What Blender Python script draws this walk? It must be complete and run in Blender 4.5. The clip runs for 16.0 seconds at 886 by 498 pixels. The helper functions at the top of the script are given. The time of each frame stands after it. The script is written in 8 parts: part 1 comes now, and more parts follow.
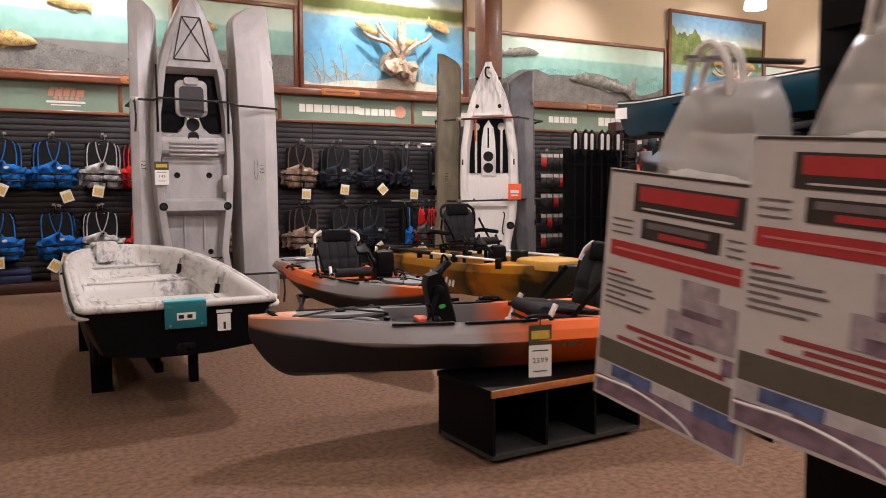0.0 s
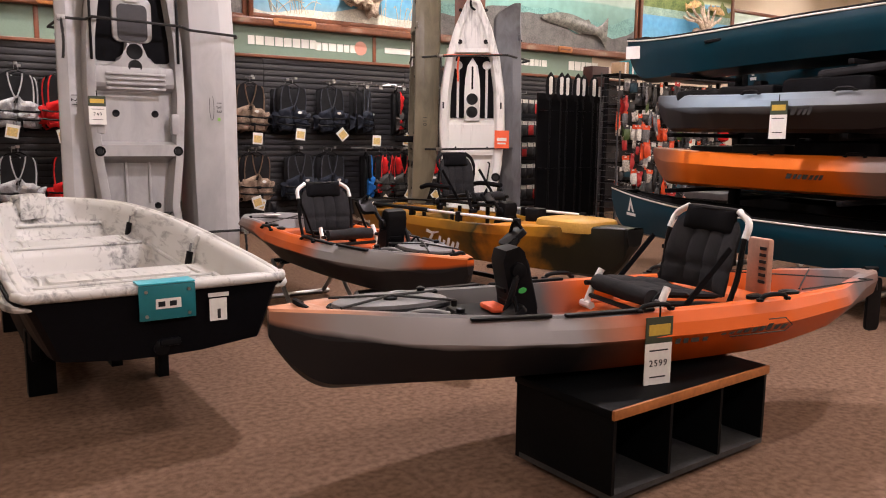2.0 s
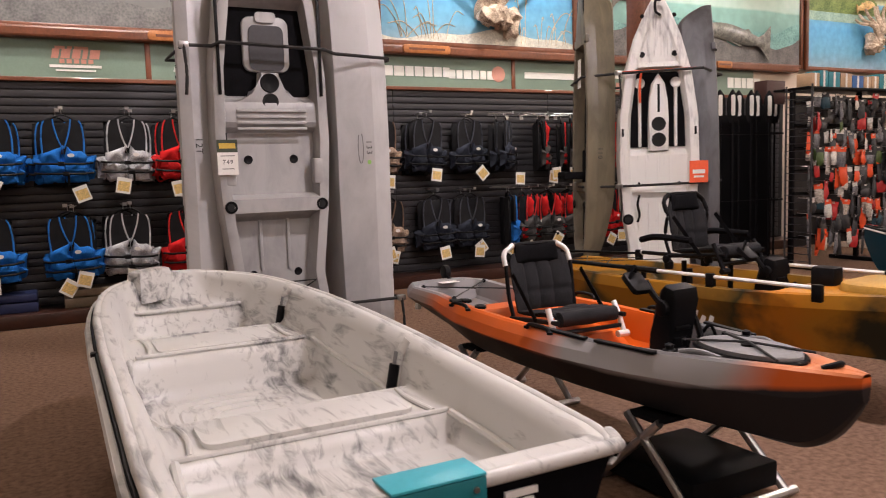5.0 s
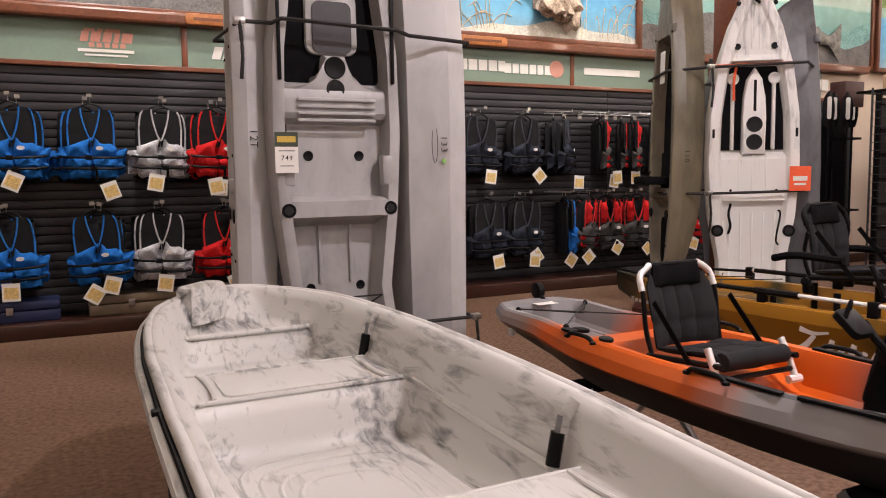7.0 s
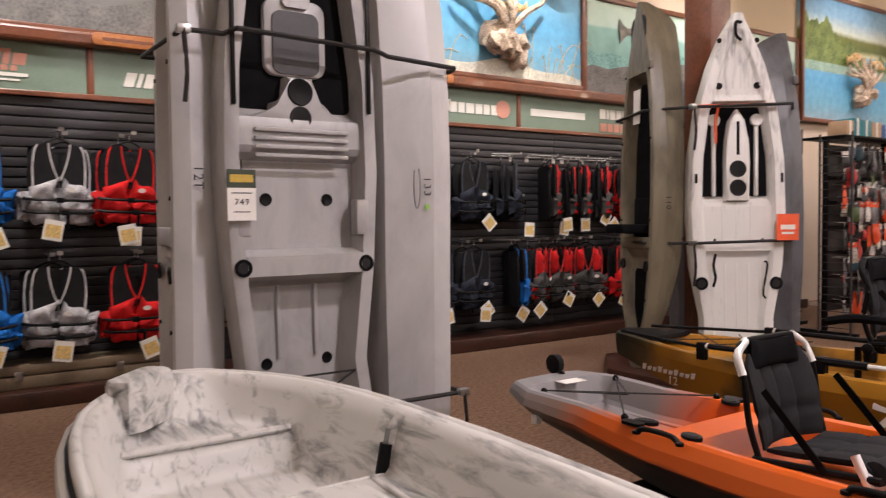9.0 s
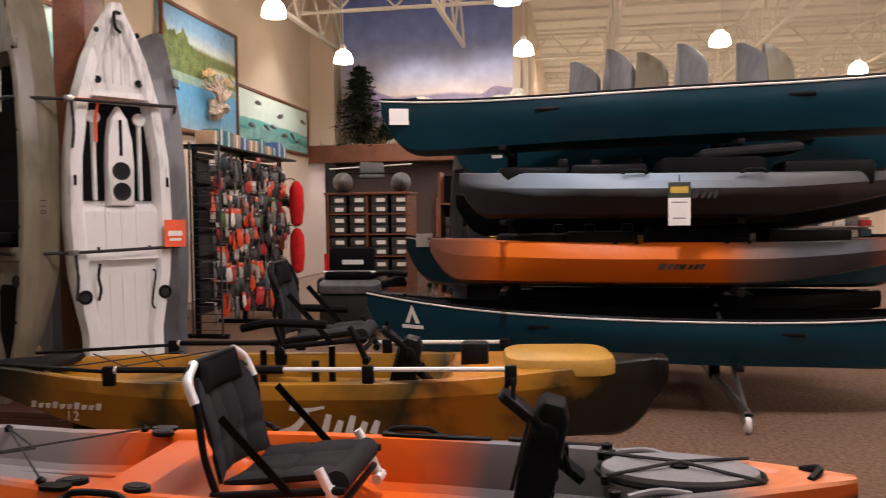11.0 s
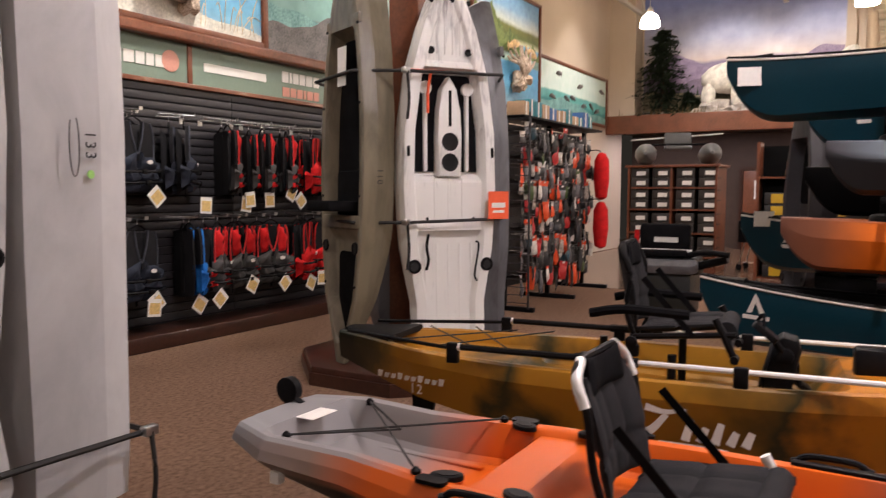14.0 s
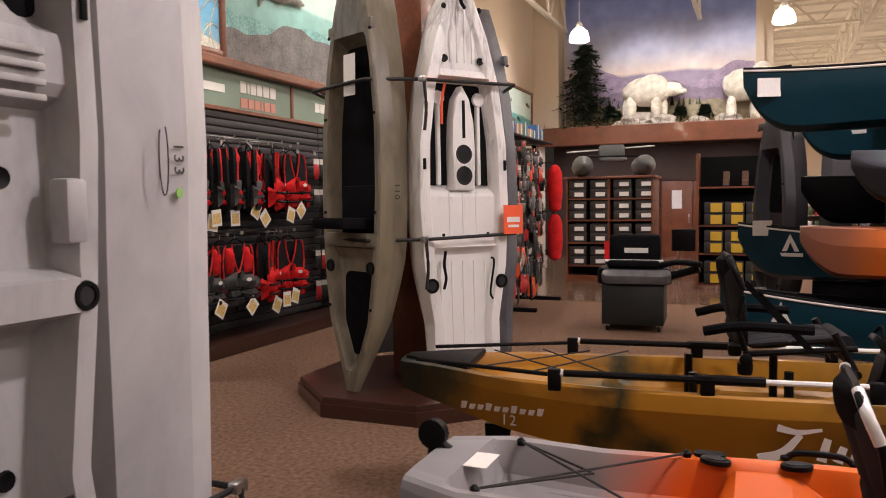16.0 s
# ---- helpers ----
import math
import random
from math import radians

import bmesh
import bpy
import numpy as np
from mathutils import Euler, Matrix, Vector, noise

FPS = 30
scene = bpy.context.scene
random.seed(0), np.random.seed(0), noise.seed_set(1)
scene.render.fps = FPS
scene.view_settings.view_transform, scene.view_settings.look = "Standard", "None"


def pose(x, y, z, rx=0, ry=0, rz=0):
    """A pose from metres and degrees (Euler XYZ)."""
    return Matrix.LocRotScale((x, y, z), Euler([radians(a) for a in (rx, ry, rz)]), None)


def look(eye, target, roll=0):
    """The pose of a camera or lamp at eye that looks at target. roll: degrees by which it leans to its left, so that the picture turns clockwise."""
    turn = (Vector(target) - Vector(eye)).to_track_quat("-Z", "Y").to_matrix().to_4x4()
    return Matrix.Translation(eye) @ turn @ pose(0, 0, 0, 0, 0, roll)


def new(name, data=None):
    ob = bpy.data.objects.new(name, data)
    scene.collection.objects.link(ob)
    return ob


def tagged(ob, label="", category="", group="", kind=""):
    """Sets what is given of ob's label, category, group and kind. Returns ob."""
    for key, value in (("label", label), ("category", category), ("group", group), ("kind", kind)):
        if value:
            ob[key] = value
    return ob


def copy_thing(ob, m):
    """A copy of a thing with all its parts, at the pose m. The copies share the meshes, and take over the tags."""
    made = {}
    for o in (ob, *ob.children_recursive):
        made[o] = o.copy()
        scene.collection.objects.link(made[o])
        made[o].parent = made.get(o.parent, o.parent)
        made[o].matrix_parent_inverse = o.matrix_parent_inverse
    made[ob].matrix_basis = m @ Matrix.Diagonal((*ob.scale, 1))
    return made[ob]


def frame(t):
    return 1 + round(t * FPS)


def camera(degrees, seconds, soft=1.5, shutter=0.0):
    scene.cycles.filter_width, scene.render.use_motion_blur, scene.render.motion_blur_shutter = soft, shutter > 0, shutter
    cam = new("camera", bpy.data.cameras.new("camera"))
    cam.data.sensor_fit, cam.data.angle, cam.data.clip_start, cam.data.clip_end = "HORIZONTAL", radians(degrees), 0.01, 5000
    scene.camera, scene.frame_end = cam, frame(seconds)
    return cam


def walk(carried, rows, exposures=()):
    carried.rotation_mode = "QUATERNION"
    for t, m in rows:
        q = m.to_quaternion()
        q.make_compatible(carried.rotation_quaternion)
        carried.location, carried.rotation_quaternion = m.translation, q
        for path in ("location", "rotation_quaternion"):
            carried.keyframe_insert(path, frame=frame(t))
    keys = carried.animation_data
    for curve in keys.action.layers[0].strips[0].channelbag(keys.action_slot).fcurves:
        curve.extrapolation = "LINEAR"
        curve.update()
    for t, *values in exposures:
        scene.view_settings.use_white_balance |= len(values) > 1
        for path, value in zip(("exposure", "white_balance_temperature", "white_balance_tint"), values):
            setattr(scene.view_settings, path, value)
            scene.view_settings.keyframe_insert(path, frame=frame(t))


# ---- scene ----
cam = camera(60.1, 16.0, soft=1.0, shutter=0.3)
PATH = [
    (0, (0.251, 0.232, 1.429), (1.178, 1.998, 1.277), -0.3),
    (0.5, (0.204, 0.584, 1.448), (1.149, 2.339, 1.281), 0.1),
    (1, (0.216, 0.932, 1.427), (1.178, 2.675, 1.235), 0.2),
    (1.5, (0.179, 1.272, 1.404), (1.209, 2.968, 1.156), 0.7),
    (2, (0.185, 1.576, 1.416), (1.277, 3.227, 1.13), 0.6),
    (2.5, (0.259, 1.908, 1.409), (1.391, 3.531, 1.12), 0.8),
    (3, (0.29, 2.294, 1.419), (1.43, 3.914, 1.14), 0.5),
    (3.5, (0.292, 2.628, 1.442), (1.375, 4.29, 1.181), -0.3),
    (4, (0.317, 2.983, 1.456), (1.321, 4.697, 1.224), -1.2),
    (4.5, (0.288, 3.28, 1.474), (1.254, 5.018, 1.265), -1.5),
    (5, (0.259, 3.528, 1.473), (1.168, 5.298, 1.276), -1.8),
    (5.2, (0.261, 3.64, 1.472), (1.155, 5.419, 1.281), -1.7),
    (7.3, (0.144, 4.651, 1.483), (1.027, 6.435, 1.291), -0.7),
    (7.5, (0.127, 4.777, 1.481), (1.002, 6.565, 1.291), -0.9),
    (8, (0.084, 5.019, 1.464), (0.973, 6.8, 1.273), -1.0),
    (8.5, (0.077, 5.264, 1.48), (1.058, 7.0, 1.316), -0.7),
    (9, (0.129, 5.547, 1.509), (1.251, 7.201, 1.43), -0.6),
    (9.5, (0.146, 5.822, 1.5), (1.564, 7.232, 1.454), -0.4),
    (10, (0.218, 6.017, 1.506), (1.94, 7.034, 1.458), -0.4),
    (10.2, (0.26, 6.058, 1.5), (2.072, 6.903, 1.445), -0.6),
    (12.3, (0.378, 5.962, 1.54), (2.374, 6.051, 1.444), 0.1),
    (12.5, (0.403, 5.967, 1.54), (2.394, 6.125, 1.438), 0.2),
    (13, (0.432, 6.108, 1.531), (2.394, 6.474, 1.412), 0.3),
    (13.5, (0.504, 6.286, 1.507), (2.383, 6.956, 1.369), -0.1),
    (14, (0.61, 6.509, 1.515), (2.33, 7.518, 1.366), 0.2),
    (14.5, (0.52, 6.719, 1.48), (2.205, 7.774, 1.258), -1.0),
    (15, (0.562, 6.951, 1.511), (2.295, 7.936, 1.343), -1.5),
    (15.5, (0.65, 7.209, 1.521), (2.442, 8.088, 1.407), -0.5),
    (16, (0.46, 7.474, 1.528), (2.305, 8.237, 1.413), -0.7),
]
EXPOSURES = [(0, 0.24), (1.0, 0.24), (2.0, 0.4), (3.2, 0.38), (4.5, 0.14), (8.5, 0.18), (9.0, 0.12), (10.0, 0.08), (12.3, 0.03), (12.8, 0.08), (13.5, 0.14), (14.5, 0.14), (16, 0.15)]
walk(cam, [(t, look(eye, target, roll)) for t, eye, target, roll in PATH], EXPOSURES)

# ---- world and lamps ----
world = bpy.data.worlds.new("store_world")
world.use_nodes = True
scene.world = world
world.node_tree.nodes["Background"].inputs[0].default_value = (1.0, 0.86, 0.72, 1)
world.node_tree.nodes["Background"].inputs[1].default_value = 0.02
WARM = (1.0, 0.875, 0.945)
PENDANT_Z = 5.0
PENDANTS = [(x, y) for x in (-3.2, 0.85, 4.9, 8.95, 13.0, 17.05, 21.1) for y in (-1.0, 3.03, 7.07, 11.1)]
DARK_SPOTS = ((21.1, 11.1), (21.1, 7.07), (0.85, 7.07), (-3.2, 7.07), (4.9, 7.07), (0.85, 3.03))
PENDANTS = [p for p in PENDANTS if p not in DARK_SPOTS] + [(3.5, 6.2), (25.15, -1.0), (25.15, 3.03), (29.2, 3.03), (29.2, -1.0), (25.15, -5.0), (29.2, -5.0), (21.1, -5.0), (29.2, 6.4), (25.15, 6.4)]


def lamp(name, kind, m, energy, size=0.2, color=WARM, spot=60, blend=0.5):
    data = bpy.data.lights.new(name, kind)
    data.energy, data.color = energy, color
    if kind == "AREA":
        data.shape, data.size = "DISK", size
    else:
        data.shadow_soft_size = size
    if kind == "SPOT":
        data.spot_size, data.spot_blend = radians(spot), blend
    ob = new(name, data)
    ob.matrix_world = m
    return ob


NEAR_POWER = {(3.5, 6.2): 700, (4.9, 3.03): 320, (0.85, -1.0): 260, (4.9, -1.0): 220, (-3.2, 3.03): 170, (-3.2, -1.0): 160, (-3.2, 11.1): 140}
for x, y in PENDANTS:
    if x < 22:
        power = NEAR_POWER.get((x, y), 130 if y > 10 and x > 2 else 170)
        lamp("pendant_bulb", "SPOT", pose(x, y, PENDANT_Z - 0.02), power, 0.13, WARM, 168, 0.35)
FAR_PENDANTS = [(x, y) for x in (33.3, 37.5, 41.7, 46.0, 50.2, 54.4) for y in (-5.0, -1.0, 3.03, 6.4)]
for x, y in FAR_PENDANTS[1::4] + FAR_PENDANTS[2::4]:
    lamp("pendant_bulb", "AREA", pose(x, y, PENDANT_Z - 0.02), 62, 0.3)
# track spots that light the murals and the diorama
for x, y, z, tx, ty, tz, power in (
    (5.9, 11.2, 6.2, 5.9, 13.1, 3.5, 620), (1.0, 11.2, 6.2, 0.6, 13.1, 3.4, 600), (9.6, 11.2, 6.2, 9.8, 13.1, 3.5, 260),
    (13.8, 10.9, 6.2, 13.8, 13.1, 4.2, 150), (17.6, 10.9, 6.2, 17.6, 13.1, 3.7, 150),
    (17.4, 10.2, 6.4, 20.4, 10.1, 4.2, 430), (17.4, 8.3, 6.4, 20.4, 8.0, 4.3, 400),
):
    lamp("track_spot", "SPOT", look((x, y, z), (tx, ty, tz)), power, 0.08, (1.0, 0.92, 0.86), 62, 0.7)

# ---- materials ----
def surface(name, color, rough=0.6, metal=0.0, vary=0.12, scale=6.0, fine=60.0, bump=0.1, spec=0.5, color2=None, coat=0.0, emit=0.0):
    """A surface with tone changes at two scales and a fine relief."""
    m = bpy.data.materials.new(name)
    m.use_nodes = True
    nt = m.node_tree
    b = nt.nodes["Principled BSDF"]
    tc = nt.nodes.new("ShaderNodeTexCoord")
    n1, n2 = nt.nodes.new("ShaderNodeTexNoise"), nt.nodes.new("ShaderNodeTexNoise")
    n1.inputs["Scale"].default_value, n2.inputs["Scale"].default_value = scale, fine
    n1.inputs["Detail"].default_value, n2.inputs["Detail"].default_value = 3, 4
    nt.links.new(tc.outputs["Object"], n1.inputs["Vector"])
    nt.links.new(tc.outputs["Object"], n2.inputs["Vector"])
    add = nt.nodes.new("ShaderNodeMath")
    add.operation = "ADD"
    nt.links.new(n1.outputs["Fac"], add.inputs[0])
    nt.links.new(n2.outputs["Fac"], add.inputs[1])
    ramp = nt.nodes.new("ShaderNodeMapRange")
    ramp.inputs["From Min"].default_value, ramp.inputs["From Max"].default_value = 0.7, 1.3
    nt.links.new(add.outputs[0], ramp.inputs["Value"])
    mix = nt.nodes.new("ShaderNodeMix")
    mix.data_type = "RGBA"
    lo = [max(0.0, c * (1 - vary)) for c in color]
    hi = [min(1.0, c * (1 + vary)) for c in (color2 or color)]
    mix.inputs["A"].default_value, mix.inputs["B"].default_value = (*lo, 1), (*hi, 1)
    nt.links.new(ramp.outputs[0], mix.inputs["Factor"])
    nt.links.new(mix.outputs["Result"], b.inputs["Base Color"])
    b.inputs["Roughness"].default_value, b.inputs["Metallic"].default_value = rough, metal
    b.inputs["Specular IOR Level"].default_value = spec
    b.inputs["Coat Weight"].default_value = coat
    if bump:
        bp = nt.nodes.new("ShaderNodeBump")
        bp.inputs["Strength"].default_value, bp.inputs["Distance"].default_value = bump, 0.004
        nt.links.new(n2.outputs["Fac"], bp.inputs["Height"])
        nt.links.new(bp.outputs[0], b.inputs["Normal"])
    if emit:
        b.inputs["Emission Color"].default_value, b.inputs["Emission Strength"].default_value = (*color, 1), emit
    return m


def banded(name, stops, axis=0, warp=0.25, scale=2.2, rough=0.42, bump=0.06, streak=(1, 1, 1), low=None, low_x=None):
    """Moulded plastic whose colours run into each other along one axis; stops are (place, colour); low is (height,
    blend, colour) for shade painted on the belly.
    """
    m = bpy.data.materials.new(name)
    m.use_nodes = True
    nt = m.node_tree
    b = nt.nodes["Principled BSDF"]
    tc = nt.nodes.new("ShaderNodeTexCoord")
    mp = nt.nodes.new("ShaderNodeMapping")
    mp.inputs["Scale"].default_value = streak
    nt.links.new(tc.outputs["Object"], mp.inputs["Vector"])
    n = nt.nodes.new("ShaderNodeTexNoise")
    n.inputs["Scale"].default_value, n.inputs["Detail"].default_value = scale, 5
    nt.links.new(mp.outputs[0], n.inputs["Vector"])
    sep = nt.nodes.new("ShaderNodeSeparateXYZ")
    nt.links.new(tc.outputs["Object"], sep.inputs[0])
    w = nt.nodes.new("ShaderNodeMath")
    w.operation = "MULTIPLY_ADD"
    w.inputs[1].default_value = warp * 2
    nt.links.new(n.outputs["Fac"], w.inputs[0])
    nt.links.new(sep.outputs[axis], w.inputs[2])
    lo, hi = stops[0][0], stops[-1][0]
    mr = nt.nodes.new("ShaderNodeMapRange")
    mr.inputs["From Min"].default_value, mr.inputs["From Max"].default_value = lo + warp, hi + warp
    nt.links.new(w.outputs[0], mr.inputs["Value"])
    r = nt.nodes.new("ShaderNodeValToRGB")
    while len(r.color_ramp.elements) < len(stops):
        r.color_ramp.elements.new(0.5)
    for e, (p, c) in zip(r.color_ramp.elements, stops):
        e.position, e.color = (p - lo) / (hi - lo), (*c, 1)
    nt.links.new(mr.outputs[0], r.inputs[0])
    out = r.outputs[0]
    # shade under the chine, mixed into the colour of the lower hull
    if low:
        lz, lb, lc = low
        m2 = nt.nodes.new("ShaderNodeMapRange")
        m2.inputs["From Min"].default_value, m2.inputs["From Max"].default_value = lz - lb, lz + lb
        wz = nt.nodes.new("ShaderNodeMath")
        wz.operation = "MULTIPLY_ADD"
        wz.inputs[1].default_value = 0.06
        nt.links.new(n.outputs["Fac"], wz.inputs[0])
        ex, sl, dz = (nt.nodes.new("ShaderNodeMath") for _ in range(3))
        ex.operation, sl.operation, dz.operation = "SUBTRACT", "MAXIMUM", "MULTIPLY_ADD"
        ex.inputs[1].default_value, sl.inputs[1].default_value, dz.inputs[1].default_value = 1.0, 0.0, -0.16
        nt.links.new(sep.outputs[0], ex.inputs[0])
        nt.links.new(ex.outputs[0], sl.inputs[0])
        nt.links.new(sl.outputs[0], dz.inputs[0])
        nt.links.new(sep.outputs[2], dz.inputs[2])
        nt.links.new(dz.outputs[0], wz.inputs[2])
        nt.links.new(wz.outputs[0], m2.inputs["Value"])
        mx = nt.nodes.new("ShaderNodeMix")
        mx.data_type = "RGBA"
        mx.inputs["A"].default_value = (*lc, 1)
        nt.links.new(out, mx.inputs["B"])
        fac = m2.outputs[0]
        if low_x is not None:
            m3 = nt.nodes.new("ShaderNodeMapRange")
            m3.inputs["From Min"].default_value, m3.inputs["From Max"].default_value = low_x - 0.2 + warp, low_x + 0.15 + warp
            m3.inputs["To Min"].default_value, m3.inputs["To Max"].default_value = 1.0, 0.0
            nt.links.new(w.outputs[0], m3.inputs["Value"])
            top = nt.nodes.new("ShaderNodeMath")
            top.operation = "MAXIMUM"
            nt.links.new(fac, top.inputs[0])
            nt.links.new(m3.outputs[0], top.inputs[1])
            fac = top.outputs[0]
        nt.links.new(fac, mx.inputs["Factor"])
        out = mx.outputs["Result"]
    nt.links.new(out, b.inputs["Base Color"])
    b.inputs["Roughness"].default_value = rough
    b.inputs["Specular IOR Level"].default_value = 0.28
    n2 = nt.nodes.new("ShaderNodeTexNoise")
    n2.inputs["Scale"].default_value = 180
    nt.links.new(tc.outputs["Object"], n2.inputs["Vector"])
    bp = nt.nodes.new("ShaderNodeBump")
    bp.inputs["Strength"].default_value, bp.inputs["Distance"].default_value = bump, 0.003
    nt.links.new(n2.outputs["Fac"], bp.inputs["Height"])
    nt.links.new(bp.outputs[0], b.inputs["Normal"])
    return m


def marbled(name, light, dark, scale=3.0, stretch=(1, 4, 4), low=0.56, high=0.72, rough=0.4, patch=0.55):
    """Plastic with streaks of a second colour, drawn out along the length."""
    m = bpy.data.materials.new(name)
    m.use_nodes = True
    nt = m.node_tree
    b = nt.nodes["Principled BSDF"]
    tc, mp = nt.nodes.new("ShaderNodeTexCoord"), nt.nodes.new("ShaderNodeMapping")
    mp.inputs["Scale"].default_value = stretch
    nt.links.new(tc.outputs["Object"], mp.inputs["Vector"])
    n, big = nt.nodes.new("ShaderNodeTexNoise"), nt.nodes.new("ShaderNodeTexNoise")
    n.inputs["Scale"].default_value, n.inputs["Detail"].default_value, n.inputs["Roughness"].default_value = scale * 2.2, 6, 0.62
    n.inputs["Distortion"].default_value = 0.6
    big.inputs["Scale"].default_value = scale * 0.6
    nt.links.new(mp.outputs[0], n.inputs["Vector"])
    nt.links.new(tc.outputs["Object"], big.inputs["Vector"])
    mul = nt.nodes.new("ShaderNodeMath")
    mul.operation = "MULTIPLY_ADD"
    mul.inputs[1].default_value = patch
    nt.links.new(big.outputs["Fac"], mul.inputs[0])
    sc = nt.nodes.new("ShaderNodeMath")
    sc.operation = "MULTIPLY"
    sc.inputs[1].default_value = 0.62
    nt.links.new(n.outputs["Fac"], sc.inputs[0])
    nt.links.new(sc.outputs[0], mul.inputs[2])
    mr = nt.nodes.new("ShaderNodeMapRange")
    mr.inputs["From Min"].default_value, mr.inputs["From Max"].default_value = low, high
    nt.links.new(mul.outputs[0], mr.inputs["Value"])
    mix = nt.nodes.new("ShaderNodeMix")
    mix.data_type = "RGBA"
    mix.inputs["A"].default_value, mix.inputs["B"].default_value = (*light, 1), (*dark, 1)
    nt.links.new(mr.outputs[0], mix.inputs["Factor"])
    nt.links.new(mix.outputs["Result"], b.inputs["Base Color"])
    b.inputs["Roughness"].default_value = rough
    f = nt.nodes.new("ShaderNodeTexNoise")
    f.inputs["Scale"].default_value = 220
    nt.links.new(tc.outputs["Object"], f.inputs["Vector"])
    bp = nt.nodes.new("ShaderNodeBump")
    bp.inputs["Strength"].default_value, bp.inputs["Distance"].default_value = 0.06, 0.003
    nt.links.new(f.outputs["Fac"], bp.inputs["Height"])
    nt.links.new(bp.outputs[0], b.inputs["Normal"])
    return m


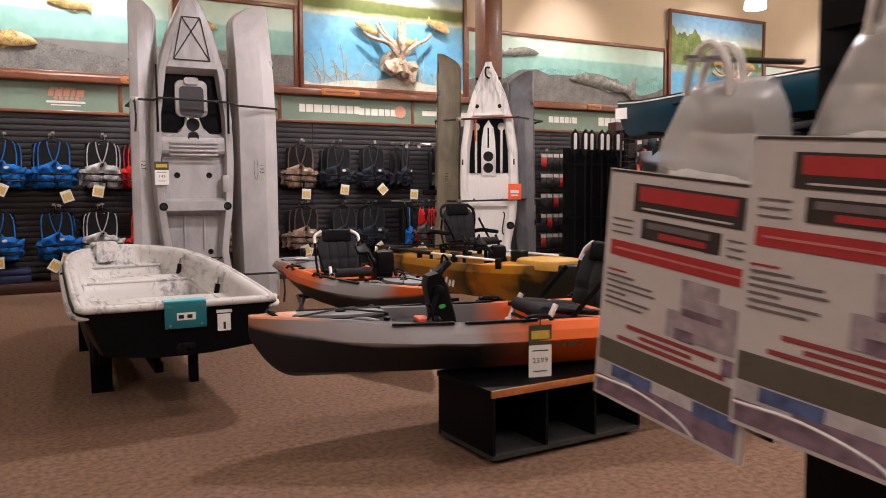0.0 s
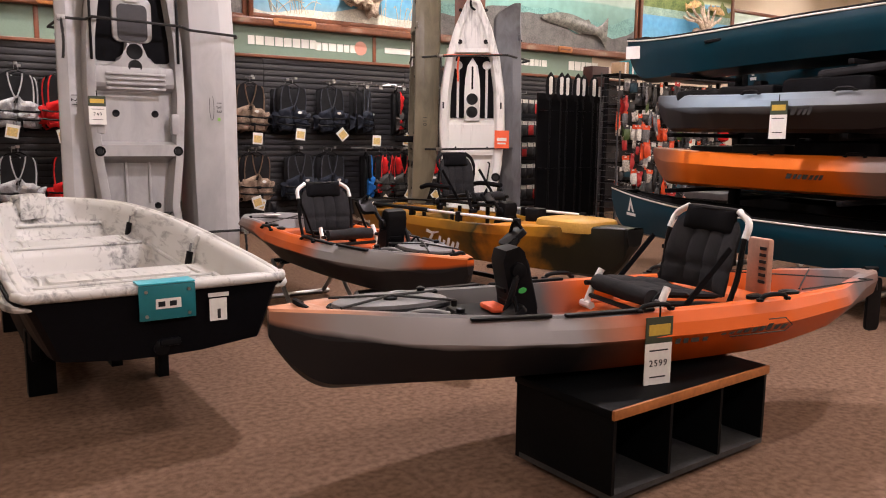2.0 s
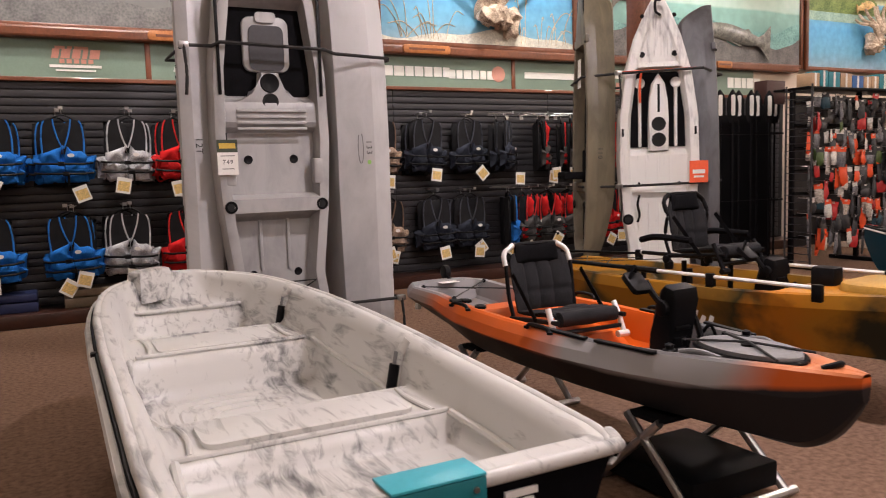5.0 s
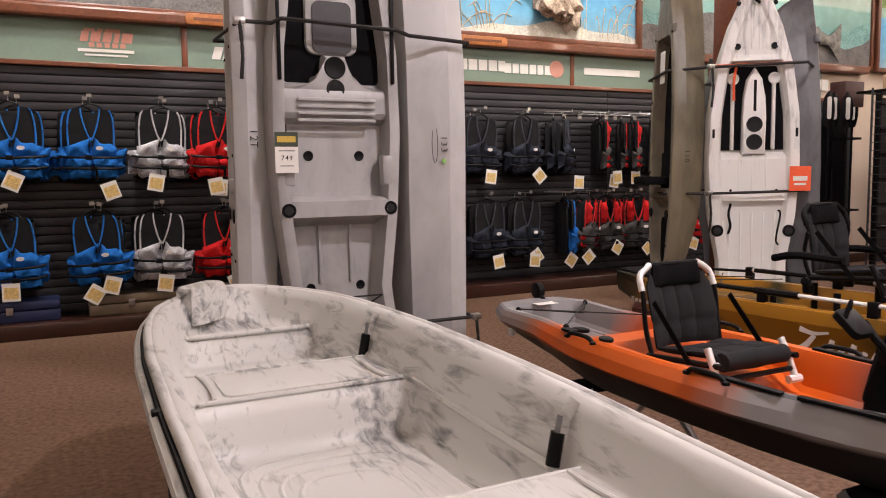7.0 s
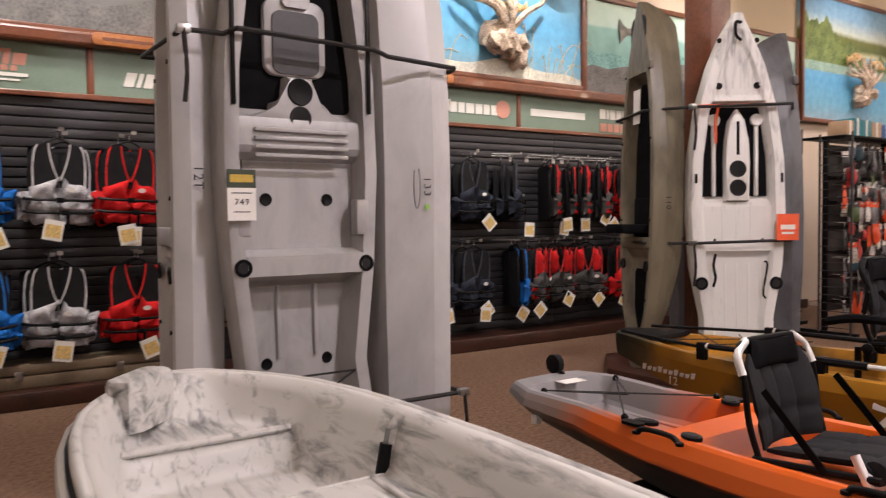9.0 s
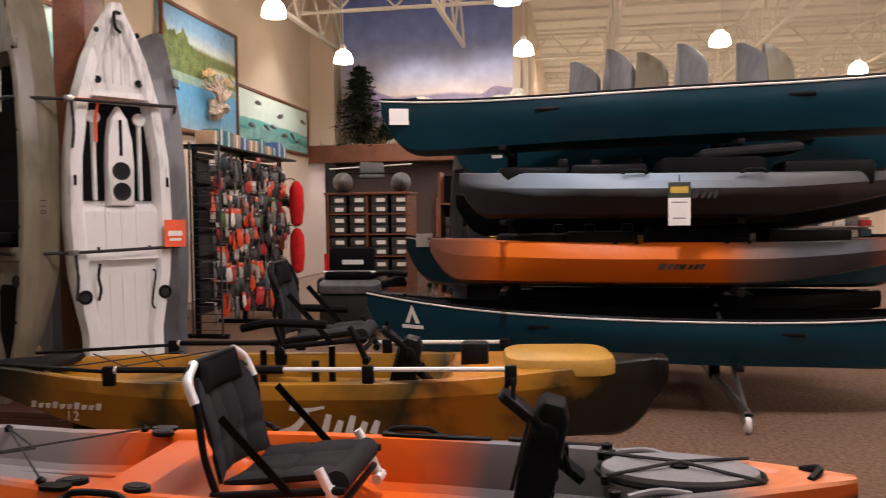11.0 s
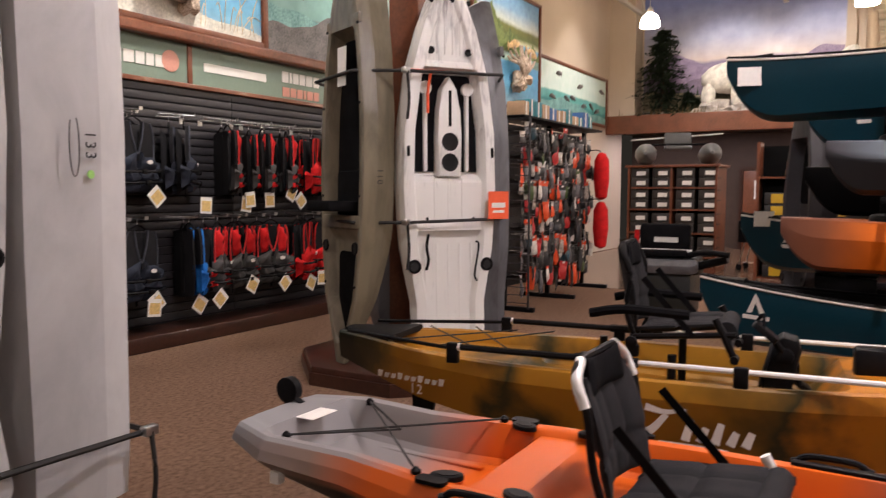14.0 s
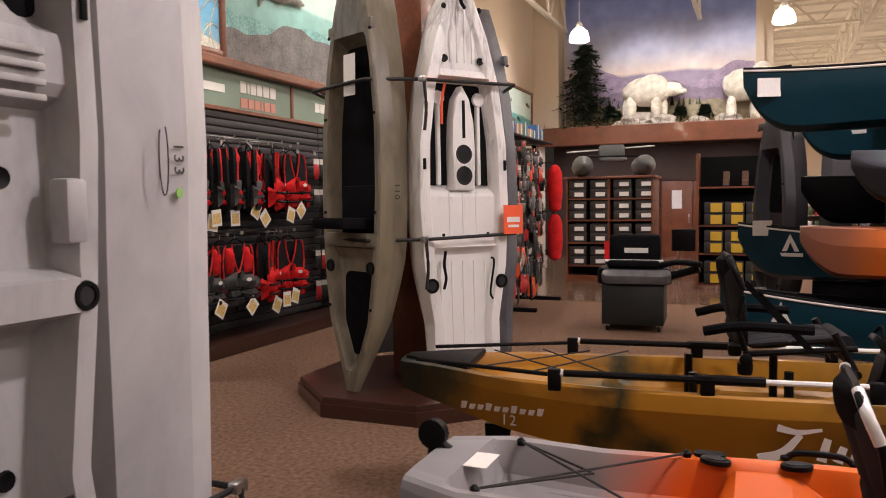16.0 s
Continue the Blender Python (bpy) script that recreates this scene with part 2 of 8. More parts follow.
ORANGE, DARK, SHADED_BELLY = (0.64, 0.11, 0.008), (0.075, 0.075, 0.082), (0.014, 0.014, 0.016)
M = {
    "carpet": surface("brown_carpet", (0.148, 0.087, 0.057), 0.95, vary=0.3, scale=30, fine=260, bump=0.8, spec=0.12, color2=(0.205, 0.128, 0.088)),
    "slat": surface("charcoal_slatwall", (0.031, 0.030, 0.034), 0.45, vary=0.12, scale=3, fine=40, bump=0.05, spec=0.4),
    "groove": surface("groove_black", (0.012, 0.012, 0.013), 0.8),
    "beige": surface("beige_wall_paint", (0.60, 0.50, 0.405), 0.85, vary=0.04, scale=1.2, fine=90, bump=0.08),
    "ceil": surface("white_ceiling_paint", (0.70, 0.66, 0.60), 0.8, vary=0.05, scale=1, fine=30, bump=0.05),
    "wood": surface("red_brown_wood", (0.15, 0.048, 0.022), 0.38, vary=0.3, scale=3, fine=30, bump=0.06, coat=0.15),
    "darkwood": surface("dark_plinth_wood", (0.04, 0.014, 0.009), 0.32, vary=0.3, scale=5, fine=40, bump=0.05, coat=0.2),
    "green": surface("sage_sign_board", (0.17, 0.24, 0.19), 0.5, vary=0.08, scale=2, fine=50, bump=0.02),
    "sign_white": surface("sign_white", (0.7, 0.7, 0.66), 0.5, vary=0.05),
    "sign_red": surface("sign_faded_red", (0.55, 0.26, 0.2), 0.5, vary=0.1),
    "black": surface("black_plastic", (0.005, 0.005, 0.006), 0.45, vary=0.3, scale=5, bump=0.05, spec=0.12),
    "black_cloth": surface("black_fabric", (0.007, 0.007, 0.008), 0.95, vary=0.35, scale=10, fine=400, bump=0.5, spec=0.06),
    "grey_cloth": surface("charcoal_mesh_fabric", (0.018, 0.018, 0.02), 0.9, vary=0.3, scale=10, fine=500, bump=0.5, spec=0.2),
    "black_board": surface("black_laminate", (0.004, 0.0045, 0.005), 0.5, vary=0.25, scale=3, bump=0.03, spec=0.07),
    "edge_wood": surface("orange_wood_edge", (0.36, 0.13, 0.035), 0.45, vary=0.25, scale=5, fine=40),
    "steel": surface("brushed_steel", (0.5, 0.5, 0.5), 0.32, 1.0, vary=0.1, scale=8, fine=90, bump=0.04),
    "alu": surface("pale_aluminium", (0.78, 0.78, 0.77), 0.35, 0.25, vary=0.06),
    "teal": surface("deep_teal_plastic", (0.001, 0.025, 0.040), 0.34, vary=0.2, scale=2, fine=120, bump=0.05, spec=0.25),
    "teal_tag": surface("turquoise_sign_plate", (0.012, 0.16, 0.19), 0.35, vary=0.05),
    # lighter copy of the plate's turquoise, with light from above in the colour
    "teal_lit_top": surface("bright_turquoise", (0.05, 0.42, 0.52), 0.4, vary=0.05),
    "paper": surface("white_card", (0.78, 0.77, 0.73), 0.6, vary=0.05),
    "manila": surface("yellow_print_card", (0.72, 0.52, 0.2), 0.6, vary=0.25, scale=30),
    "ink": surface("black_ink", (0.02, 0.02, 0.02), 0.6),
    "red_tag": surface("orange_red_card", (0.85, 0.12, 0.04), 0.5, vary=0.08),
    "gold_tag": surface("dark_green_gold_card", (0.04, 0.055, 0.035), 0.5, vary=0.2),
    "gold": surface("gold_print", (0.55, 0.38, 0.06), 0.5),
    "trim_white": surface("white_gunwale", (0.7, 0.68, 0.65), 0.4, vary=0.05),
    "grey_hull": marbled("grey_hull_plastic", (0.50, 0.50, 0.50), (0.36, 0.36, 0.365), 1.3, (0.8, 1.6, 1.6), 0.5, 0.8),
    "white_hull": marbled("white_camo_plastic", (0.74, 0.74, 0.71), (0.22, 0.22, 0.23), 2.2, (1, 5, 5), 0.62, 0.86),
    "grey_deck": marbled("grey_deck_plastic", (0.40, 0.40, 0.40), (0.22, 0.22, 0.225), 1.5, (0.8, 1.8, 1.8), 0.5, 0.8),
    "boat_in": marbled("white_marble_plastic", (0.56, 0.555, 0.535), (0.10, 0.102, 0.105), 3.4, (0.6, 3.0, 2.6), 0.60, 0.77, patch=0.52),
    "olive_hull": marbled("olive_camo_plastic", (0.19, 0.165, 0.11), (0.075, 0.065, 0.042), 1.5, (0.6, 2.2, 2.2), 0.5, 0.8),
    "olive_rim": marbled("olive_deck_plastic", (0.22, 0.195, 0.145), (0.06, 0.055, 0.04), 1.5, (1, 3, 3), 0.5, 0.8),
    "slate_hull": marbled("slate_grey_plastic", (0.13, 0.135, 0.145), (0.055, 0.055, 0.06), 1.5, (1, 3, 3), 0.5, 0.8),
    "boat_out": surface("black_hull_plastic", (0.003, 0.003, 0.004), 0.45, vary=0.3, scale=2, bump=0.08, spec=0.07),
    "cord": surface("black_cord", (0.012, 0.012, 0.012), 0.7),
    "yellow_seat": surface("mustard_hatch", (0.43, 0.24, 0.04), 0.45, vary=0.15, scale=5),
}
# low darkens these hulls below the chine, as shade put into the colour
M["ember"] = banded("ember_blend_plastic", [(-1.65, (0.22, 0.12, 0.09)), (-1.3, (0.14, 0.13, 0.14)), (-1.0, ORANGE), (0.1, ORANGE), (0.38, (0.26, 0.14, 0.10)), (0.5, (0.30, 0.29, 0.30)), (0.8, (0.34, 0.33, 0.34)), (1.4, (0.34, 0.32, 0.32)), (1.62, (0.30, 0.15, 0.10))], low=(0.222, 0.012, SHADED_BELLY), low_x=0.3, warp=0.1)
M["ember2"] = banded("ember_blend_plastic_short", [(-1.65, (0.16, 0.16, 0.17)), (-1.25, (0.22, 0.15, 0.12)), (-1.0, (0.62, 0.11, 0.01)), (0.15, (0.6, 0.11, 0.01)), (0.45, (0.30, 0.29, 0.29)), (1.2, (0.34, 0.33, 0.33)), (1.42, (0.6, 0.11, 0.015))], low=(0.222, 0.012, SHADED_BELLY), warp=0.14)
M["ember_deck"] = banded("ember_deck_plastic", [(-1.75, (0.30, 0.16, 0.10)), (-1.4, (0.18, 0.17, 0.18)), (-1.1, ORANGE), (0.02, ORANGE), (0.28, (0.10, 0.10, 0.105)), (1.2, (0.15, 0.145, 0.145)), (1.42, (0.5, 0.24, 0.14)), (1.6, (0.6, 0.27, 0.15))], warp=0.12)
M["ember_deck2"] = banded("ember_deck_plastic_short", [(-1.65, (0.27, 0.27, 0.28)), (-1.1, (0.25, 0.23, 0.23)), (-0.85, ORANGE), (0.25, ORANGE), (0.5, (0.11, 0.11, 0.115)), (1.2, (0.15, 0.145, 0.145)), (1.4, (0.6, 0.2, 0.08))], warp=0.12)
M["amber_camo"] = banded("amber_camo_plastic", [(-1.9, (0.016, 0.018, 0.011)), (-1.6, (0.080, 0.056, 0.016)), (-1.35, (0.352, 0.160, 0.011)), (-0.95, (0.352, 0.160, 0.011)), (-0.75, (0.028, 0.029, 0.011)), (-0.5, (0.352, 0.160, 0.011)), (0.2, (0.320, 0.152, 0.012)), (0.62, (0.028, 0.029, 0.011)), (0.8, (0.416, 0.152, 0.008)), (1.1, (0.352, 0.160, 0.011)), (1.32, (0.016, 0.017, 0.008)), (1.9, (0.006, 0.006, 0.006))], warp=0.55, scale=2.6)
M["steel_blue"] = banded("steel_blue_plastic", [(-1.7, (0.04, 0.04, 0.045)), (-0.7, (0.075, 0.075, 0.08)), (-0.25, (0.17, 0.20, 0.23)), (0.2, (0.25, 0.33, 0.41)), (0.9, (0.24, 0.32, 0.40)), (1.3, (0.20, 0.245, 0.29)), (1.7, (0.05, 0.04, 0.045))], low=(0.215, 0.03, (0.016, 0.016, 0.018)), warp=0.15)
M["ember3"] = banded("ember_long_plastic", [(-2.1, (0.34, 0.085, 0.015)), (-1.7, (0.36, 0.09, 0.015)), (-1.45, (0.06, 0.065, 0.08)), (-0.9, (0.10, 0.105, 0.12)), (-0.6, (0.30, 0.19, 0.15)), (-0.35, (0.88, 0.19, 0.012)), (1.25, (0.88, 0.19, 0.012)), (1.6, (0.26, 0.09, 0.045)), (2.1, (0.06, 0.055, 0.055))], warp=0.12)


# ---- mesh tools ----
def link_mesh(name, bm, material, sharp=0.7, smooth=True):
    me = bpy.data.meshes.new(name)
    bmesh.ops.remove_doubles(bm, verts=bm.verts, dist=1e-5)
    bmesh.ops.recalc_face_normals(bm, faces=bm.faces)
    if smooth:
        for f in bm.faces:
            f.smooth = True
        for e in bm.edges:
            if len(e.link_faces) == 2 and e.calc_face_angle(0) > sharp:
                e.smooth = False
    bm.to_mesh(me)
    bm.free()
    for mm in (material if isinstance(material, (list, tuple)) else [material]):
        me.materials.append(mm)
    return me


def part(name, bm, material, parent=None, label="", m=None, sharp=0.7, smooth=True):
    ob = new(name, link_mesh(name, bm, material, sharp, smooth))
    if parent is not None:
        ob.parent = parent
    if m is not None:
        ob.matrix_local = m
    if label:
        ob["label"] = label
    return ob


def again(ob, m, parent=None):
    """One more object on the mesh of ob."""
    o = new(ob.name.split(".")[0], ob.data)
    o.parent = parent if parent is not None else ob.parent
    o.matrix_local = m
    if "label" in ob:
        o["label"] = ob["label"]
    return o


def thing(name, m, label, category, group="", kind=""):
    ob = new(name)
    ob.empty_display_size = 0.1
    ob.matrix_world = m
    return tagged(ob, label, category, group, kind)


def structure(name, bm, material, label="", smooth=False):
    return tagged(part(name, bm, material, smooth=smooth), label, name.split("_")[0], kind="structure")


def box(bm, x0, x1, y0, y1, z0, z1, bevel=0.0, m=None):
    c = Vector(((x0 + x1) / 2, (y0 + y1) / 2, (z0 + z1) / 2))
    mm = Matrix.Translation(c) @ Matrix.Diagonal((abs(x1 - x0), abs(y1 - y0), abs(z1 - z0), 1))
    r = bmesh.ops.create_cube(bm, size=1, matrix=(m @ mm) if m is not None else mm)
    if bevel:
        es = list({e for v in r["verts"] for e in v.link_edges})
        bmesh.ops.bevel(bm, geom=es, offset=bevel, segments=2, affect="EDGES", profile=0.5)
    return bm


def newbox(*a, **k):
    return box(bmesh.new(), *a, **k)


def tube(bm, pts, r, n=8, closed=False, caps=True):
    """A round bar along points; r is one radius or one for each point."""
    pts = [Vector(p) for p in pts]
    rings = []
    for i, p in enumerate(pts):
        a = pts[i - 1] if i or closed else p
        b = pts[(i + 1) % len(pts)] if i < len(pts) - 1 or closed else p
        d = (b - a).normalized()
        side = d.cross(Vector((0, 0, 1)))
        if side.length < 0.05:
            side = d.cross(Vector((0, 1, 0)))
        side.normalize()
        up = side.cross(d)
        rr = r[i] if isinstance(r, (list, tuple)) else r
        rings.append([bm.verts.new(p + (side * math.cos(t) + up * math.sin(t)) * rr) for t in [2 * math.pi * k / n for k in range(n)]])
    pairs = list(zip(rings, rings[1:])) + ([(rings[-1], rings[0])] if closed else [])
    for a, b in pairs:
        for k in range(n):
            bm.faces.new((a[k], a[(k + 1) % n], b[(k + 1) % n], b[k]))
    if caps and not closed:
        bm.faces.new(rings[0])
        bm.faces.new(rings[-1])
    return bm


def newtube(*a, **k):
    return tube(bmesh.new(), *a, **k)


def curve_pts(pts, n=5):
    """Points of a smooth line through pts."""
    p = [Vector(q) for q in pts]
    p = [p[0] * 2 - p[1]] + p + [p[-1] * 2 - p[-2]]
    out = []
    for i in range(1, len(p) - 2):
        for k in range(n):
            t = k / n
            out.append(0.5 * (2 * p[i] + (p[i + 1] - p[i - 1]) * t + (2 * p[i - 1] - 5 * p[i] + 4 * p[i + 1] - p[i + 2]) * t * t + (3 * p[i] - p[i - 1] - 3 * p[i + 1] + p[i + 2]) * t ** 3))
    return out + [p[-2]]


def lathe(bm, prof, n=20, m=None):
    """A turned shape about z from (radius, height) pairs."""
    m = m or Matrix()
    rings = [[bm.verts.new(m @ Vector((r * math.cos(2 * math.pi * k / n), r * math.sin(2 * math.pi * k / n), z))) for k in range(n)] for r, z in prof]
    for a, b in zip(rings, rings[1:]):
        for k in range(n):
            bm.faces.new((a[k], a[(k + 1) % n], b[(k + 1) % n], b[k]))
    for r in (rings[0], rings[-1]):
        try:
            bm.faces.new(r)
        except ValueError:
            pass
    return bm


def newlathe(*a, **k):
    return lathe(bmesh.new(), *a, **k)


def grid_skin(bm, rows, closed=False):
    """A skin over rows of points."""
    vs = [[bm.verts.new(p) for p in row] for row in rows]
    for a, b in zip(vs, vs[1:]):
        m = len(a)
        for k in range(m if closed else m - 1):
            bm.faces.new((a[k], a[(k + 1) % m], b[(k + 1) % m], b[k]))
    return vs


def slab(bm, outline, z0, z1, m=None, bevel=0.0):
    """A flat piece with a given outline (x, y) and thickness."""
    m = m or Matrix()
    lo = [bm.verts.new(m @ Vector((x, y, z0))) for x, y in outline]
    hi = [bm.verts.new(m @ Vector((x, y, z1))) for x, y in outline]
    n = len(outline)
    bm.faces.new(lo)
    top = bm.faces.new(hi)
    for k in range(n):
        bm.faces.new((lo[k], lo[(k + 1) % n], hi[(k + 1) % n], hi[k]))
    if bevel:
        bmesh.ops.bevel(bm, geom=list(top.edges), offset=bevel, segments=2, affect="EDGES", profile=0.5)
    return bm


def newslab(*a, **k):
    return slab(bmesh.new(), *a, **k)


def rounded(w, h, r, cx=0.0, cy=0.0, n=4):
    """The outline of a rectangle with round corners."""
    pts = []
    for sx, sy, a0 in ((1, 1, 0), (-1, 1, 90), (-1, -1, 180), (1, -1, 270)):
        for k in range(n + 1):
            a = radians(a0 + 90 * k / n)
            pts.append((cx + sx * (w / 2 - r) + r * math.cos(a), cy + sy * (h / 2 - r) + r * math.sin(a)))
    return pts


def ellipse(a, b, cx=0.0, cy=0.0, n=24):
    return [(cx + a * math.cos(2 * math.pi * k / n), cy + b * math.sin(2 * math.pi * k / n)) for k in range(n)]


def lettering(text, size, material, parent, m, name="lettering", depth=0.0008):
    """Written characters, each a thin mesh of its own."""
    for k, ch in enumerate(text):
        cu = bpy.data.curves.new(name, "FONT")
        cu.body, cu.size, cu.extrude, cu.align_x, cu.align_y = ch, size, depth, "CENTER", "CENTER"
        cu.resolution_u = 2
        tmp = bpy.data.objects.new("tmp_text", cu)
        scene.collection.objects.link(tmp)
        me = bpy.data.meshes.new_from_object(tmp.evaluated_get(bpy.context.evaluated_depsgraph_get()))
        bpy.data.objects.remove(tmp)
        bpy.data.curves.remove(cu)
        me.name = name
        me.materials.clear()
        me.materials.append(material)
        ob = new(name, me)
        ob.parent = parent
        ob.matrix_local = m @ Matrix.Translation(((k - (len(text) - 1) / 2) * size * 0.6, 0, 0))


def ss(a, b, x):
    t = min(1.0, max(0.0, (x - a) / (b - a)))
    return t * t * (3 - 2 * t)


def lerp(table, u):
    """A smooth value from (place, value) pairs."""
    for (a, va), (b, vb) in zip(table, table[1:]):
        if u <= b:
            return va + (vb - va) * ss(a, b, u)
    return table[-1][1]


def lin(table, u):
    for (a, va), (b, vb) in zip(table, table[1:]):
        if u <= b:
            return va + (vb - va) * max(0.0, u - a) / (b - a)
    return table[-1][1]


def hull_rows(L, W, keel, sheer, plan, chine=0.62, tumble=0.9, flat=0.75, n=44, flare=0.94):
    """Rows of half sections from stern to bow, keel to gunwale; keel, sheer and plan are functions of u in 0..1."""
    rows = []
    for i in range(n + 1):
        u = i / n
        u = 0.5 - 0.5 * math.cos(math.pi * u) if n > 20 else u
        x, w, k, s = (u - 0.5) * L, W / 2 * plan(u), keel(u), sheer(u)
        h = s - k
        rows.append((u, [(x, 0, k), (x, 0.3 * w, k + 0.01 * h), (x, flat * w, k + 0.10 * h), (x, flare * w, k + (chine - 0.22) * h), (x, w, k + chine * h), (x, (tumble * 0.4 + 0.6) * w, k + (chine * 0.45 + 0.55) * h), (x, tumble * w, s)]))
    return rows


def hull_mesh(rows):
    bm = bmesh.new()
    full = [[Vector((x, -y, z)) for x, y, z in reversed(r)] + [Vector(p) for p in r[1:]] for _, r in rows]
    vs = grid_skin(bm, full)
    for end in (vs[0], vs[-1]):
        try:
            bm.faces.new(end)
        except ValueError:
            pass
    return bm


def deck_mesh(rows, depth, rim=0.05, crown=0.015, wall=0.03, floor_crown=0.0):
    """The inside: from the gunwale over a rim down to a floor at depth(u) below it."""
    bm = bmesh.new()
    out = []
    for u, r in rows:
        x, w, s = r[-1]
        d = depth(u)
        ri = min(rim, w * 0.5)
        wa = min(wall + d * 0.12, w * 0.35)
        cr = crown * (1 - min(1, d / 0.03))
        half = [(w, s), (w - ri * 0.3, s + 0.010), (w - ri, s + 0.006 + cr * 0.4), (w - ri - wa * 0.35, s + 0.004 - d * 0.25 + cr * 0.6), (w - ri - wa * 0.8, s - d * 0.85 + cr * 0.8), (w - ri - wa * 1.25, s - d + cr), ((w - ri - wa) * 0.4, s - d + cr + floor_crown), (0, s - d + cr * 1.1 + floor_crown)]
        half = [(max(0.0, a), b) for a, b in half]
        out.append([Vector((x, -a, b)) for a, b in half] + [Vector((x, a, b)) for a, b in reversed(half[:-1])])
    grid_skin(bm, out)
    return bm

# ---- the hall ----
WALL_Y, EAST_X, TOP = 13.02, 20.9, 7.6
structure("floor", newbox(-8, 60, -8, 14, -0.1, 0), M["carpet"], "brown flecked loop carpet over the sales floor")
structure("floor_tile", newbox(12.3, 60, 7.4, 12.9, 0.0, 0.006), surface("polished_tan_tile", (0.16, 0.10, 0.065), 0.16, vary=0.2, scale=1.5, fine=20, bump=0.02), "polished tan floor beside the shelves")
structure("wall_north", newbox(-8, 21.4, WALL_Y, WALL_Y + 0.2, 0, TOP), M["beige"], "beige painted wall behind the slat panels")
structure("wall_west", newbox(-8.2, -8, -8, 14, 0, TOP), M["beige"], "plain beige painted wall")
structure("wall_south", newbox(-8, 60, -8.2, -8, 0, TOP), M["beige"], "plain beige painted wall")
structure("wall_far", newbox(60, 60.2, -8, 14, 0, TOP), M["beige"], "plain beige painted wall")
structure("wall_east", newbox(EAST_X, EAST_X + 0.2, 7.4, WALL_Y, 3.12, TOP), M["beige"], "beige wall above the wooden canopy")
structure("wall_return", newbox(EAST_X + 0.2, 60, 7.2, 7.4, 0, TOP), M["beige"], "plain beige return wall")
structure("wall_corner", newbox(20.25, EAST_X, 12.35, WALL_Y, 3.48, TOP), M["beige"], "beige pilaster in the corner of the hall")
structure("wall_alcove", newbox(22.4, 22.6, 7.4, WALL_Y, 0, 3.12), surface("alcove_dark_brown", (0.05, 0.03, 0.022), 0.7), "dark brown wall under the canopy")


def ceiling():
    bm = newbox(-8, 60, -8, 14, TOP, TOP + 0.1)
    for i in range(54):
        box(bm, -8 + i * 1.25, -7.93 + i * 1.25, -8, 14, TOP - 0.08, TOP - 0.001)
    for y in (-6.5, -2.85, 1.05, 4.95, 8.9, 12.3):
        for z, r in ((6.05, 0.05), (7.3, 0.05)):
            box(bm, -8, 60, y - r, y + r, z, z + 0.08)
        x = -8.0
        while x < 58:
            tube(bm, [(x, y, 6.1), (x + 0.85, y, 7.3)], 0.035, 6)
            tube(bm, [(x + 0.85, y, 7.3), (x + 1.7, y, 6.1)], 0.035, 6)
            x += 1.7
    for x in (6.0, 13.8, 18.4, 25.0, 32.0, 40.0):
        box(bm, x - 0.07, x + 0.07, -8, 14, 6.5, 6.56)
        y = -8.0
        while y < 13:
            tube(bm, [(x, y, 6.55), (x, y + 0.7, 7.25)], 0.03, 6)
            tube(bm, [(x, y + 0.7, 7.25), (x, y + 1.4, 6.55)], 0.03, 6)
            y += 1.4
        box(bm, x - 0.07, x + 0.07, -8, 14, 7.2, 7.26)
    structure("ceiling", bm, M["ceil"], "white painted metal deck ceiling with open roof trusses")


ceiling()

# murals: painted water, sky and hills
def painting(name, stops, scale=1.2, amount=0.12, flecks=None):
    """Paint in level bands with a ragged border; z is the height over the picture's foot."""
    m = bpy.data.materials.new(name)
    m.use_nodes = True
    nt = m.node_tree
    b = nt.nodes["Principled BSDF"]
    tc = nt.nodes.new("ShaderNodeTexCoord")
    sep = nt.nodes.new("ShaderNodeSeparateXYZ")
    nt.links.new(tc.outputs["Object"], sep.inputs[0])
    n = nt.nodes.new("ShaderNodeTexNoise")
    n.inputs["Scale"].default_value, n.inputs["Detail"].default_value = scale, 6
    nt.links.new(tc.outputs["Object"], n.inputs["Vector"])
    off = nt.nodes.new("ShaderNodeMath")
    off.operation = "MULTIPLY_ADD"
    off.inputs[1].default_value = amount * 2
    nt.links.new(n.outputs["Fac"], off.inputs[0])
    nt.links.new(sep.outputs[2], off.inputs[2])
    top = stops[-1][0]
    mr = nt.nodes.new("ShaderNodeMapRange")
    mr.inputs["From Min"].default_value, mr.inputs["From Max"].default_value = amount, top + amount
    nt.links.new(off.outputs[0], mr.inputs["Value"])
    r = nt.nodes.new("ShaderNodeValToRGB")
    while len(r.color_ramp.elements) < len(stops):
        r.color_ramp.elements.new(0.5)
    for e, (p, c) in zip(r.color_ramp.elements, stops):
        e.position, e.color = p / top, (*c, 1)
    nt.links.new(mr.outputs[0], r.inputs[0])
    n2 = nt.nodes.new("ShaderNodeTexNoise")
    n2.inputs["Scale"].default_value, n2.inputs["Detail"].default_value = scale * 5, 5
    nt.links.new(tc.outputs["Object"], n2.inputs["Vector"])
    mix = nt.nodes.new("ShaderNodeMix")
    mix.data_type, mix.blend_type = "RGBA", "OVERLAY"
    mix.inputs["Factor"].default_value = 0.35
    nt.links.new(r.outputs[0], mix.inputs["A"])
    nt.links.new(n2.outputs["Fac"], mix.inputs["B"])
    nt.links.new(mix.outputs["Result"], b.inputs["Base Color"])
    b.inputs["Roughness"].default_value = 0.6
    return m


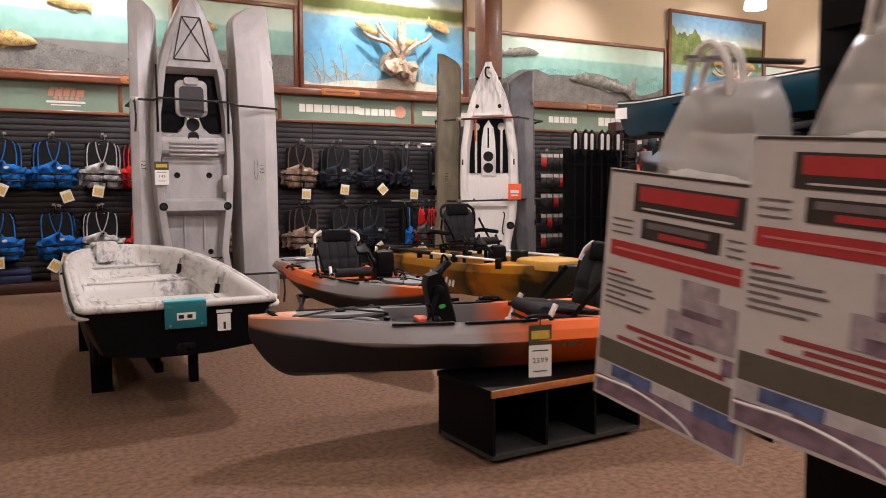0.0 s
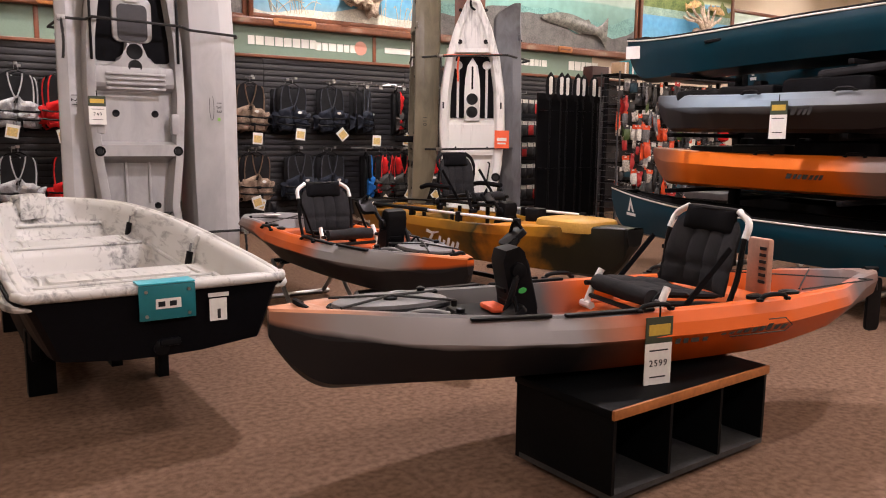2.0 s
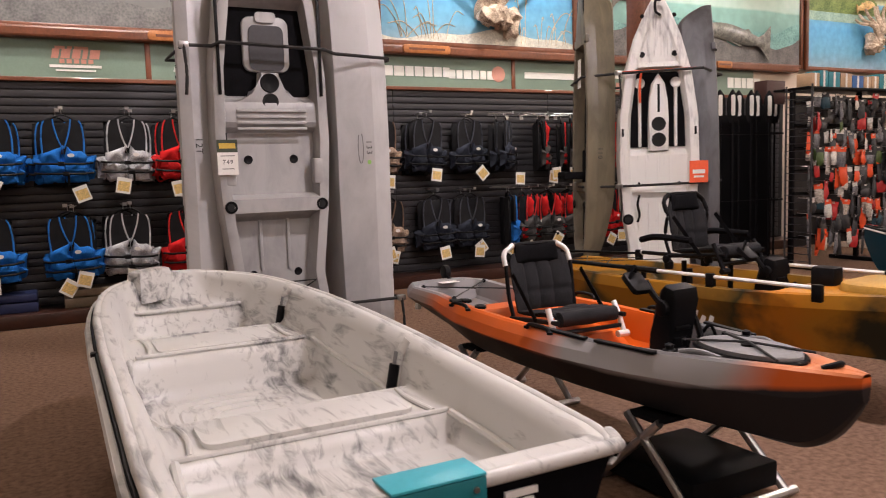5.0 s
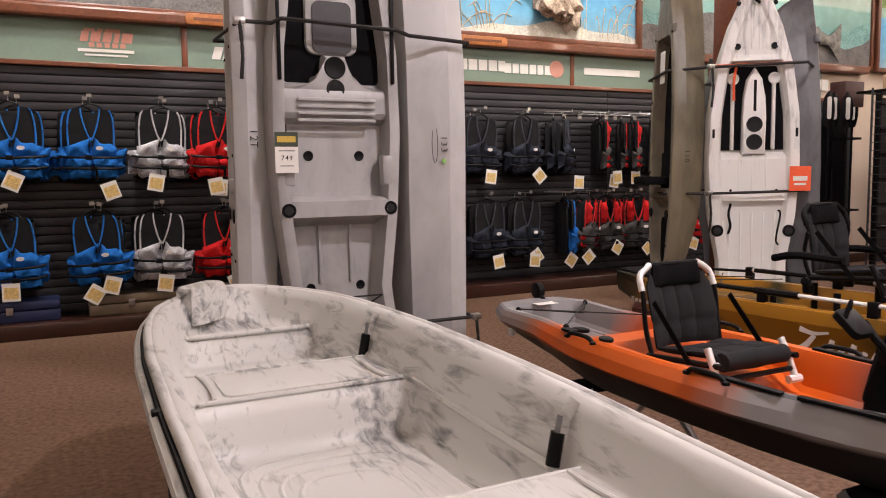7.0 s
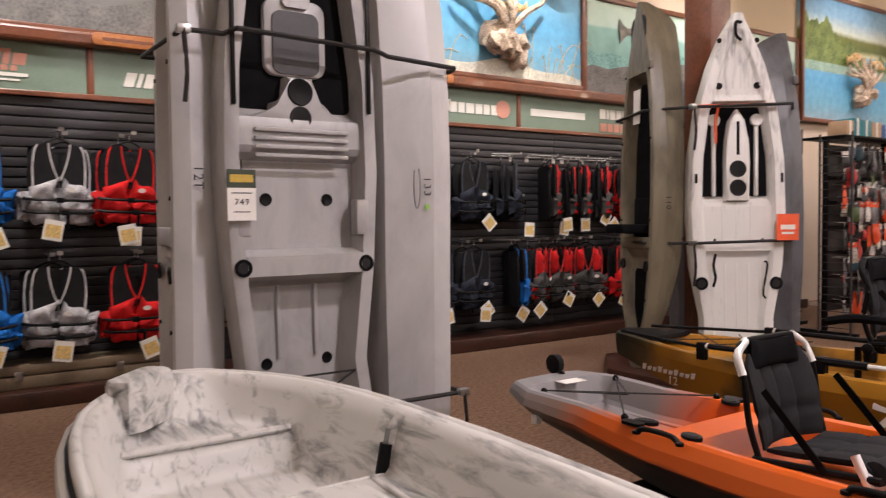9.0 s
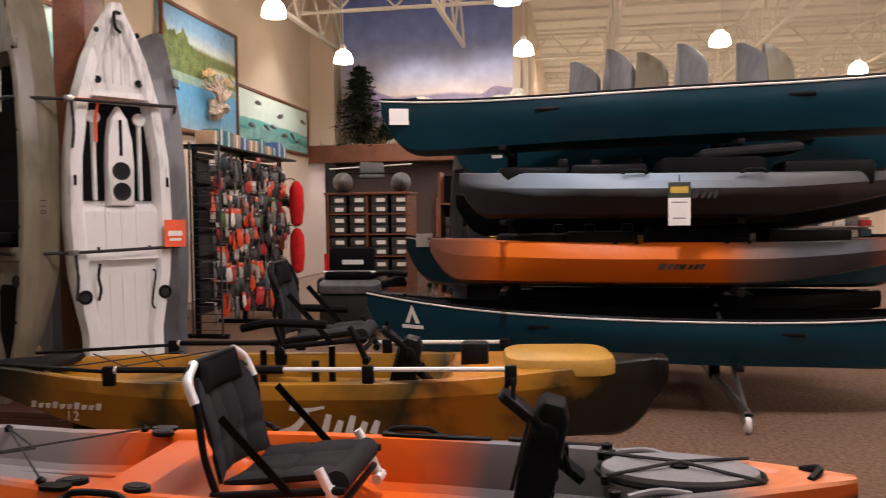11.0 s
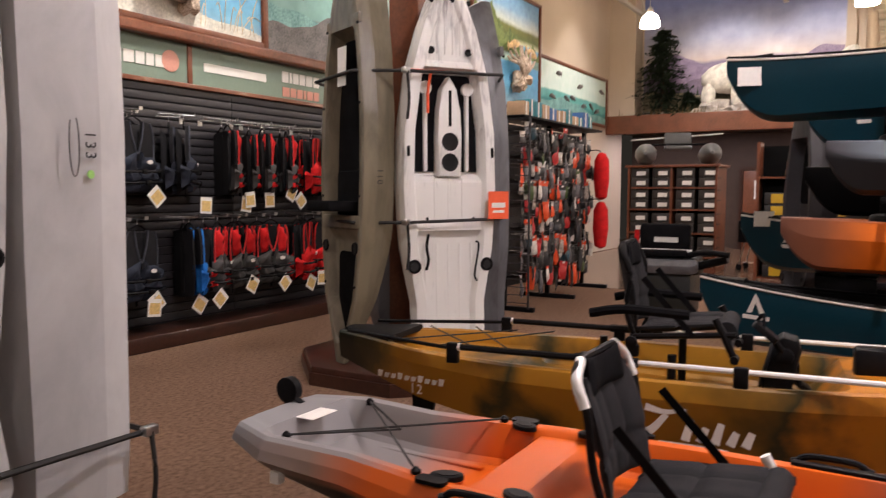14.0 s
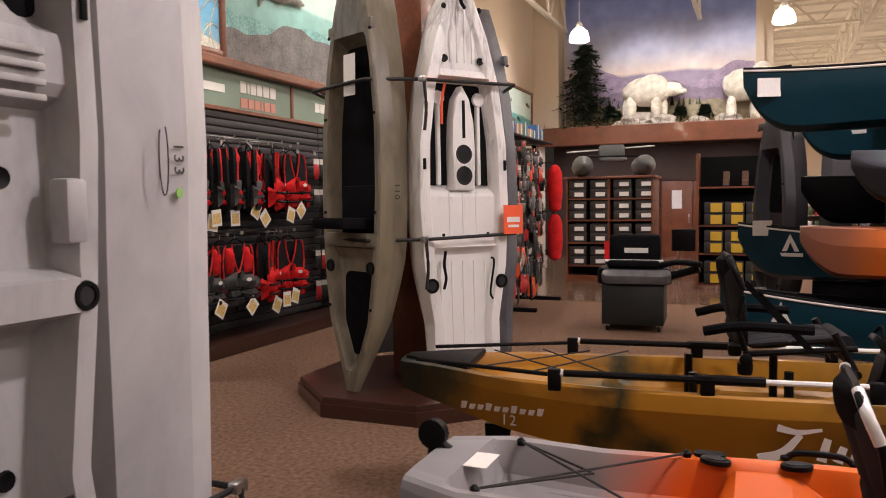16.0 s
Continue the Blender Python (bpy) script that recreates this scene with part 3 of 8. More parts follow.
P_STRIP = painting("lake_bed_paint", [(0.0, (0.13, 0.13, 0.13)), (0.5, (0.17, 0.17, 0.165)), (0.53, (0.20, 0.40, 0.37)), (0.9, (0.26, 0.50, 0.46)), (0.94, (0.5, 0.68, 0.62)), (1.4, (0.56, 0.72, 0.64))], 0.8, 0.05)
P_LAKE = painting("lake_view_paint", [(0.0, (0.24, 0.36, 0.44)), (0.3, (0.14, 0.38, 0.56)), (0.7, (0.10, 0.36, 0.62)), (1.22, (0.20, 0.46, 0.68)), (1.26, (0.6, 0.62, 0.42)), (1.36, (0.10, 0.14, 0.03)), (1.52, (0.16, 0.18, 0.05)), (1.60, (0.60, 0.66, 0.64)), (1.85, (0.24, 0.44, 0.68)), (2.2, (0.15, 0.34, 0.62))], 1.6, 0.07)
P_DUSK = painting("dusk_mountain_paint", [(0.0, (0.16, 0.15, 0.12)), (0.35, (0.24, 0.22, 0.22)), (0.62, (0.42, 0.36, 0.42)), (0.95, (0.30, 0.24, 0.34)), (1.30, (0.26, 0.21, 0.33)), (1.38, (0.66, 0.55, 0.52)), (1.9, (0.46, 0.48, 0.66)), (2.8, (0.22, 0.28, 0.60)), (3.9, (0.14, 0.19, 0.52))], 0.55, 0.28)
P_FISH = painting("reef_paint", [(0.0, (0.03, 0.16, 0.17)), (0.3, (0.05, 0.27, 0.27)), (0.36, (0.12, 0.42, 0.40)), (0.5, (0.14, 0.45, 0.42)), (0.54, (0.60, 0.76, 0.70)), (1.1, (0.66, 0.80, 0.74))], 0.9, 0.1)


def mural(name, x0, x1, z0, z1, paint, label, y=WALL_Y, off=0.03, rim=0.07):
    t = thing(name, pose((x0 + x1) / 2, y - off, z0), label, "mural")
    w = (x1 - x0) / 2
    part("picture", newbox(-w, w, -0.012, off, 0, z1 - z0), paint, t, smooth=False)
    for a, b, c, d in ((-w, w, -rim / 2, rim / 2), (-w, w, z1 - z0 - rim / 2, z1 - z0 + rim / 2)):
        part("rail", newbox(a, b, -0.05, 0.012, c, d, bevel=0.012), M["wood"], t)
    for s in (-1, 1):
        part("stile", newbox(s * w - rim / 2, s * w + rim / 2, -0.052, 0.012, -rim / 2, z1 - z0 + rim / 2, bevel=0.012), M["wood"], t)
    return t


mural("mural", -7.8, 4.16, 3.18, 4.5, P_STRIP, "long mural of green lake water above a grey lake bed")
mural("mural", 7.46, 12.42, 3.16, 4.45, P_STRIP, "mural strip of pale green water with grey hills")
mural("mural", 4.24, 7.39, 3.2, 5.25, P_LAKE, "bright blue lake mural with wooded shore in a wood frame", off=0.08)
mural("mural", 12.5, 15.44, 3.14, 5.3, P_LAKE, "blue lake mural with trees and sky in a wood frame", off=0.08)
mural("mural", 15.54, 19.88, 3.2, 4.36, P_FISH, "pale sea mural over a teal reef in a dark frame")
dusk = thing("mural", pose(EAST_X - 0.02, 9.95, 3.48), "large dusk mural of violet mountains over a plain", "mural")
part("picture", newbox(-0.012, 0.02, -2.35, 2.35, 0, TOP - 3.52), P_DUSK, dusk, smooth=False)
for y in (-2.37, 2.37):
    part("edge_strip", newbox(-0.02, 0.018, y - 0.02, y + 0.02, 0, TOP - 3.52), M["beige"], dusk, smooth=False)

# the painted ground, hills, trees and reeds of the murals, laid on as thin layers
def painted_layer(parent, name, x0, x1, foot, line, material, y, n=48, label=""):
    """A painted shape from foot up to line(x)."""
    xs = [x0 + (x1 - x0) * k / n for k in range(n + 1)]
    out = [(x0, foot), (x1, foot)] + [(x, line(x)) for x in reversed(xs)]
    part(name, newslab(out, -y, -y + 0.002, Matrix.Rotation(radians(90), 4, "X")), material, parent, label, smooth=False)


def wave(base, *terms):
    return lambda x: base + sum(a * math.sin(f * x + p) for a, f, p in terms)


PAINT = {n: surface("mural_" + n, c, 0.6, vary=0.18, scale=5, fine=40, bump=0.02, color2=d) for n, c, d in (
    ("slate", (0.10, 0.10, 0.10), (0.17, 0.165, 0.16)), ("teal", (0.12, 0.30, 0.29), (0.22, 0.44, 0.42)), ("leaf", (0.06, 0.11, 0.03), (0.20, 0.26, 0.08)),
    ("shore", (0.16, 0.30, 0.26), (0.30, 0.42, 0.36)), ("violet", (0.24, 0.18, 0.30), (0.34, 0.26, 0.38)), ("plum", (0.17, 0.13, 0.20), (0.24, 0.18, 0.26)),
    ("meadow", (0.17, 0.14, 0.09), (0.34, 0.29, 0.20)), ("pine", (0.02, 0.03, 0.02), (0.05, 0.06, 0.035)), ("reed", (0.42, 0.34, 0.22), (0.62, 0.52, 0.36)), ("haze", (0.50, 0.50, 0.44), (0.62, 0.60, 0.52)))}
MURALS = {round(o.matrix_world.translation.x, 2): o for o in scene.objects if o.name.split(".")[0] == "mural"}
strip_a, lake_a, strip_b, lake_b, reef = (MURALS[x] for x in (-1.82, 5.82, 9.94, 13.97, 17.71))
painted_layer(strip_a, "lake_bed", -5.94, 5.94, 0.04, wave(0.42, (0.09, 1.3, 0.4), (0.05, 3.1, 1.0), (0.02, 7.0, 0.0)), PAINT["slate"], -0.0165, 70)
painted_layer(strip_b, "far_hill", -2.44, 2.44, 0.04, wave(0.62, (0.10, 2.2, 2.0), (0.04, 6.0, 0.0)), PAINT["teal"], -0.0155)
painted_layer(strip_b, "near_hill", -2.44, 2.44, 0.04, wave(0.46, (0.17, 1.5, 2.6), (0.05, 5.0, 1.0), (0.015, 13.0, 0.0)), PAINT["slate"], -0.0185)
painted_layer(lake_a, "sand_haze", -1.54, 1.54, 0.04, wave(0.16, (0.07, 2.1, 1.0), (0.03, 6.0, 0.0)), PAINT["haze"], -0.0165)
rr = random.Random(11)
for k in range(26):
    cx = rr.choice((-1.0, -0.85, 0.9, 1.15)) + rr.uniform(-0.28, 0.28)
    b, h = rr.uniform(-0.3, 0.3), rr.uniform(0.25, 0.75)
    part("reed", newtube(curve_pts([(cx, -0.017, 0.08), (cx + b * 0.3, -0.018, h * 0.6), (cx + b, -0.018, h), (cx + b * 1.7, -0.018, h * 0.92)], 4), 0.006, 4), PAINT["reed"], lake_a)
painted_layer(lake_b, "shore", -1.44, 1.44, 0.86, wave(1.12, (0.05, 2.0, 0.0), (0.02, 9.0, 0.0)), PAINT["shore"], -0.0165)
painted_layer(lake_b, "tree_line", -1.44, 1.44, 1.02, lambda x: 1.18 + 0.62 * (1 - ss(-1.44, 1.0, x)) + 0.09 * math.sin(7 * x) + 0.05 * math.sin(17 * x + 1) + 0.03 * math.sin(41 * x), PAINT["leaf"], -0.0185, 90)
painted_layer(reef, "reef_shelf", -2.14, 2.14, 0.04, wave(0.30, (0.10, 1.4, 2.4), (0.03, 5.0, 0.0)), PAINT["teal"], -0.0165)
turned = new("painted_scene")
turned.parent = dusk
turned.matrix_local = Matrix.Rotation(radians(-90), 4, "Z")
painted_layer(turned, "far_mountain", -2.33, 2.33, 0.3, wave(1.28, (0.20, 1.5, 4.2), (0.09, 3.7, 1.0), (0.02, 11.0, 0.0)), PAINT["violet"], -0.0165, 70)
painted_layer(turned, "near_mountain", -2.33, 2.33, 0.2, wave(0.95, (0.14, 1.9, 1.2), (0.06, 5.0, 0.0), (0.02, 15.0, 0.0)), PAINT["plum"], -0.0185, 70)
painted_layer(turned, "meadow", -2.33, 2.33, 0.0, wave(0.58, (0.05, 2.0, 0.0), (0.03, 9.0, 1.0)), PAINT["meadow"], -0.0205)
for k in range(34):
    cx, h = rr.uniform(-2.2, 2.2), rr.uniform(0.12, 0.34)
    part("painted_pine", newslab([(cx - h * 0.16, 0.5), (cx + h * 0.16, 0.5), (cx + h * 0.05, 0.5 + h * 0.6), (cx, 0.5 + h), (cx - h * 0.06, 0.5 + h * 0.6)], 0.0225, 0.0245, Matrix.Rotation(radians(90), 4, "X")), PAINT["pine"], turned, smooth=False)

# slat wall, its platform, the sign boards and the mouldings
SLAT_TOP, SLAT_FOOT, PITCH = 2.6, 0.17, 0.0868
backing = tagged(part("slat_wall", newbox(-8, 12.0, WALL_Y - 0.03, WALL_Y - 0.002, 0.0, SLAT_TOP), M["groove"], smooth=False), "charcoal grey slat wall with dark grooves", "wall", kind="structure")
slat_me = None
for i in range(28):
    for k in range(8):
        if slat_me is None:
            slat_ob = part("slat", newbox(0, 2.48, -0.02, 0, 0, PITCH - 0.014, bevel=0.004), M["slat"], backing)
            slat_ob.matrix_local = pose(-8 + k * 2.486, WALL_Y - 0.03, SLAT_FOOT + i * PITCH)
            slat_me = slat_ob
        else:
            again(slat_me, pose(-8 + k * 2.486, WALL_Y - 0.03, SLAT_FOOT + i * PITCH))
platform = tagged(part("platform", newbox(-8, 12.0, 12.48, WALL_Y - 0.035, 0.0, 0.15, bevel=0.015), M["darkwood"]), "low dark red-brown wooden platform along the slat wall", "platform", kind="structure")
structure("trim_rail", newbox(-8, 12.2, WALL_Y - 0.09, WALL_Y - 0.001, 2.59, 2.64, bevel=0.01), M["wood"], "red-brown wood moulding under the sign boards")
structure("trim_cornice", newbox(-8, 12.25, WALL_Y - 0.16, WALL_Y - 0.001, 3.05, 3.17, bevel=0.025), M["wood"], "rounded red-brown wood moulding under the murals")
SIGN_EDGES = (-6.0, -3.53, -1.065, 1.40, 3.865, 6.33, 8.8, 11.26)
for a, b in zip(SIGN_EDGES, SIGN_EDGES[1:]):
    s = thing("sign_board", pose((a + b) / 2, WALL_Y - 0.03, 2.845), "sage green sign board with pale lettering shapes and wood edges", "sign", "sign boards")
    w = (b - a) / 2
    part("board", newbox(-w + 0.03, w - 0.03, -0.012, 0.028, -0.215, 0.21), M["green"], s, smooth=False)
    part("divider", newbox(-w - 0.03, -w + 0.03, -0.03, 0.028, -0.22, 0.21, bevel=0.008), M["wood"], s)


# what is written on the boards are makers' names, set here as plain shapes
def bar_row(x, z, widths, h, material, y=WALL_Y - 0.045, slant=0.0):
    s = thing("sign_lettering", pose(x, y, z), "pale raised lettering shapes on the sign board", "lettering", "lettering on the boards")
    total = sum(widths) + 0.022 * (len(widths) - 1)
    c = -total / 2
    for w in widths:
        part("letter", newslab([(c, -h / 2), (c + w, -h / 2), (c + w + slant, h / 2), (c + slant, h / 2)], -0.004, 0.004, Matrix.Rotation(radians(90), 4, "X")), material, s, smooth=False)
        c += w + 0.022
    return s


bar_row(-0.85, 2.845, [0.14, 0.13, 0.11, 0.11, 0.13], 0.17, M["sign_white"])
bar_row(0.65, 2.90, [0.07, 0.09, 0.08, 0.05, 0.10], 0.10, M["sign_red"], slant=0.02)
bar_row(0.62, 2.965, [0.10, 0.05, 0.14], 0.03, M["sign_red"])
bar_row(0.66, 2.82, [0.05, 0.05, 0.05, 0.05, 0.05], 0.045, M["sign_red"])
bar_row(0.65, 2.765, [0.52], 0.03, M["sign_white"])
bar_row(0.65, 2.72, [0.4], 0.018, M["sign_white"])
bar_row(1.85, 2.805, [0.09, 0.04, 0.08, 0.08], 0.13, M["sign_white"], slant=0.04)
bar_row(4.75, 2.845, [0.1, 0.12, 0.14, 0.12, 0.12, 0.12, 0.12, 0.1], 0.13, M["sign_white"])
bar_row(5.65, 2.825, [0.1, 0.09, 0.12, 0.1, 0.09, 0.12], 0.12, M["sign_white"])
disc = bar_row(6.08, 2.845, [0.02], 0.02, M["sign_red"])
part("disc", newlathe([(0.11, -0.006), (0.11, 0.006)], 20, Matrix.Rotation(radians(90), 4, "X")), M["sign_red"], disc)
bar_row(7.00, 2.845, [0.95], 0.09, M["sign_white"])
bar_row(8.10, 2.905, [0.11, 0.04, 0.1, 0.1, 0.12, 0.11], 0.13, M["sign_white"])
bar_row(8.10, 2.725, [0.12, 0.1, 0.1, 0.04, 0.11, 0.1], 0.11, M["sign_red"])
bar_row(9.70, 2.845, [0.11, 0.12, 0.1, 0.1, 0.04, 0.12], 0.12, M["sign_white"])
bar_row(11.00, 2.845, [0.14, 0.15, 0.1, 0.15, 0.15], 0.17, M["sign_white"])

# canopy under the dusk mural, its soffit and doors
structure("trim_canopy", newbox(20.0, 20.12, 7.3, WALL_Y, 3.0, 3.47, bevel=0.02), M["wood"], "red-brown wooden fascia beam of the canopy")
structure("ceiling_canopy", newbox(20.12, 22.4, 7.4, WALL_Y, 3.12, 3.17), M["darkwood"], "dark soffit of the canopy")
structure("ledge", newbox(20.12, EAST_X, 7.4, WALL_Y, 3.33, 3.43), surface("ledge_soil", (0.10, 0.075, 0.05), 0.95, vary=0.5, scale=20, fine=120, bump=0.6), "earth-covered ledge of the animal diorama")
for k, y in enumerate((8.3, 10.2, 12.0)):
    lamp("downlight_bulb", "AREA", pose(20.9, y, 3.10), 22, 0.1)
    d = thing("downlight", pose(20.9, y, 3.12), "small round recessed downlight in the soffit", "downlight", "downlights")
    part("trim_ring", newlathe([(0.06, -0.012), (0.1, -0.012), (0.1, 0.0), (0.06, 0.0)], 16), M["alu"], d)


def double_door():
    t = thing("double_door", pose(22.38, 9.15, 0, 0, 0, 90), "red-brown wooden double door with small glass panes", "door", kind="structure")
    for s in (-1, 1):
        leaf = part("door_leaf", newbox(min(0.01 * s, 0.83 * s), max(0.01 * s, 0.83 * s), 0, 0.05, 0, 2.1, bevel=0.006), M["wood"], t)
        part("pane", newbox(s * 0.42 - 0.13, s * 0.42 + 0.13, 0.05, 0.058, 1.35, 1.85), M["trim_white"], leaf, smooth=False)
        part("door_handle", newbox(s * 0.1 - 0.02, s * 0.1 + 0.02, 0.05, 0.09, 0.95, 1.2, bevel=0.008), M["steel"], leaf)
    part("door_frame", box(box(newbox(-0.92, -0.84, 0, 0.07, 0, 2.2), 0.84, 0.92, 0, 0.07, 0, 2.2), -0.84, 0.84, 0, 0.07, 2.11, 2.2), M["darkwood"], t)


double_door()

# columns on octagonal plinths
def column(x, y, r=0.78, turn=22.5, dx=0.0, dy=0.0):
    t = thing("column", pose(x, y, 0, 0, 0, turn), "square red-brown wooden column on a low octagonal plinth", "column", kind="structure")
    oct8 = [(r * math.cos(radians(45 * k)), r * math.sin(radians(45 * k))) for k in range(8)]
    part("plinth", newslab([(a * 1.02, b * 1.02) for a, b in oct8], 0, 0.1), M["darkwood"], t)
    part("plinth_top", newslab(oct8, 0.1, 0.15, bevel=0.015), M["darkwood"], t)
    rot = Matrix.Rotation(radians(-turn), 4, "Z") @ Matrix.Translation((dx, dy, 0))
    part("shaft", newbox(-0.15, 0.15, -0.15, 0.15, 0.15, 6.06, bevel=0.02, m=rot), M["wood"], t)


column(6.1, 10.02, 0.98, 22.5, 0.11, 0.08)
column(1.9, 10.2, 0.6)

# wide pilaster with a wooden wainscot, far off
t = thing("pillar", pose(15.0, -1.0, 0), "broad beige pillar with tan panelled base", "pillar", kind="structure")
part("shaft", newbox(-0.6, 0.6, -0.6, 0.6, 3.05, TOP), M["beige"], t, smooth=False)
part("base", newbox(-0.68, 0.68, -0.68, 0.68, 0, 3.0, bevel=0.02), surface("tan_panel", (0.22, 0.145, 0.09), 0.6, vary=0.1), t)
part("cap", newbox(-0.72, 0.72, -0.72, 0.72, 3.0, 3.06, bevel=0.015), M["wood"], t)


# pendant lamps
def pendant(x, y):
    t = thing("pendant_lamp", pose(x, y, PENDANT_Z), "white glass bell pendant lamp on a thin cord, lit", "lamp", "pendant lamps")
    part("shade", newlathe([(0.20, 0.0), (0.21, 0.02), (0.20, 0.12), (0.16, 0.22), (0.09, 0.28), (0.07, 0.29)], 24), GLOW, t, "glowing frosted glass shade")
    part("cap", newlathe([(0.075, 0.285), (0.08, 0.32), (0.05, 0.40), (0.02, 0.42)], 16), M["alu"], t)
    part("cord", newtube([(0, 0, 0.42), (0, 0, TOP - PENDANT_Z)], 0.008, 6), M["alu"], t)
    return t


GLOW = surface("glowing_glass", (1.0, 0.82, 0.62), 0.3, emit=36.0, bump=0)
first_pendant = None
for x, y in PENDANTS + FAR_PENDANTS:
    if first_pendant is None:
        first_pendant = pendant(x, y)
    else:
        copy_thing(first_pendant, pose(x, y, PENDANT_Z))

# ---- boats ----
def sit_on_kayak(name, m, L, W, H, mats, label, group="", stern=0.30, wells=None, rise=0.05, chine=0.62, tumble=0.9, bowplan=0.06, rim=0.05, rock=0.62, wall=0.03, flare=0.94):
    """A sit-on-top kayak, stern at -x and bow at +x, keel at z 0."""
    t = thing(name, m, label, "kayak", group)
    plan = lambda u: lin([(0, stern), (0.06, min(0.92, stern + 0.2)), (0.16, max(0.74, stern + 0.08)), (0.3, max(0.93, stern + 0.1)), (0.45, 1.0), (0.6, 0.97), (0.74, 0.82), (0.86, 0.56), (0.94, 0.30), (0.985, 0.13), (1, bowplan)], u)
    keel = lambda u: 0.78 * H * max(0.0, (u - 0.92) / 0.08) ** 2.2 if u > 0.5 else rock * H * max(0.0, 1 - u / 0.34) ** 1.5
    sheer = lambda u: H + rise * ss(0.6, 1.0, u) + 0.4 * rise * (1 - ss(0.0, 0.3, u))
    rows = hull_rows(L, W, keel, sheer, plan, chine, tumble, 0.75 if flare > 0.9 else 0.62, 150, flare)
    depth = lambda u: lin(wells, u)
    part("hull", hull_mesh(rows), mats[0], t, sharp=0.24)
    part("deck", deck_mesh(rows, depth, rim=rim, wall=wall), mats[1], t, sharp=0.5)
    return t


WELLS = [(0, 0), (0.045, 0), (0.055, 0.12), (0.27, 0.13), (0.28, 0.02), (0.34, 0.02), (0.37, 0.10), (0.50, 0.11), (0.53, 0.17), (0.80, 0.17), (0.83, 0.015), (0.93, 0.015), (0.95, 0.0), (1, 0)]


def cord_lines(parent, lines, r=0.004, name="bungee_cord"):
    for ln in lines:
        part(name, newtube(ln, r, 6), M["cord"], parent)


def strap_handle(parent, x, y, z, length=0.14, turn=0.0):
    ob = part("carry_handle", newtube(curve_pts([(-length / 2, 0, 0), (-length * 0.3, 0, 0.022), (length * 0.3, 0, 0.022), (length / 2, 0, 0)]), 0.011, 8), M["black"], parent)
    ob.matrix_local = pose(x, y, z, 0, 0, turn)
    for s in (-1, 1):
        again(part("bolt", newlathe([(0.016, -0.004), (0.016, 0.008), (0.006, 0.012)], 10), M["black"], parent), pose(x + s * length / 2 * math.cos(radians(turn)), y + s * length / 2 * math.sin(radians(turn)), z))


def cushion(at, up, thick, nu=12, nv=12, seams=(), cross=()):
    """A closed padded panel: at(a, b) is its middle face, up its outward direction; seams and cross are sewn lines in b and in a."""
    bm = bmesh.new()
    up = Vector(up).normalized()
    sides = ([], [])
    for i in range(nu + 1):
        rows = ([], [])
        for k in range(nv + 1):
            a, b = i / nu, k / nv
            f = 0.25 + 0.75 * (4 * a * (1 - a)) ** 0.3 * (4 * b * (1 - b)) ** 0.3
            for q in seams:
                f -= 0.42 * math.exp(-((b - q) / 0.035) ** 2)
            for q in cross:
                f -= 0.42 * math.exp(-((a - q) / 0.04) ** 2)
            p = at(a, b)
            rows[0].append(p + up * thick * f)
            rows[1].append(p - up * thick * f)
        sides[0].append(rows[0])
        sides[1].append(rows[1])
    f, r = grid_skin(bm, sides[0]), grid_skin(bm, sides[1])
    edge = [(i, 0) for i in range(nu + 1)] + [(nu, k) for k in range(1, nv + 1)] + [(i, nv) for i in range(nu - 1, -1, -1)] + [(0, k) for k in range(nv - 1, 0, -1)]
    for (i, k), (j, l) in zip(edge, edge[1:] + edge[:1]):
        bm.faces.new((f[i][k], f[j][l], r[j][l], r[i][k]))
    return bm


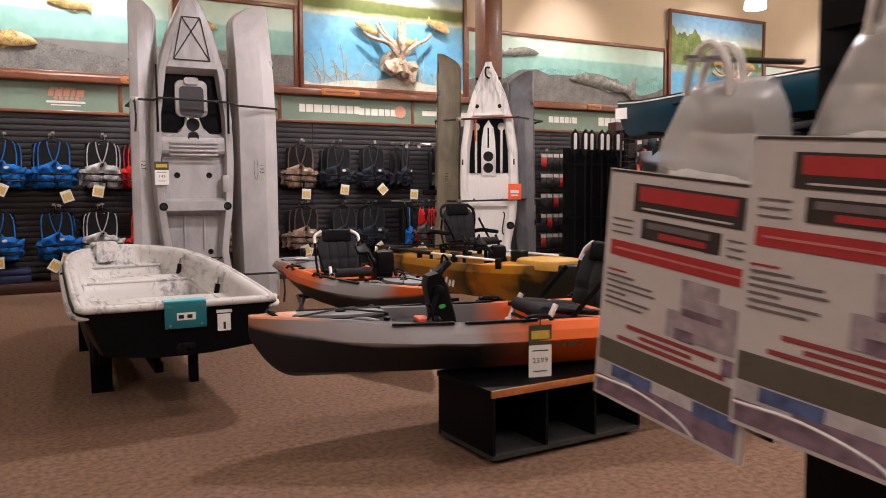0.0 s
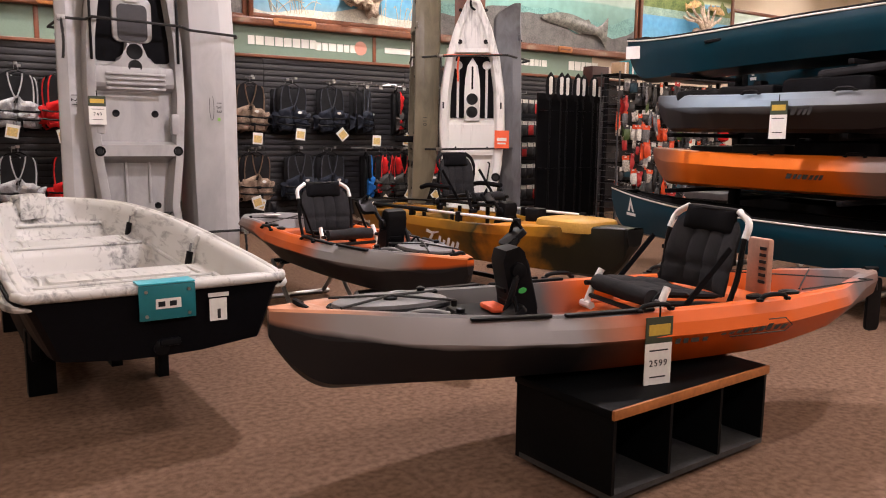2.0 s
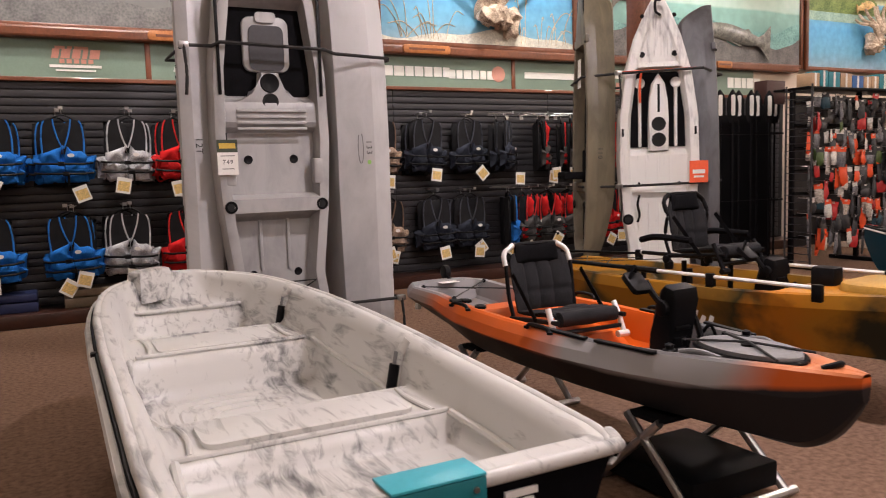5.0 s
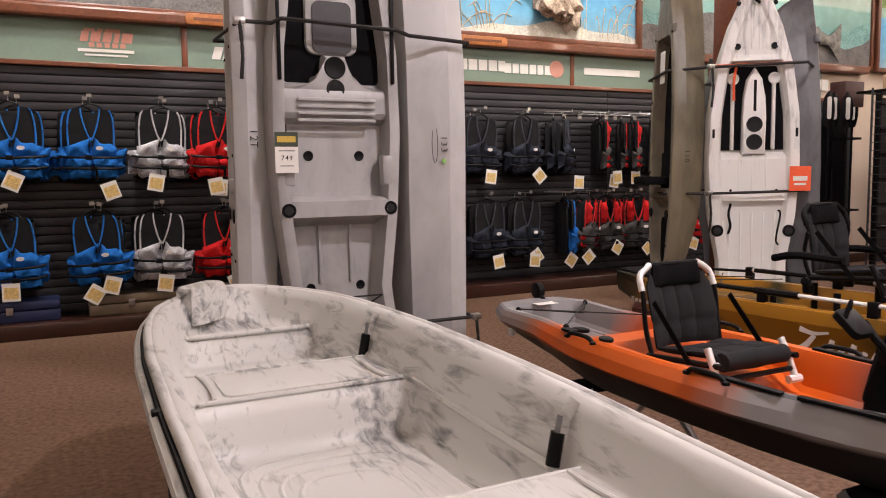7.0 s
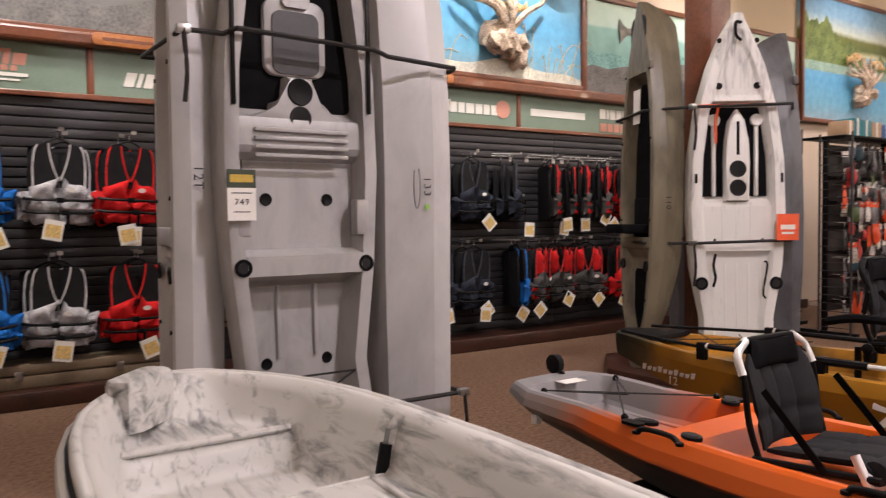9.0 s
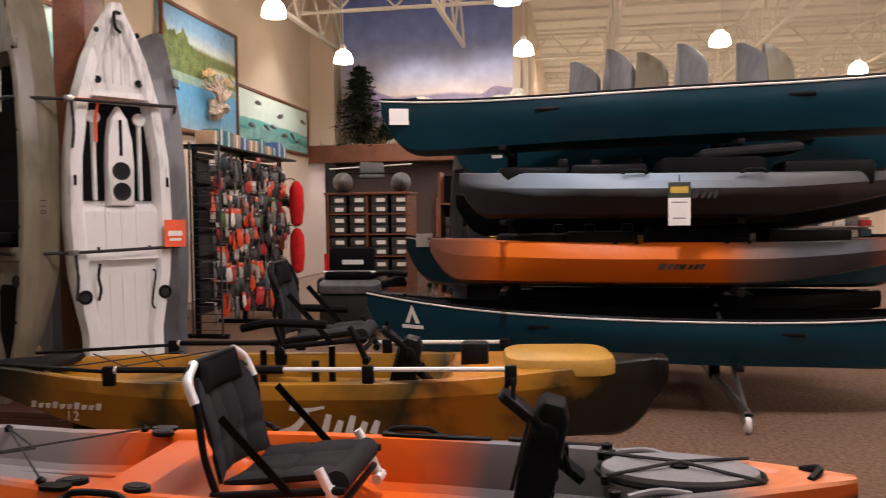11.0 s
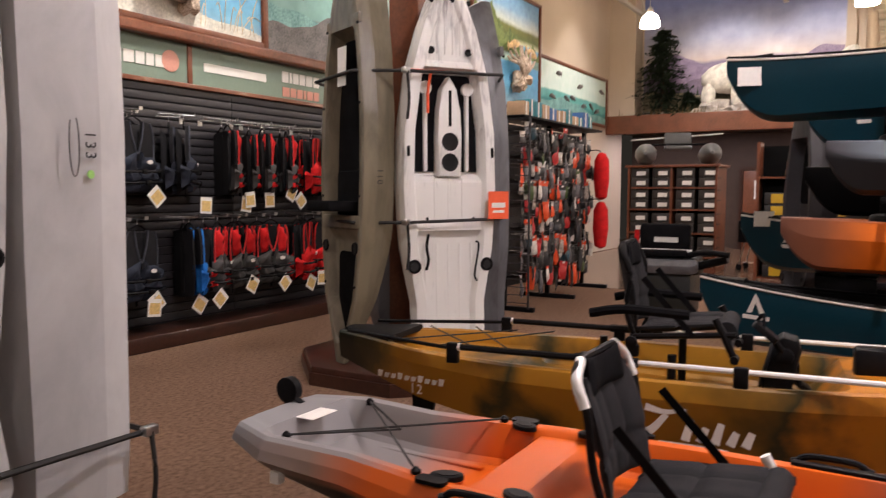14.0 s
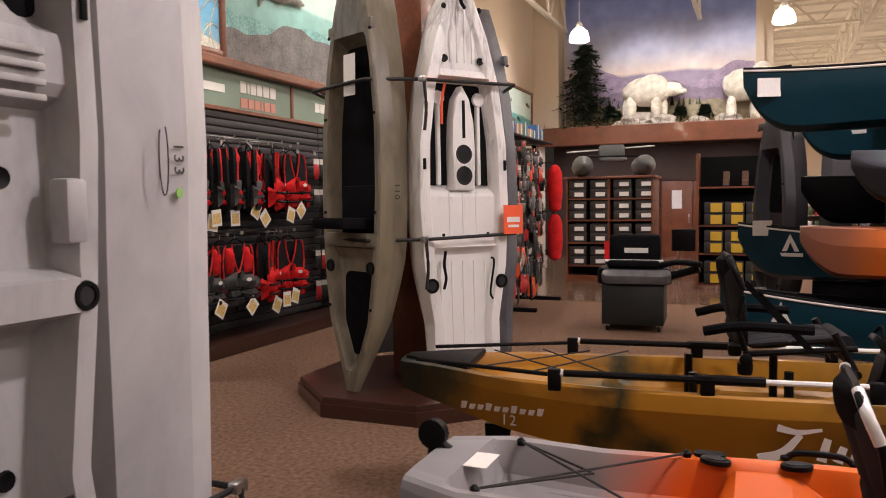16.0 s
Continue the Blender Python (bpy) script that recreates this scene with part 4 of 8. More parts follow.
def frame_seat(parent, x, z, facing=1, scale=1.0, lean=14, cloth="black_cloth", broad=1.0, metal="alu"):
    """A folding seat: padded seat and back on a bent aluminium frame. It faces +x."""
    s = scale
    base = pose(x, 0, z) @ Matrix.Diagonal((facing * s, facing * s * broad, s, 1))
    sl = math.sin(radians(lean))
    bx = -0.20 - 0.38 * sl
    pan = lambda a, b: Vector((-0.19 + 0.40 * a, -0.215 + 0.43 * b, 0.105 + 0.045 * a - 0.02 * math.sin(math.pi * b) - 0.05 * max(0, a - 0.88) / 0.12))
    seat = part("seat", cushion(pan, (0.05, 0, 1), 0.026, 18, 18, (0.28, 0.72), (0.45,)), M["grey_cloth"], parent, "padded charcoal fabric seat", base)
    back = lambda a, b: Vector((-0.20 - a * 0.38 * sl - 0.05 * math.sin(math.pi * b) + 0.015 * math.sin(a * math.pi), (2 * b - 1) * (0.212 + 0.014 * math.sin(a * math.pi) - 0.03 * max(0, a - 0.85) / 0.15), 0.10 + a * 0.345))
    part("backrest", cushion(back, (1, 0, sl), 0.024, 20, 22, (0.27, 0.5, 0.73), (0.32,)), M["grey_cloth"], seat, "charcoal quilted backrest")
    head = lambda a, b: Vector((bx + 0.01 - 0.03 * math.sin(math.pi * b) - 0.02 * a, (2 * b - 1) * (0.175 - 0.02 * a), 0.375 + 0.12 * a))
    part("head_pad", cushion(head, (1, 0, sl), 0.034, 10, 14), M[cloth], seat, "black padded head roll")
    fr = curve_pts([(-0.2, -0.24, 0.06), (-0.24, -0.25, 0.2), (bx + 0.03, -0.25, 0.36), (bx - 0.01, -0.235, 0.45), (bx - 0.02, -0.17, 0.49), (bx - 0.02, 0, 0.495), (bx - 0.02, 0.17, 0.49), (bx - 0.01, 0.235, 0.45), (bx + 0.03, 0.25, 0.36), (-0.24, 0.25, 0.2), (-0.2, 0.24, 0.06)])
    part("back_frame", newtube(fr, 0.013, 8), M["black"], seat)
    for sd in (-1, 1):
        part("frame_corner", newtube(curve_pts([(bx + 0.025, sd * 0.252, 0.375), (bx - 0.005, sd * 0.24, 0.447), (bx - 0.02, sd * 0.165, 0.494)]), 0.0165, 10), M[metal], seat)
        part("seat_rail", newtube([(-0.22, sd * 0.25, 0.07), (0.24, sd * 0.25, 0.11)], 0.014, 8), M["black"], seat)
        part("leg", newtube(curve_pts([(0.15, sd * 0.245, 0.175), (0.19, sd * 0.25, 0.10), (0.235, sd * 0.25, 0.0)]), 0.017, 10), M[metal], seat)
        part("leg_stub", newtube([(0.185, sd * 0.25, 0.105), (0.185, sd * 0.17, 0.105)], 0.013, 8), M[metal], seat)
        part("leg_foot", newtube([(0.235, sd * 0.28, 0.0), (0.235, sd * 0.20, 0.0)], 0.02, 8), M[metal], seat)
        part("leg", newtube([(-0.2, sd * 0.25, 0.08), (-0.22, sd * 0.25, -0.02)], 0.014, 8), M["black"], seat)
        part("clamp", newlathe([(0.03, -0.03), (0.034, -0.01), (0.034, 0.02), (0.02, 0.035)], 12, pose(-0.21, sd * 0.25, 0.01)), M["black"], seat)
        part("knob", newlathe([(0.02, 0), (0.028, 0.006), (0.028, 0.02), (0.015, 0.026)], 12, pose(-0.21, sd * 0.27, 0.05, -90 * sd)), M["black"], seat)
        part("strap", newbox(-0.014, 0.014, -0.003, 0.003, 0.0, 0.34, m=pose(0.06, sd * 0.262, 0.09, 0, -(38 + lean * 0.4), 0)), M["black_cloth"], seat)
    part("front_bar", newtube([(0.215, -0.25, 0.045), (0.215, 0.25, 0.045)], 0.013, 8), M["black"], seat)
    part("front_roll", newtube([(0.20, -0.205, 0.118), (0.20, 0.205, 0.118)], 0.042, 14), M["grey_cloth"], seat)
    return seat


def pedal_drive(parent, x, z, tall=0.36):
    """A drop-in drive: a slim leaning case with ribs, a head and two cranks."""
    case = [(-0.045, -0.08), (0.05, -0.08), (0.065, tall * 0.3), (0.06, tall * 0.85), (0.035, tall * 0.98), (-0.03, tall * 0.98), (-0.05, tall * 0.9), (-0.055, tall * 0.3)]
    d = part("pedal_drive", newslab(case, -0.07, 0.07, pose(0, 0, 0, 90), bevel=0.02), M["black"], parent, "black pedal drive housing", pose(x, 0, z, 0, 14, 0))
    part("axle", newlathe([(0.02, -0.095), (0.035, -0.09), (0.04, -0.06), (0.04, 0.06), (0.035, 0.09), (0.02, 0.095)], 14, pose(0.0, 0, tall * 0.70, 90)), M["black"], d)
    part("cover", newslab(rounded(0.11, tall * 0.7, 0.03), 0, 0.012, pose(-0.056, 0, tall * 0.45, 90, 0, -90), bevel=0.004), M["grey_cloth"], d)
    for k in range(4):
        part("rib", newbox(0.056, 0.072, -0.045, 0.045, 0.0 + k * 0.055, 0.02 + k * 0.055, bevel=0.004), M["black"], d)
    part("release_tab", newslab(ellipse(0.02, 0.012), 0, 0.006, pose(0.0, 0.071, tall * 0.45, -90)), surface("green_tab", (0.05, 0.4, 0.08), 0.5), d, "small green release tab")
    for q in (-1, 1):
        cx, cz = q * 0.11, tall * 0.62 - q * 0.12
        part("crank", newtube(curve_pts([(0, q * 0.075, tall * 0.72), (cx * 0.5, q * 0.095, (tall * 0.72 + cz) / 2), (cx, q * 0.10, cz)]), 0.015, 8), M["black"], d)
        part("pedal", newslab(rounded(0.12, 0.10, 0.02), -0.014, 0.014, pose(cx, q * 0.155, cz, 0, 25, 0), bevel=0.005), M["black"], d)
        part("pedal_strap", newtube(curve_pts([(cx - 0.05, q * 0.12, cz + 0.01), (cx - 0.03, q * 0.155, cz + 0.07), (cx - 0.01, q * 0.195, cz + 0.01)]), 0.008, 6), M["black_cloth"], d)
    return d


HATCH_GREY = surface("mid_grey_hatch", (0.17, 0.17, 0.175), 0.5, vary=0.15, scale=10)


def oval_hatch(parent, x, z, a=0.26, b=0.15):
    h = part("hatch", newslab(ellipse(a, b, n=40), -0.01, 0.03, bevel=0.012), HATCH_GREY, parent, "grey oval hatch lid", pose(x, 0, z))
    part("hatch_lip", newtube([(p[0] * 1.05, p[1] * 1.08, 0.008) for p in ellipse(a, b, n=40)], 0.010, 6, closed=True), M["black"], h)
    part("hatch_boss", newlathe([(0.03, 0.028), (0.03, 0.038), (0.01, 0.044)], 12), M["black"], h)
    for s in (-1, 1):
        part("bungee_cord", newtube([(-a * 0.95, s * b * 0.8, 0.03), (0, 0, 0.046), (a * 0.95, -s * b * 0.8, 0.03)], 0.0055, 6), M["cord"], h)
        part("bungee_hook", newlathe([(0.012, -0.005), (0.014, 0.02), (0.006, 0.026)], 10, pose(-a * 0.97, s * b * 0.85, 0.01)), M["black"], h)
    return h


def flush_holder(parent, x, y, z, turn=0.0):
    """A flush rod holder: an oval black rim round a dark hole."""
    h = part("rod_holder", newslab(ellipse(0.05, 0.034, n=20), -0.004, 0.012, bevel=0.005), M["black"], parent, "black flush rod holder", pose(x, y, z, 0, 0, turn))
    part("hole", newslab(ellipse(0.034, 0.022, n=20), 0.0125, 0.0145), M["groove"], h)


def fishing_fittings(k, z, side=0.40):
    """Tracks, rod holders, paddle clips and knobs along a fishing kayak's deck."""
    for s in (-1, 1):
        t = part("gear_track", newslab(rounded(0.42, 0.034, 0.01), 0, 0.012, pose(0.30, s * side, z + 0.004, 0, 0, -s * 2.5), bevel=0.003), M["black"], k, "black slotted gear track")
        part("slot", newbox(-0.19, 0.19, -0.006, 0.006, 0.0125, 0.0145), M["steel"], t)
        t = part("gear_track", newslab(rounded(0.34, 0.034, 0.01), 0, 0.012, pose(0.74, s * (side - 0.035), z + 0.008, 0, 0, -s * 8), bevel=0.003), M["black"], k, "black slotted gear track")
        part("slot", newbox(-0.15, 0.15, -0.006, 0.006, 0.0125, 0.0145), M["steel"], t)
        flush_holder(k, -0.52, s * (side - 0.05), z + 0.006, s * 20)
        flush_holder(k, -0.76, s * (side - 0.08), z + 0.006, -s * 20)
        part("deck_knob", newlathe([(0.026, 0), (0.03, 0.012), (0.018, 0.02), (0.02, 0.035), (0.006, 0.042)], 12, pose(0.92, s * 0.23, z + 0.008)), M["black"], k)
        part("paddle_clip", newtube(curve_pts([(0.96, s * 0.215, z + 0.02), (1.05, s * 0.195, z + 0.035), (1.14, s * 0.17, z + 0.02)]), 0.011, 8), HATCH_GREY, k, "grey paddle clip bar")
    well = part("foot_floor", newslab(rounded(0.62, 0.34, 0.08), 0.118, 0.126, pose(0.72, 0, 0)), M["slat"], k, "charcoal foot well mat")
    for q in range(6):
        part("tread", newbox(0.47 + q * 0.09, 0.495 + q * 0.09, -0.14, 0.14, 0.126, 0.131), M["black"], well)


def maker_mark(parent, m, widths, h, material=None, slant=0.02):
    """A maker's name as plain raised shapes."""
    c = -sum(widths) / 2 - 0.006 * len(widths)
    for i, w in enumerate(widths):
        hh = h * (1.0 if i % 3 == 0 else 0.7)
        part("mark_letter", newslab([(c, -h / 2), (c + w * 0.8, -h / 2), (c + w + slant, -h / 2 + hh), (c + slant, -h / 2 + hh)], 0, 0.002), material or M["ink"], parent, m=m, smooth=False)
        c += w + 0.012


def price_tag(m, label, w=0.115, h=0.23, head="gold_tag", number=""):
    t = thing("price_tag", m, label, "tag", "price tags")
    part("card", newbox(-w / 2, w / 2, -0.002, 0.002, -h, -h * 0.36), M["paper"], t, smooth=False)
    part("header", newbox(-w / 2, w / 2, -0.0025, 0.0025, -h * 0.36, 0), M[head], t, smooth=False)
    part("emblem", newbox(-w * 0.4, w * 0.4, -0.0045, -0.0026, -h * 0.25, -h * 0.1), M["gold"], t, smooth=False)
    part("loop", newtube([(0, 0, 0), (0.0, 0.0, 0.05)], 0.004, 6), M["black"], t)
    if number:
        lettering(number, w * 0.3, M["ink"], t, pose(0, -0.0035, -h * 0.64, 90), "price_figure")
    part("text_line", newbox(-w * 0.35, w * 0.35, -0.003, -0.0021, -h * 0.47, -h * 0.45), M["ink"], t, smooth=False)
    part("text_line", newbox(-w * 0.3, w * 0.3, -0.003, -0.0021, -h * 0.84, -h * 0.82), M["ink"], t, smooth=False)
    return t


def heading(a, b):
    return math.degrees(math.atan2(b[1] - a[1], b[0] - a[0]))


# orange and grey fishing kayak on the black display cube
A, B = (4.46, 3.76), (1.24, 4.41)
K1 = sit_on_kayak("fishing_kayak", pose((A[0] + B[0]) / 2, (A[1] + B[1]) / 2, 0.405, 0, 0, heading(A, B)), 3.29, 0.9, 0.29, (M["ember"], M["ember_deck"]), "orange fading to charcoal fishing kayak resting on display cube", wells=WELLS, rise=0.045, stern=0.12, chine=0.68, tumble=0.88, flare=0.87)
frame_seat(K1, -0.22, 0.19, 1, 1.0, broad=1.06)
pedal_drive(K1, 0.52, 0.2)
oval_hatch(K1, 1.14, 0.315, 0.25, 0.13)
cord_lines(K1, [[(-1.42, -0.2, 0.31), (-0.85, 0.26, 0.31)], [(-1.42, 0.2, 0.31), (-0.85, -0.26, 0.31)], [(-1.42, 0.2, 0.31), (-0.85, 0.28, 0.31)], [(-1.42, -0.2, 0.31), (-0.85, -0.28, 0.31)]])
part("side_pad", newbox(-0.78, -0.74, 0.02, 0.16, 0.2, 0.54, bevel=0.012), surface("tan_pink_board", (0.42, 0.24, 0.17), 0.6), K1, "tan slotted side board")
for k in range(6):
    part("board_slot", newbox(-0.785, -0.735, 0.11, 0.15, 0.32 + k * 0.033, 0.335 + k * 0.033), M["groove"], K1)
maker_mark(K1, pose(-0.05, 0.425, 0.20, 90, 0, 180) @ pose(0, 0, 0, -6), [0.05, 0.03, 0.03, 0.05, 0.03], 0.085)
maker_mark(K1, pose(-0.42, 0.43, 0.19, 90, 0, 180), [0.03] * 9, 0.03)
part("mark_frame", newtube([(-0.28, 0.432, 0.165), (-0.60, 0.43, 0.165), (-0.64, 0.432, 0.19), (-0.60, 0.43, 0.225), (-0.5, 0.432, 0.225)], 0.003, 5), M["ink"], K1)
for x, y in ((-0.55, 0.40), (0.1, 0.40), (-0.55, -0.40), (0.1, -0.40)):
    strap_handle(K1, x, y, 0.305, 0.16)
part("bow_handle", newtube(curve_pts([(1.50, -0.05, 0.34), (1.54, 0, 0.365), (1.50, 0.05, 0.34)]), 0.012, 8), M["black"], K1)
part("rudder", newslab(rounded(0.10, 0.30, 0.03), -0.01, 0.01, pose(-1.69, 0, 0.12, 90), bevel=0.004), M["black"], K1, "black rudder blade")
part("rudder_arm", newtube([(-1.60, 0, 0.32), (-1.69, 0, 0.32), (-1.69, 0, 0.2)], 0.018, 8), M["black"], K1)
fishing_fittings(K1, 0.294, 0.365)
part("dash_box", newbox(0.55, 0.82, -0.2, 0.2, 0.14, 0.26, bevel=0.03), M["black"], K1)
part("toggle", newbox(0.62, 0.70, -0.07, 0.07, 0.262, 0.29, bevel=0.012), M["red_tag"], K1, "orange toggle")
price_tag(pose(2.66, 3.675, 0.69, 0, 0, -11), "white price card with a dark green and gold header", 0.135, 0.31, number="2599")


def display_cube():
    t = thing("display_cube", pose(2.775, 3.84, 0, 0, 0, 3), "black laminate display cube with three compartments and wooden edge", "display stand")
    part("back", newbox(-0.52, 0.52, 0.25, 0.275, 0.03, 0.385), M["black_board"], t, smooth=False)
    # greyer than the other boards: the light reaching in is put into its colour
    part("bottom", newbox(-0.52, 0.52, -0.275, 0.25, 0.03, 0.055), surface("dusty_black_board", (0.03, 0.03, 0.03), 0.6, vary=0.4, scale=6), t, "black bottom board, coloured greyer as lit from the front", smooth=False)
    for x in (-0.52, -0.175, 0.17, 0.505):
        part("partition", newbox(x, x + 0.018, -0.275, 0.25, 0.055, 0.365), M["black_board"], t, smooth=False)
    part("top", newbox(-0.53, 0.53, -0.27, 0.28, 0.366, 0.40, bevel=0.004), M["black_board"], t)
    part("edge_strip", newbox(-0.53, 0.53, -0.285, -0.271, 0.362, 0.402, bevel=0.003), M["edge_wood"], t, "worn orange wood edge strip")
    for x in (-0.45, 0.45):
        for y in (-0.2, 0.2):
            part("foot", newlathe([(0.03, 0), (0.03, 0.03)], 12, pose(x, y, 0)), M["black"], t)


display_cube()

# second orange kayak on a folding stand
A, B = (2.755, 8.48), (2.775, 5.19)
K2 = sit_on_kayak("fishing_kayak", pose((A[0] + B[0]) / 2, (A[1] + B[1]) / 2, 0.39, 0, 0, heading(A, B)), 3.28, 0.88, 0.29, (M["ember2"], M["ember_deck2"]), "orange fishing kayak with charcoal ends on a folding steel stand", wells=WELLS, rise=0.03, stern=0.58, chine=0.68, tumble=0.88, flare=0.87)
frame_seat(K2, -0.11, 0.19, 1, 0.95, broad=0.94)
pedal_drive(K2, 0.66, 0.2)
oval_hatch(K2, 1.13, 0.31, 0.24, 0.14)
cord_lines(K2, [[(-1.4, -0.24, 0.31), (-0.85, 0.3, 0.31)], [(-1.4, 0.24, 0.31), (-0.85, -0.3, 0.31)], [(-1.4, 0.24, 0.31), (-1.1, 0.0, 0.312), (-1.4, -0.24, 0.31)]])
for x, y in ((-0.45, 0.40), (-0.6, -0.40), (0.2, -0.40), (0.2, 0.40)):
    strap_handle(K2, x, y, 0.295, 0.2)
for y in (-0.33, 0.33):
    part("hatch_pull", newslab(rounded(0.10, 0.05, 0.02), 0, 0.012, pose(-0.78, y, 0.298)), M["black"], K2)
part("stern_wheel", newlathe([(0.03, -0.022), (0.05, -0.018), (0.05, 0.018), (0.03, 0.022)], 16, pose(-1.66, 0.07, 0.36, 90)), M["black"], K2, "black rudder wheel")
part("rudder_arm", newtube([(-1.6, 0.07, 0.31), (-1.66, 0.07, 0.36), (-1.68, 0.07, 0.18)], 0.016, 8), M["black"], K2)
part("care_label", newbox(-1.52, -1.42, -0.08, 0.06, 0.314, 0.316), M["paper"], K2, "white paper label")
part("side_label", newbox(-1.42, -1.385, -0.30, -0.27, 0.16, 0.20), M["paper"], K2)
part("side_mark", newbox(-1.40, -1.32, -0.324, -0.28, 0.225, 0.265, bevel=0.01), M["red_tag"], K2, "small orange mark")
for k in range(3):
    part("tank_rib", newbox(-1.36, -0.86, -0.16 + 0.15 * k, -0.135 + 0.15 * k, 0.165, 0.176, bevel=0.004), M["ember_deck2"], K2)
for x, y in ((-1.4, 0.24), (-1.4, -0.24), (-0.85, 0.3), (-0.85, -0.3)):
    part("cord_hook", newlathe([(0.014, -0.004), (0.016, 0.012), (0.006, 0.022)], 10, pose(x, y, 0.3)), M["black"], K2)
part("tank_mat", newslab(rounded(0.56, 0.36, 0.10), 0.170, 0.178, pose(-1.1, 0, 0)), M["slat"], K1, "charcoal tank well floor")
part("bow_handle", newtube(curve_pts([(1.5, -0.05, 0.33), (1.54, 0, 0.35), (1.5, 0.05, 0.33)]), 0.012, 8), M["black"], K2)
fishing_fittings(K2, 0.293, 0.355)


def folding_stand(m, h, label):
    t = thing("folding_stand", m, label, "stand", "folding stands")
    for s in (-1, 1):
        part("leg", newtube([(s * 0.28, -0.30, 0.02), (s * 0.28, 0.1, h)], 0.02, 8), M["steel"], t)
        part("leg", newtube([(s * 0.28, 0.30, 0.02), (s * 0.28, -0.1, h)], 0.02, 8), M["steel"], t)
    for y in (-0.30, 0.30):
        part("foot_bar", newtube([(-0.34, y, 0.02), (0.34, y, 0.02)], 0.02, 8), M["steel"], t)
    part("sling", newbox(-0.28, 0.28, -0.1, 0.1, h - 0.01, h + 0.012, bevel=0.004), M["black_cloth"], t)
    return t


st = folding_stand(pose(2.79, 6.05, 0, 0, 0, 1), 0.378, "folding grey steel stand under the orange kayak")
part("lower_panel", newbox(-0.26, 0.26, -0.27, 0.27, 0.045, 0.16, bevel=0.01), M["black_board"], st, "black lower panel")
folding_stand(pose(2.81, 7.65, 0, 0, 0, 1), 0.378, "folding grey steel stand under the orange kayak")

# amber camouflage pedal kayak
A, B = (4.09, 9.21), (4.55, 5.54)
HOBW = [(0, 0), (0.05, 0), (0.07, 0.06), (0.28, 0.06), (0.30, 0.14), (0.66, 0.16), (0.69, 0.0), (0.74, 0), (1, 0)]
K3 = sit_on_kayak("pedal_kayak", pose((A[0] + B[0]) / 2, (A[1] + B[1]) / 2, 0.34, 0, 0, heading(A, B)), 3.68, 0.92, 0.36, (M["amber_camo"], M["amber_camo"]), "amber and green camouflage pedal kayak with side rails and high seat", wells=HOBW, rise=0.05, stern=0.16, bowplan=0.22, chine=0.8, tumble=0.97)
frame_seat(K3, 0.03, 0.44, 1, 1.0, lean=8, broad=0.88, metal="black")
for y in (-0.41, 0.41):
    part("side_rail", newtube([(-0.12, y, 0.43), (1.0, y, 0.43)], 0.0125, 8), M["alu"], K3, "silver side rail")
    part("rear_rail", newtube([(-1.0, y, 0.43), (-0.12, y, 0.43)], 0.016, 8), M["black"], K3, "black rear rail")
    part("rail_sleeve", newtube([(-0.40, y, 0.43), (-0.12, y, 0.43)], 0.022, 8), M["black"], K3)
    part("rail_ring", newtube([(-1.0, y, 0.43), (-0.96, y, 0.43)], 0.019, 8), M["trim_white"], K3, "white rail ring")
    part("side_rail", newtube([(-1.72, y * 0.42, 0.415), (-1.0, y, 0.42)], 0.010, 8), M["black"], K3)
    for x in (-1.0, -0.35, 0.3, 1.0):
        part("rail_post", newbox(x - 0.03, x + 0.03, y - 0.02, y + 0.02, 0.35, 0.45, bevel=0.008), M["black"], K3)
    part("seat_post", newtube([(-0.4, y * 0.55, 0.22), (-0.4, y * 0.55, 0.42)], 0.02, 8), M["black"], K3)
    part("seat_post", newtube([(0.0, y * 0.55, 0.22), (0.0, y * 0.55, 0.44)], 0.02, 8), M["black"], K3)
    part("arm_rest", newtube(curve_pts([(-0.36, y * 0.72, 0.62), (-0.2, y * 0.78, 0.65), (0.08, y * 0.78, 0.64)]), 0.022, 8), M["black_cloth"], K3)
part("bow_hatch", newslab(rounded(0.58, 0.50, 0.14), 0.36, 0.45, pose(1.27, 0, 0), bevel=0.035), M["yellow_seat"], K3, "mustard yellow moulded bow hatch")
part("mast_mount", newbox(0.75, 0.9, -0.06, 0.06, 0.36, 0.50, bevel=0.02), M["black"], K3)
part("stern_cap", newslab([(-1.82, -0.04), (-1.45, -0.22), (-1.45, 0.22), (-1.82, 0.04)], 0.375, 0.41, bevel=0.012), M["black"], K3, "black stern cap")
pedal_drive(K3, 0.42, 0.24, 0.3)
cord_lines(K3, [[(-1.4, -0.22, 0.40), (-0.9, 0.3, 0.40)], [(-1.4, 0.22, 0.40), (-0.9, -0.3, 0.40)], [(-1.15, -0.3, 0.40), (-0.7, 0.34, 0.40)], [(-1.15, 0.3, 0.40), (-0.7, -0.34, 0.40)]], 0.004)
MARK = pose(0.12, -0.458, 0.17, 90)


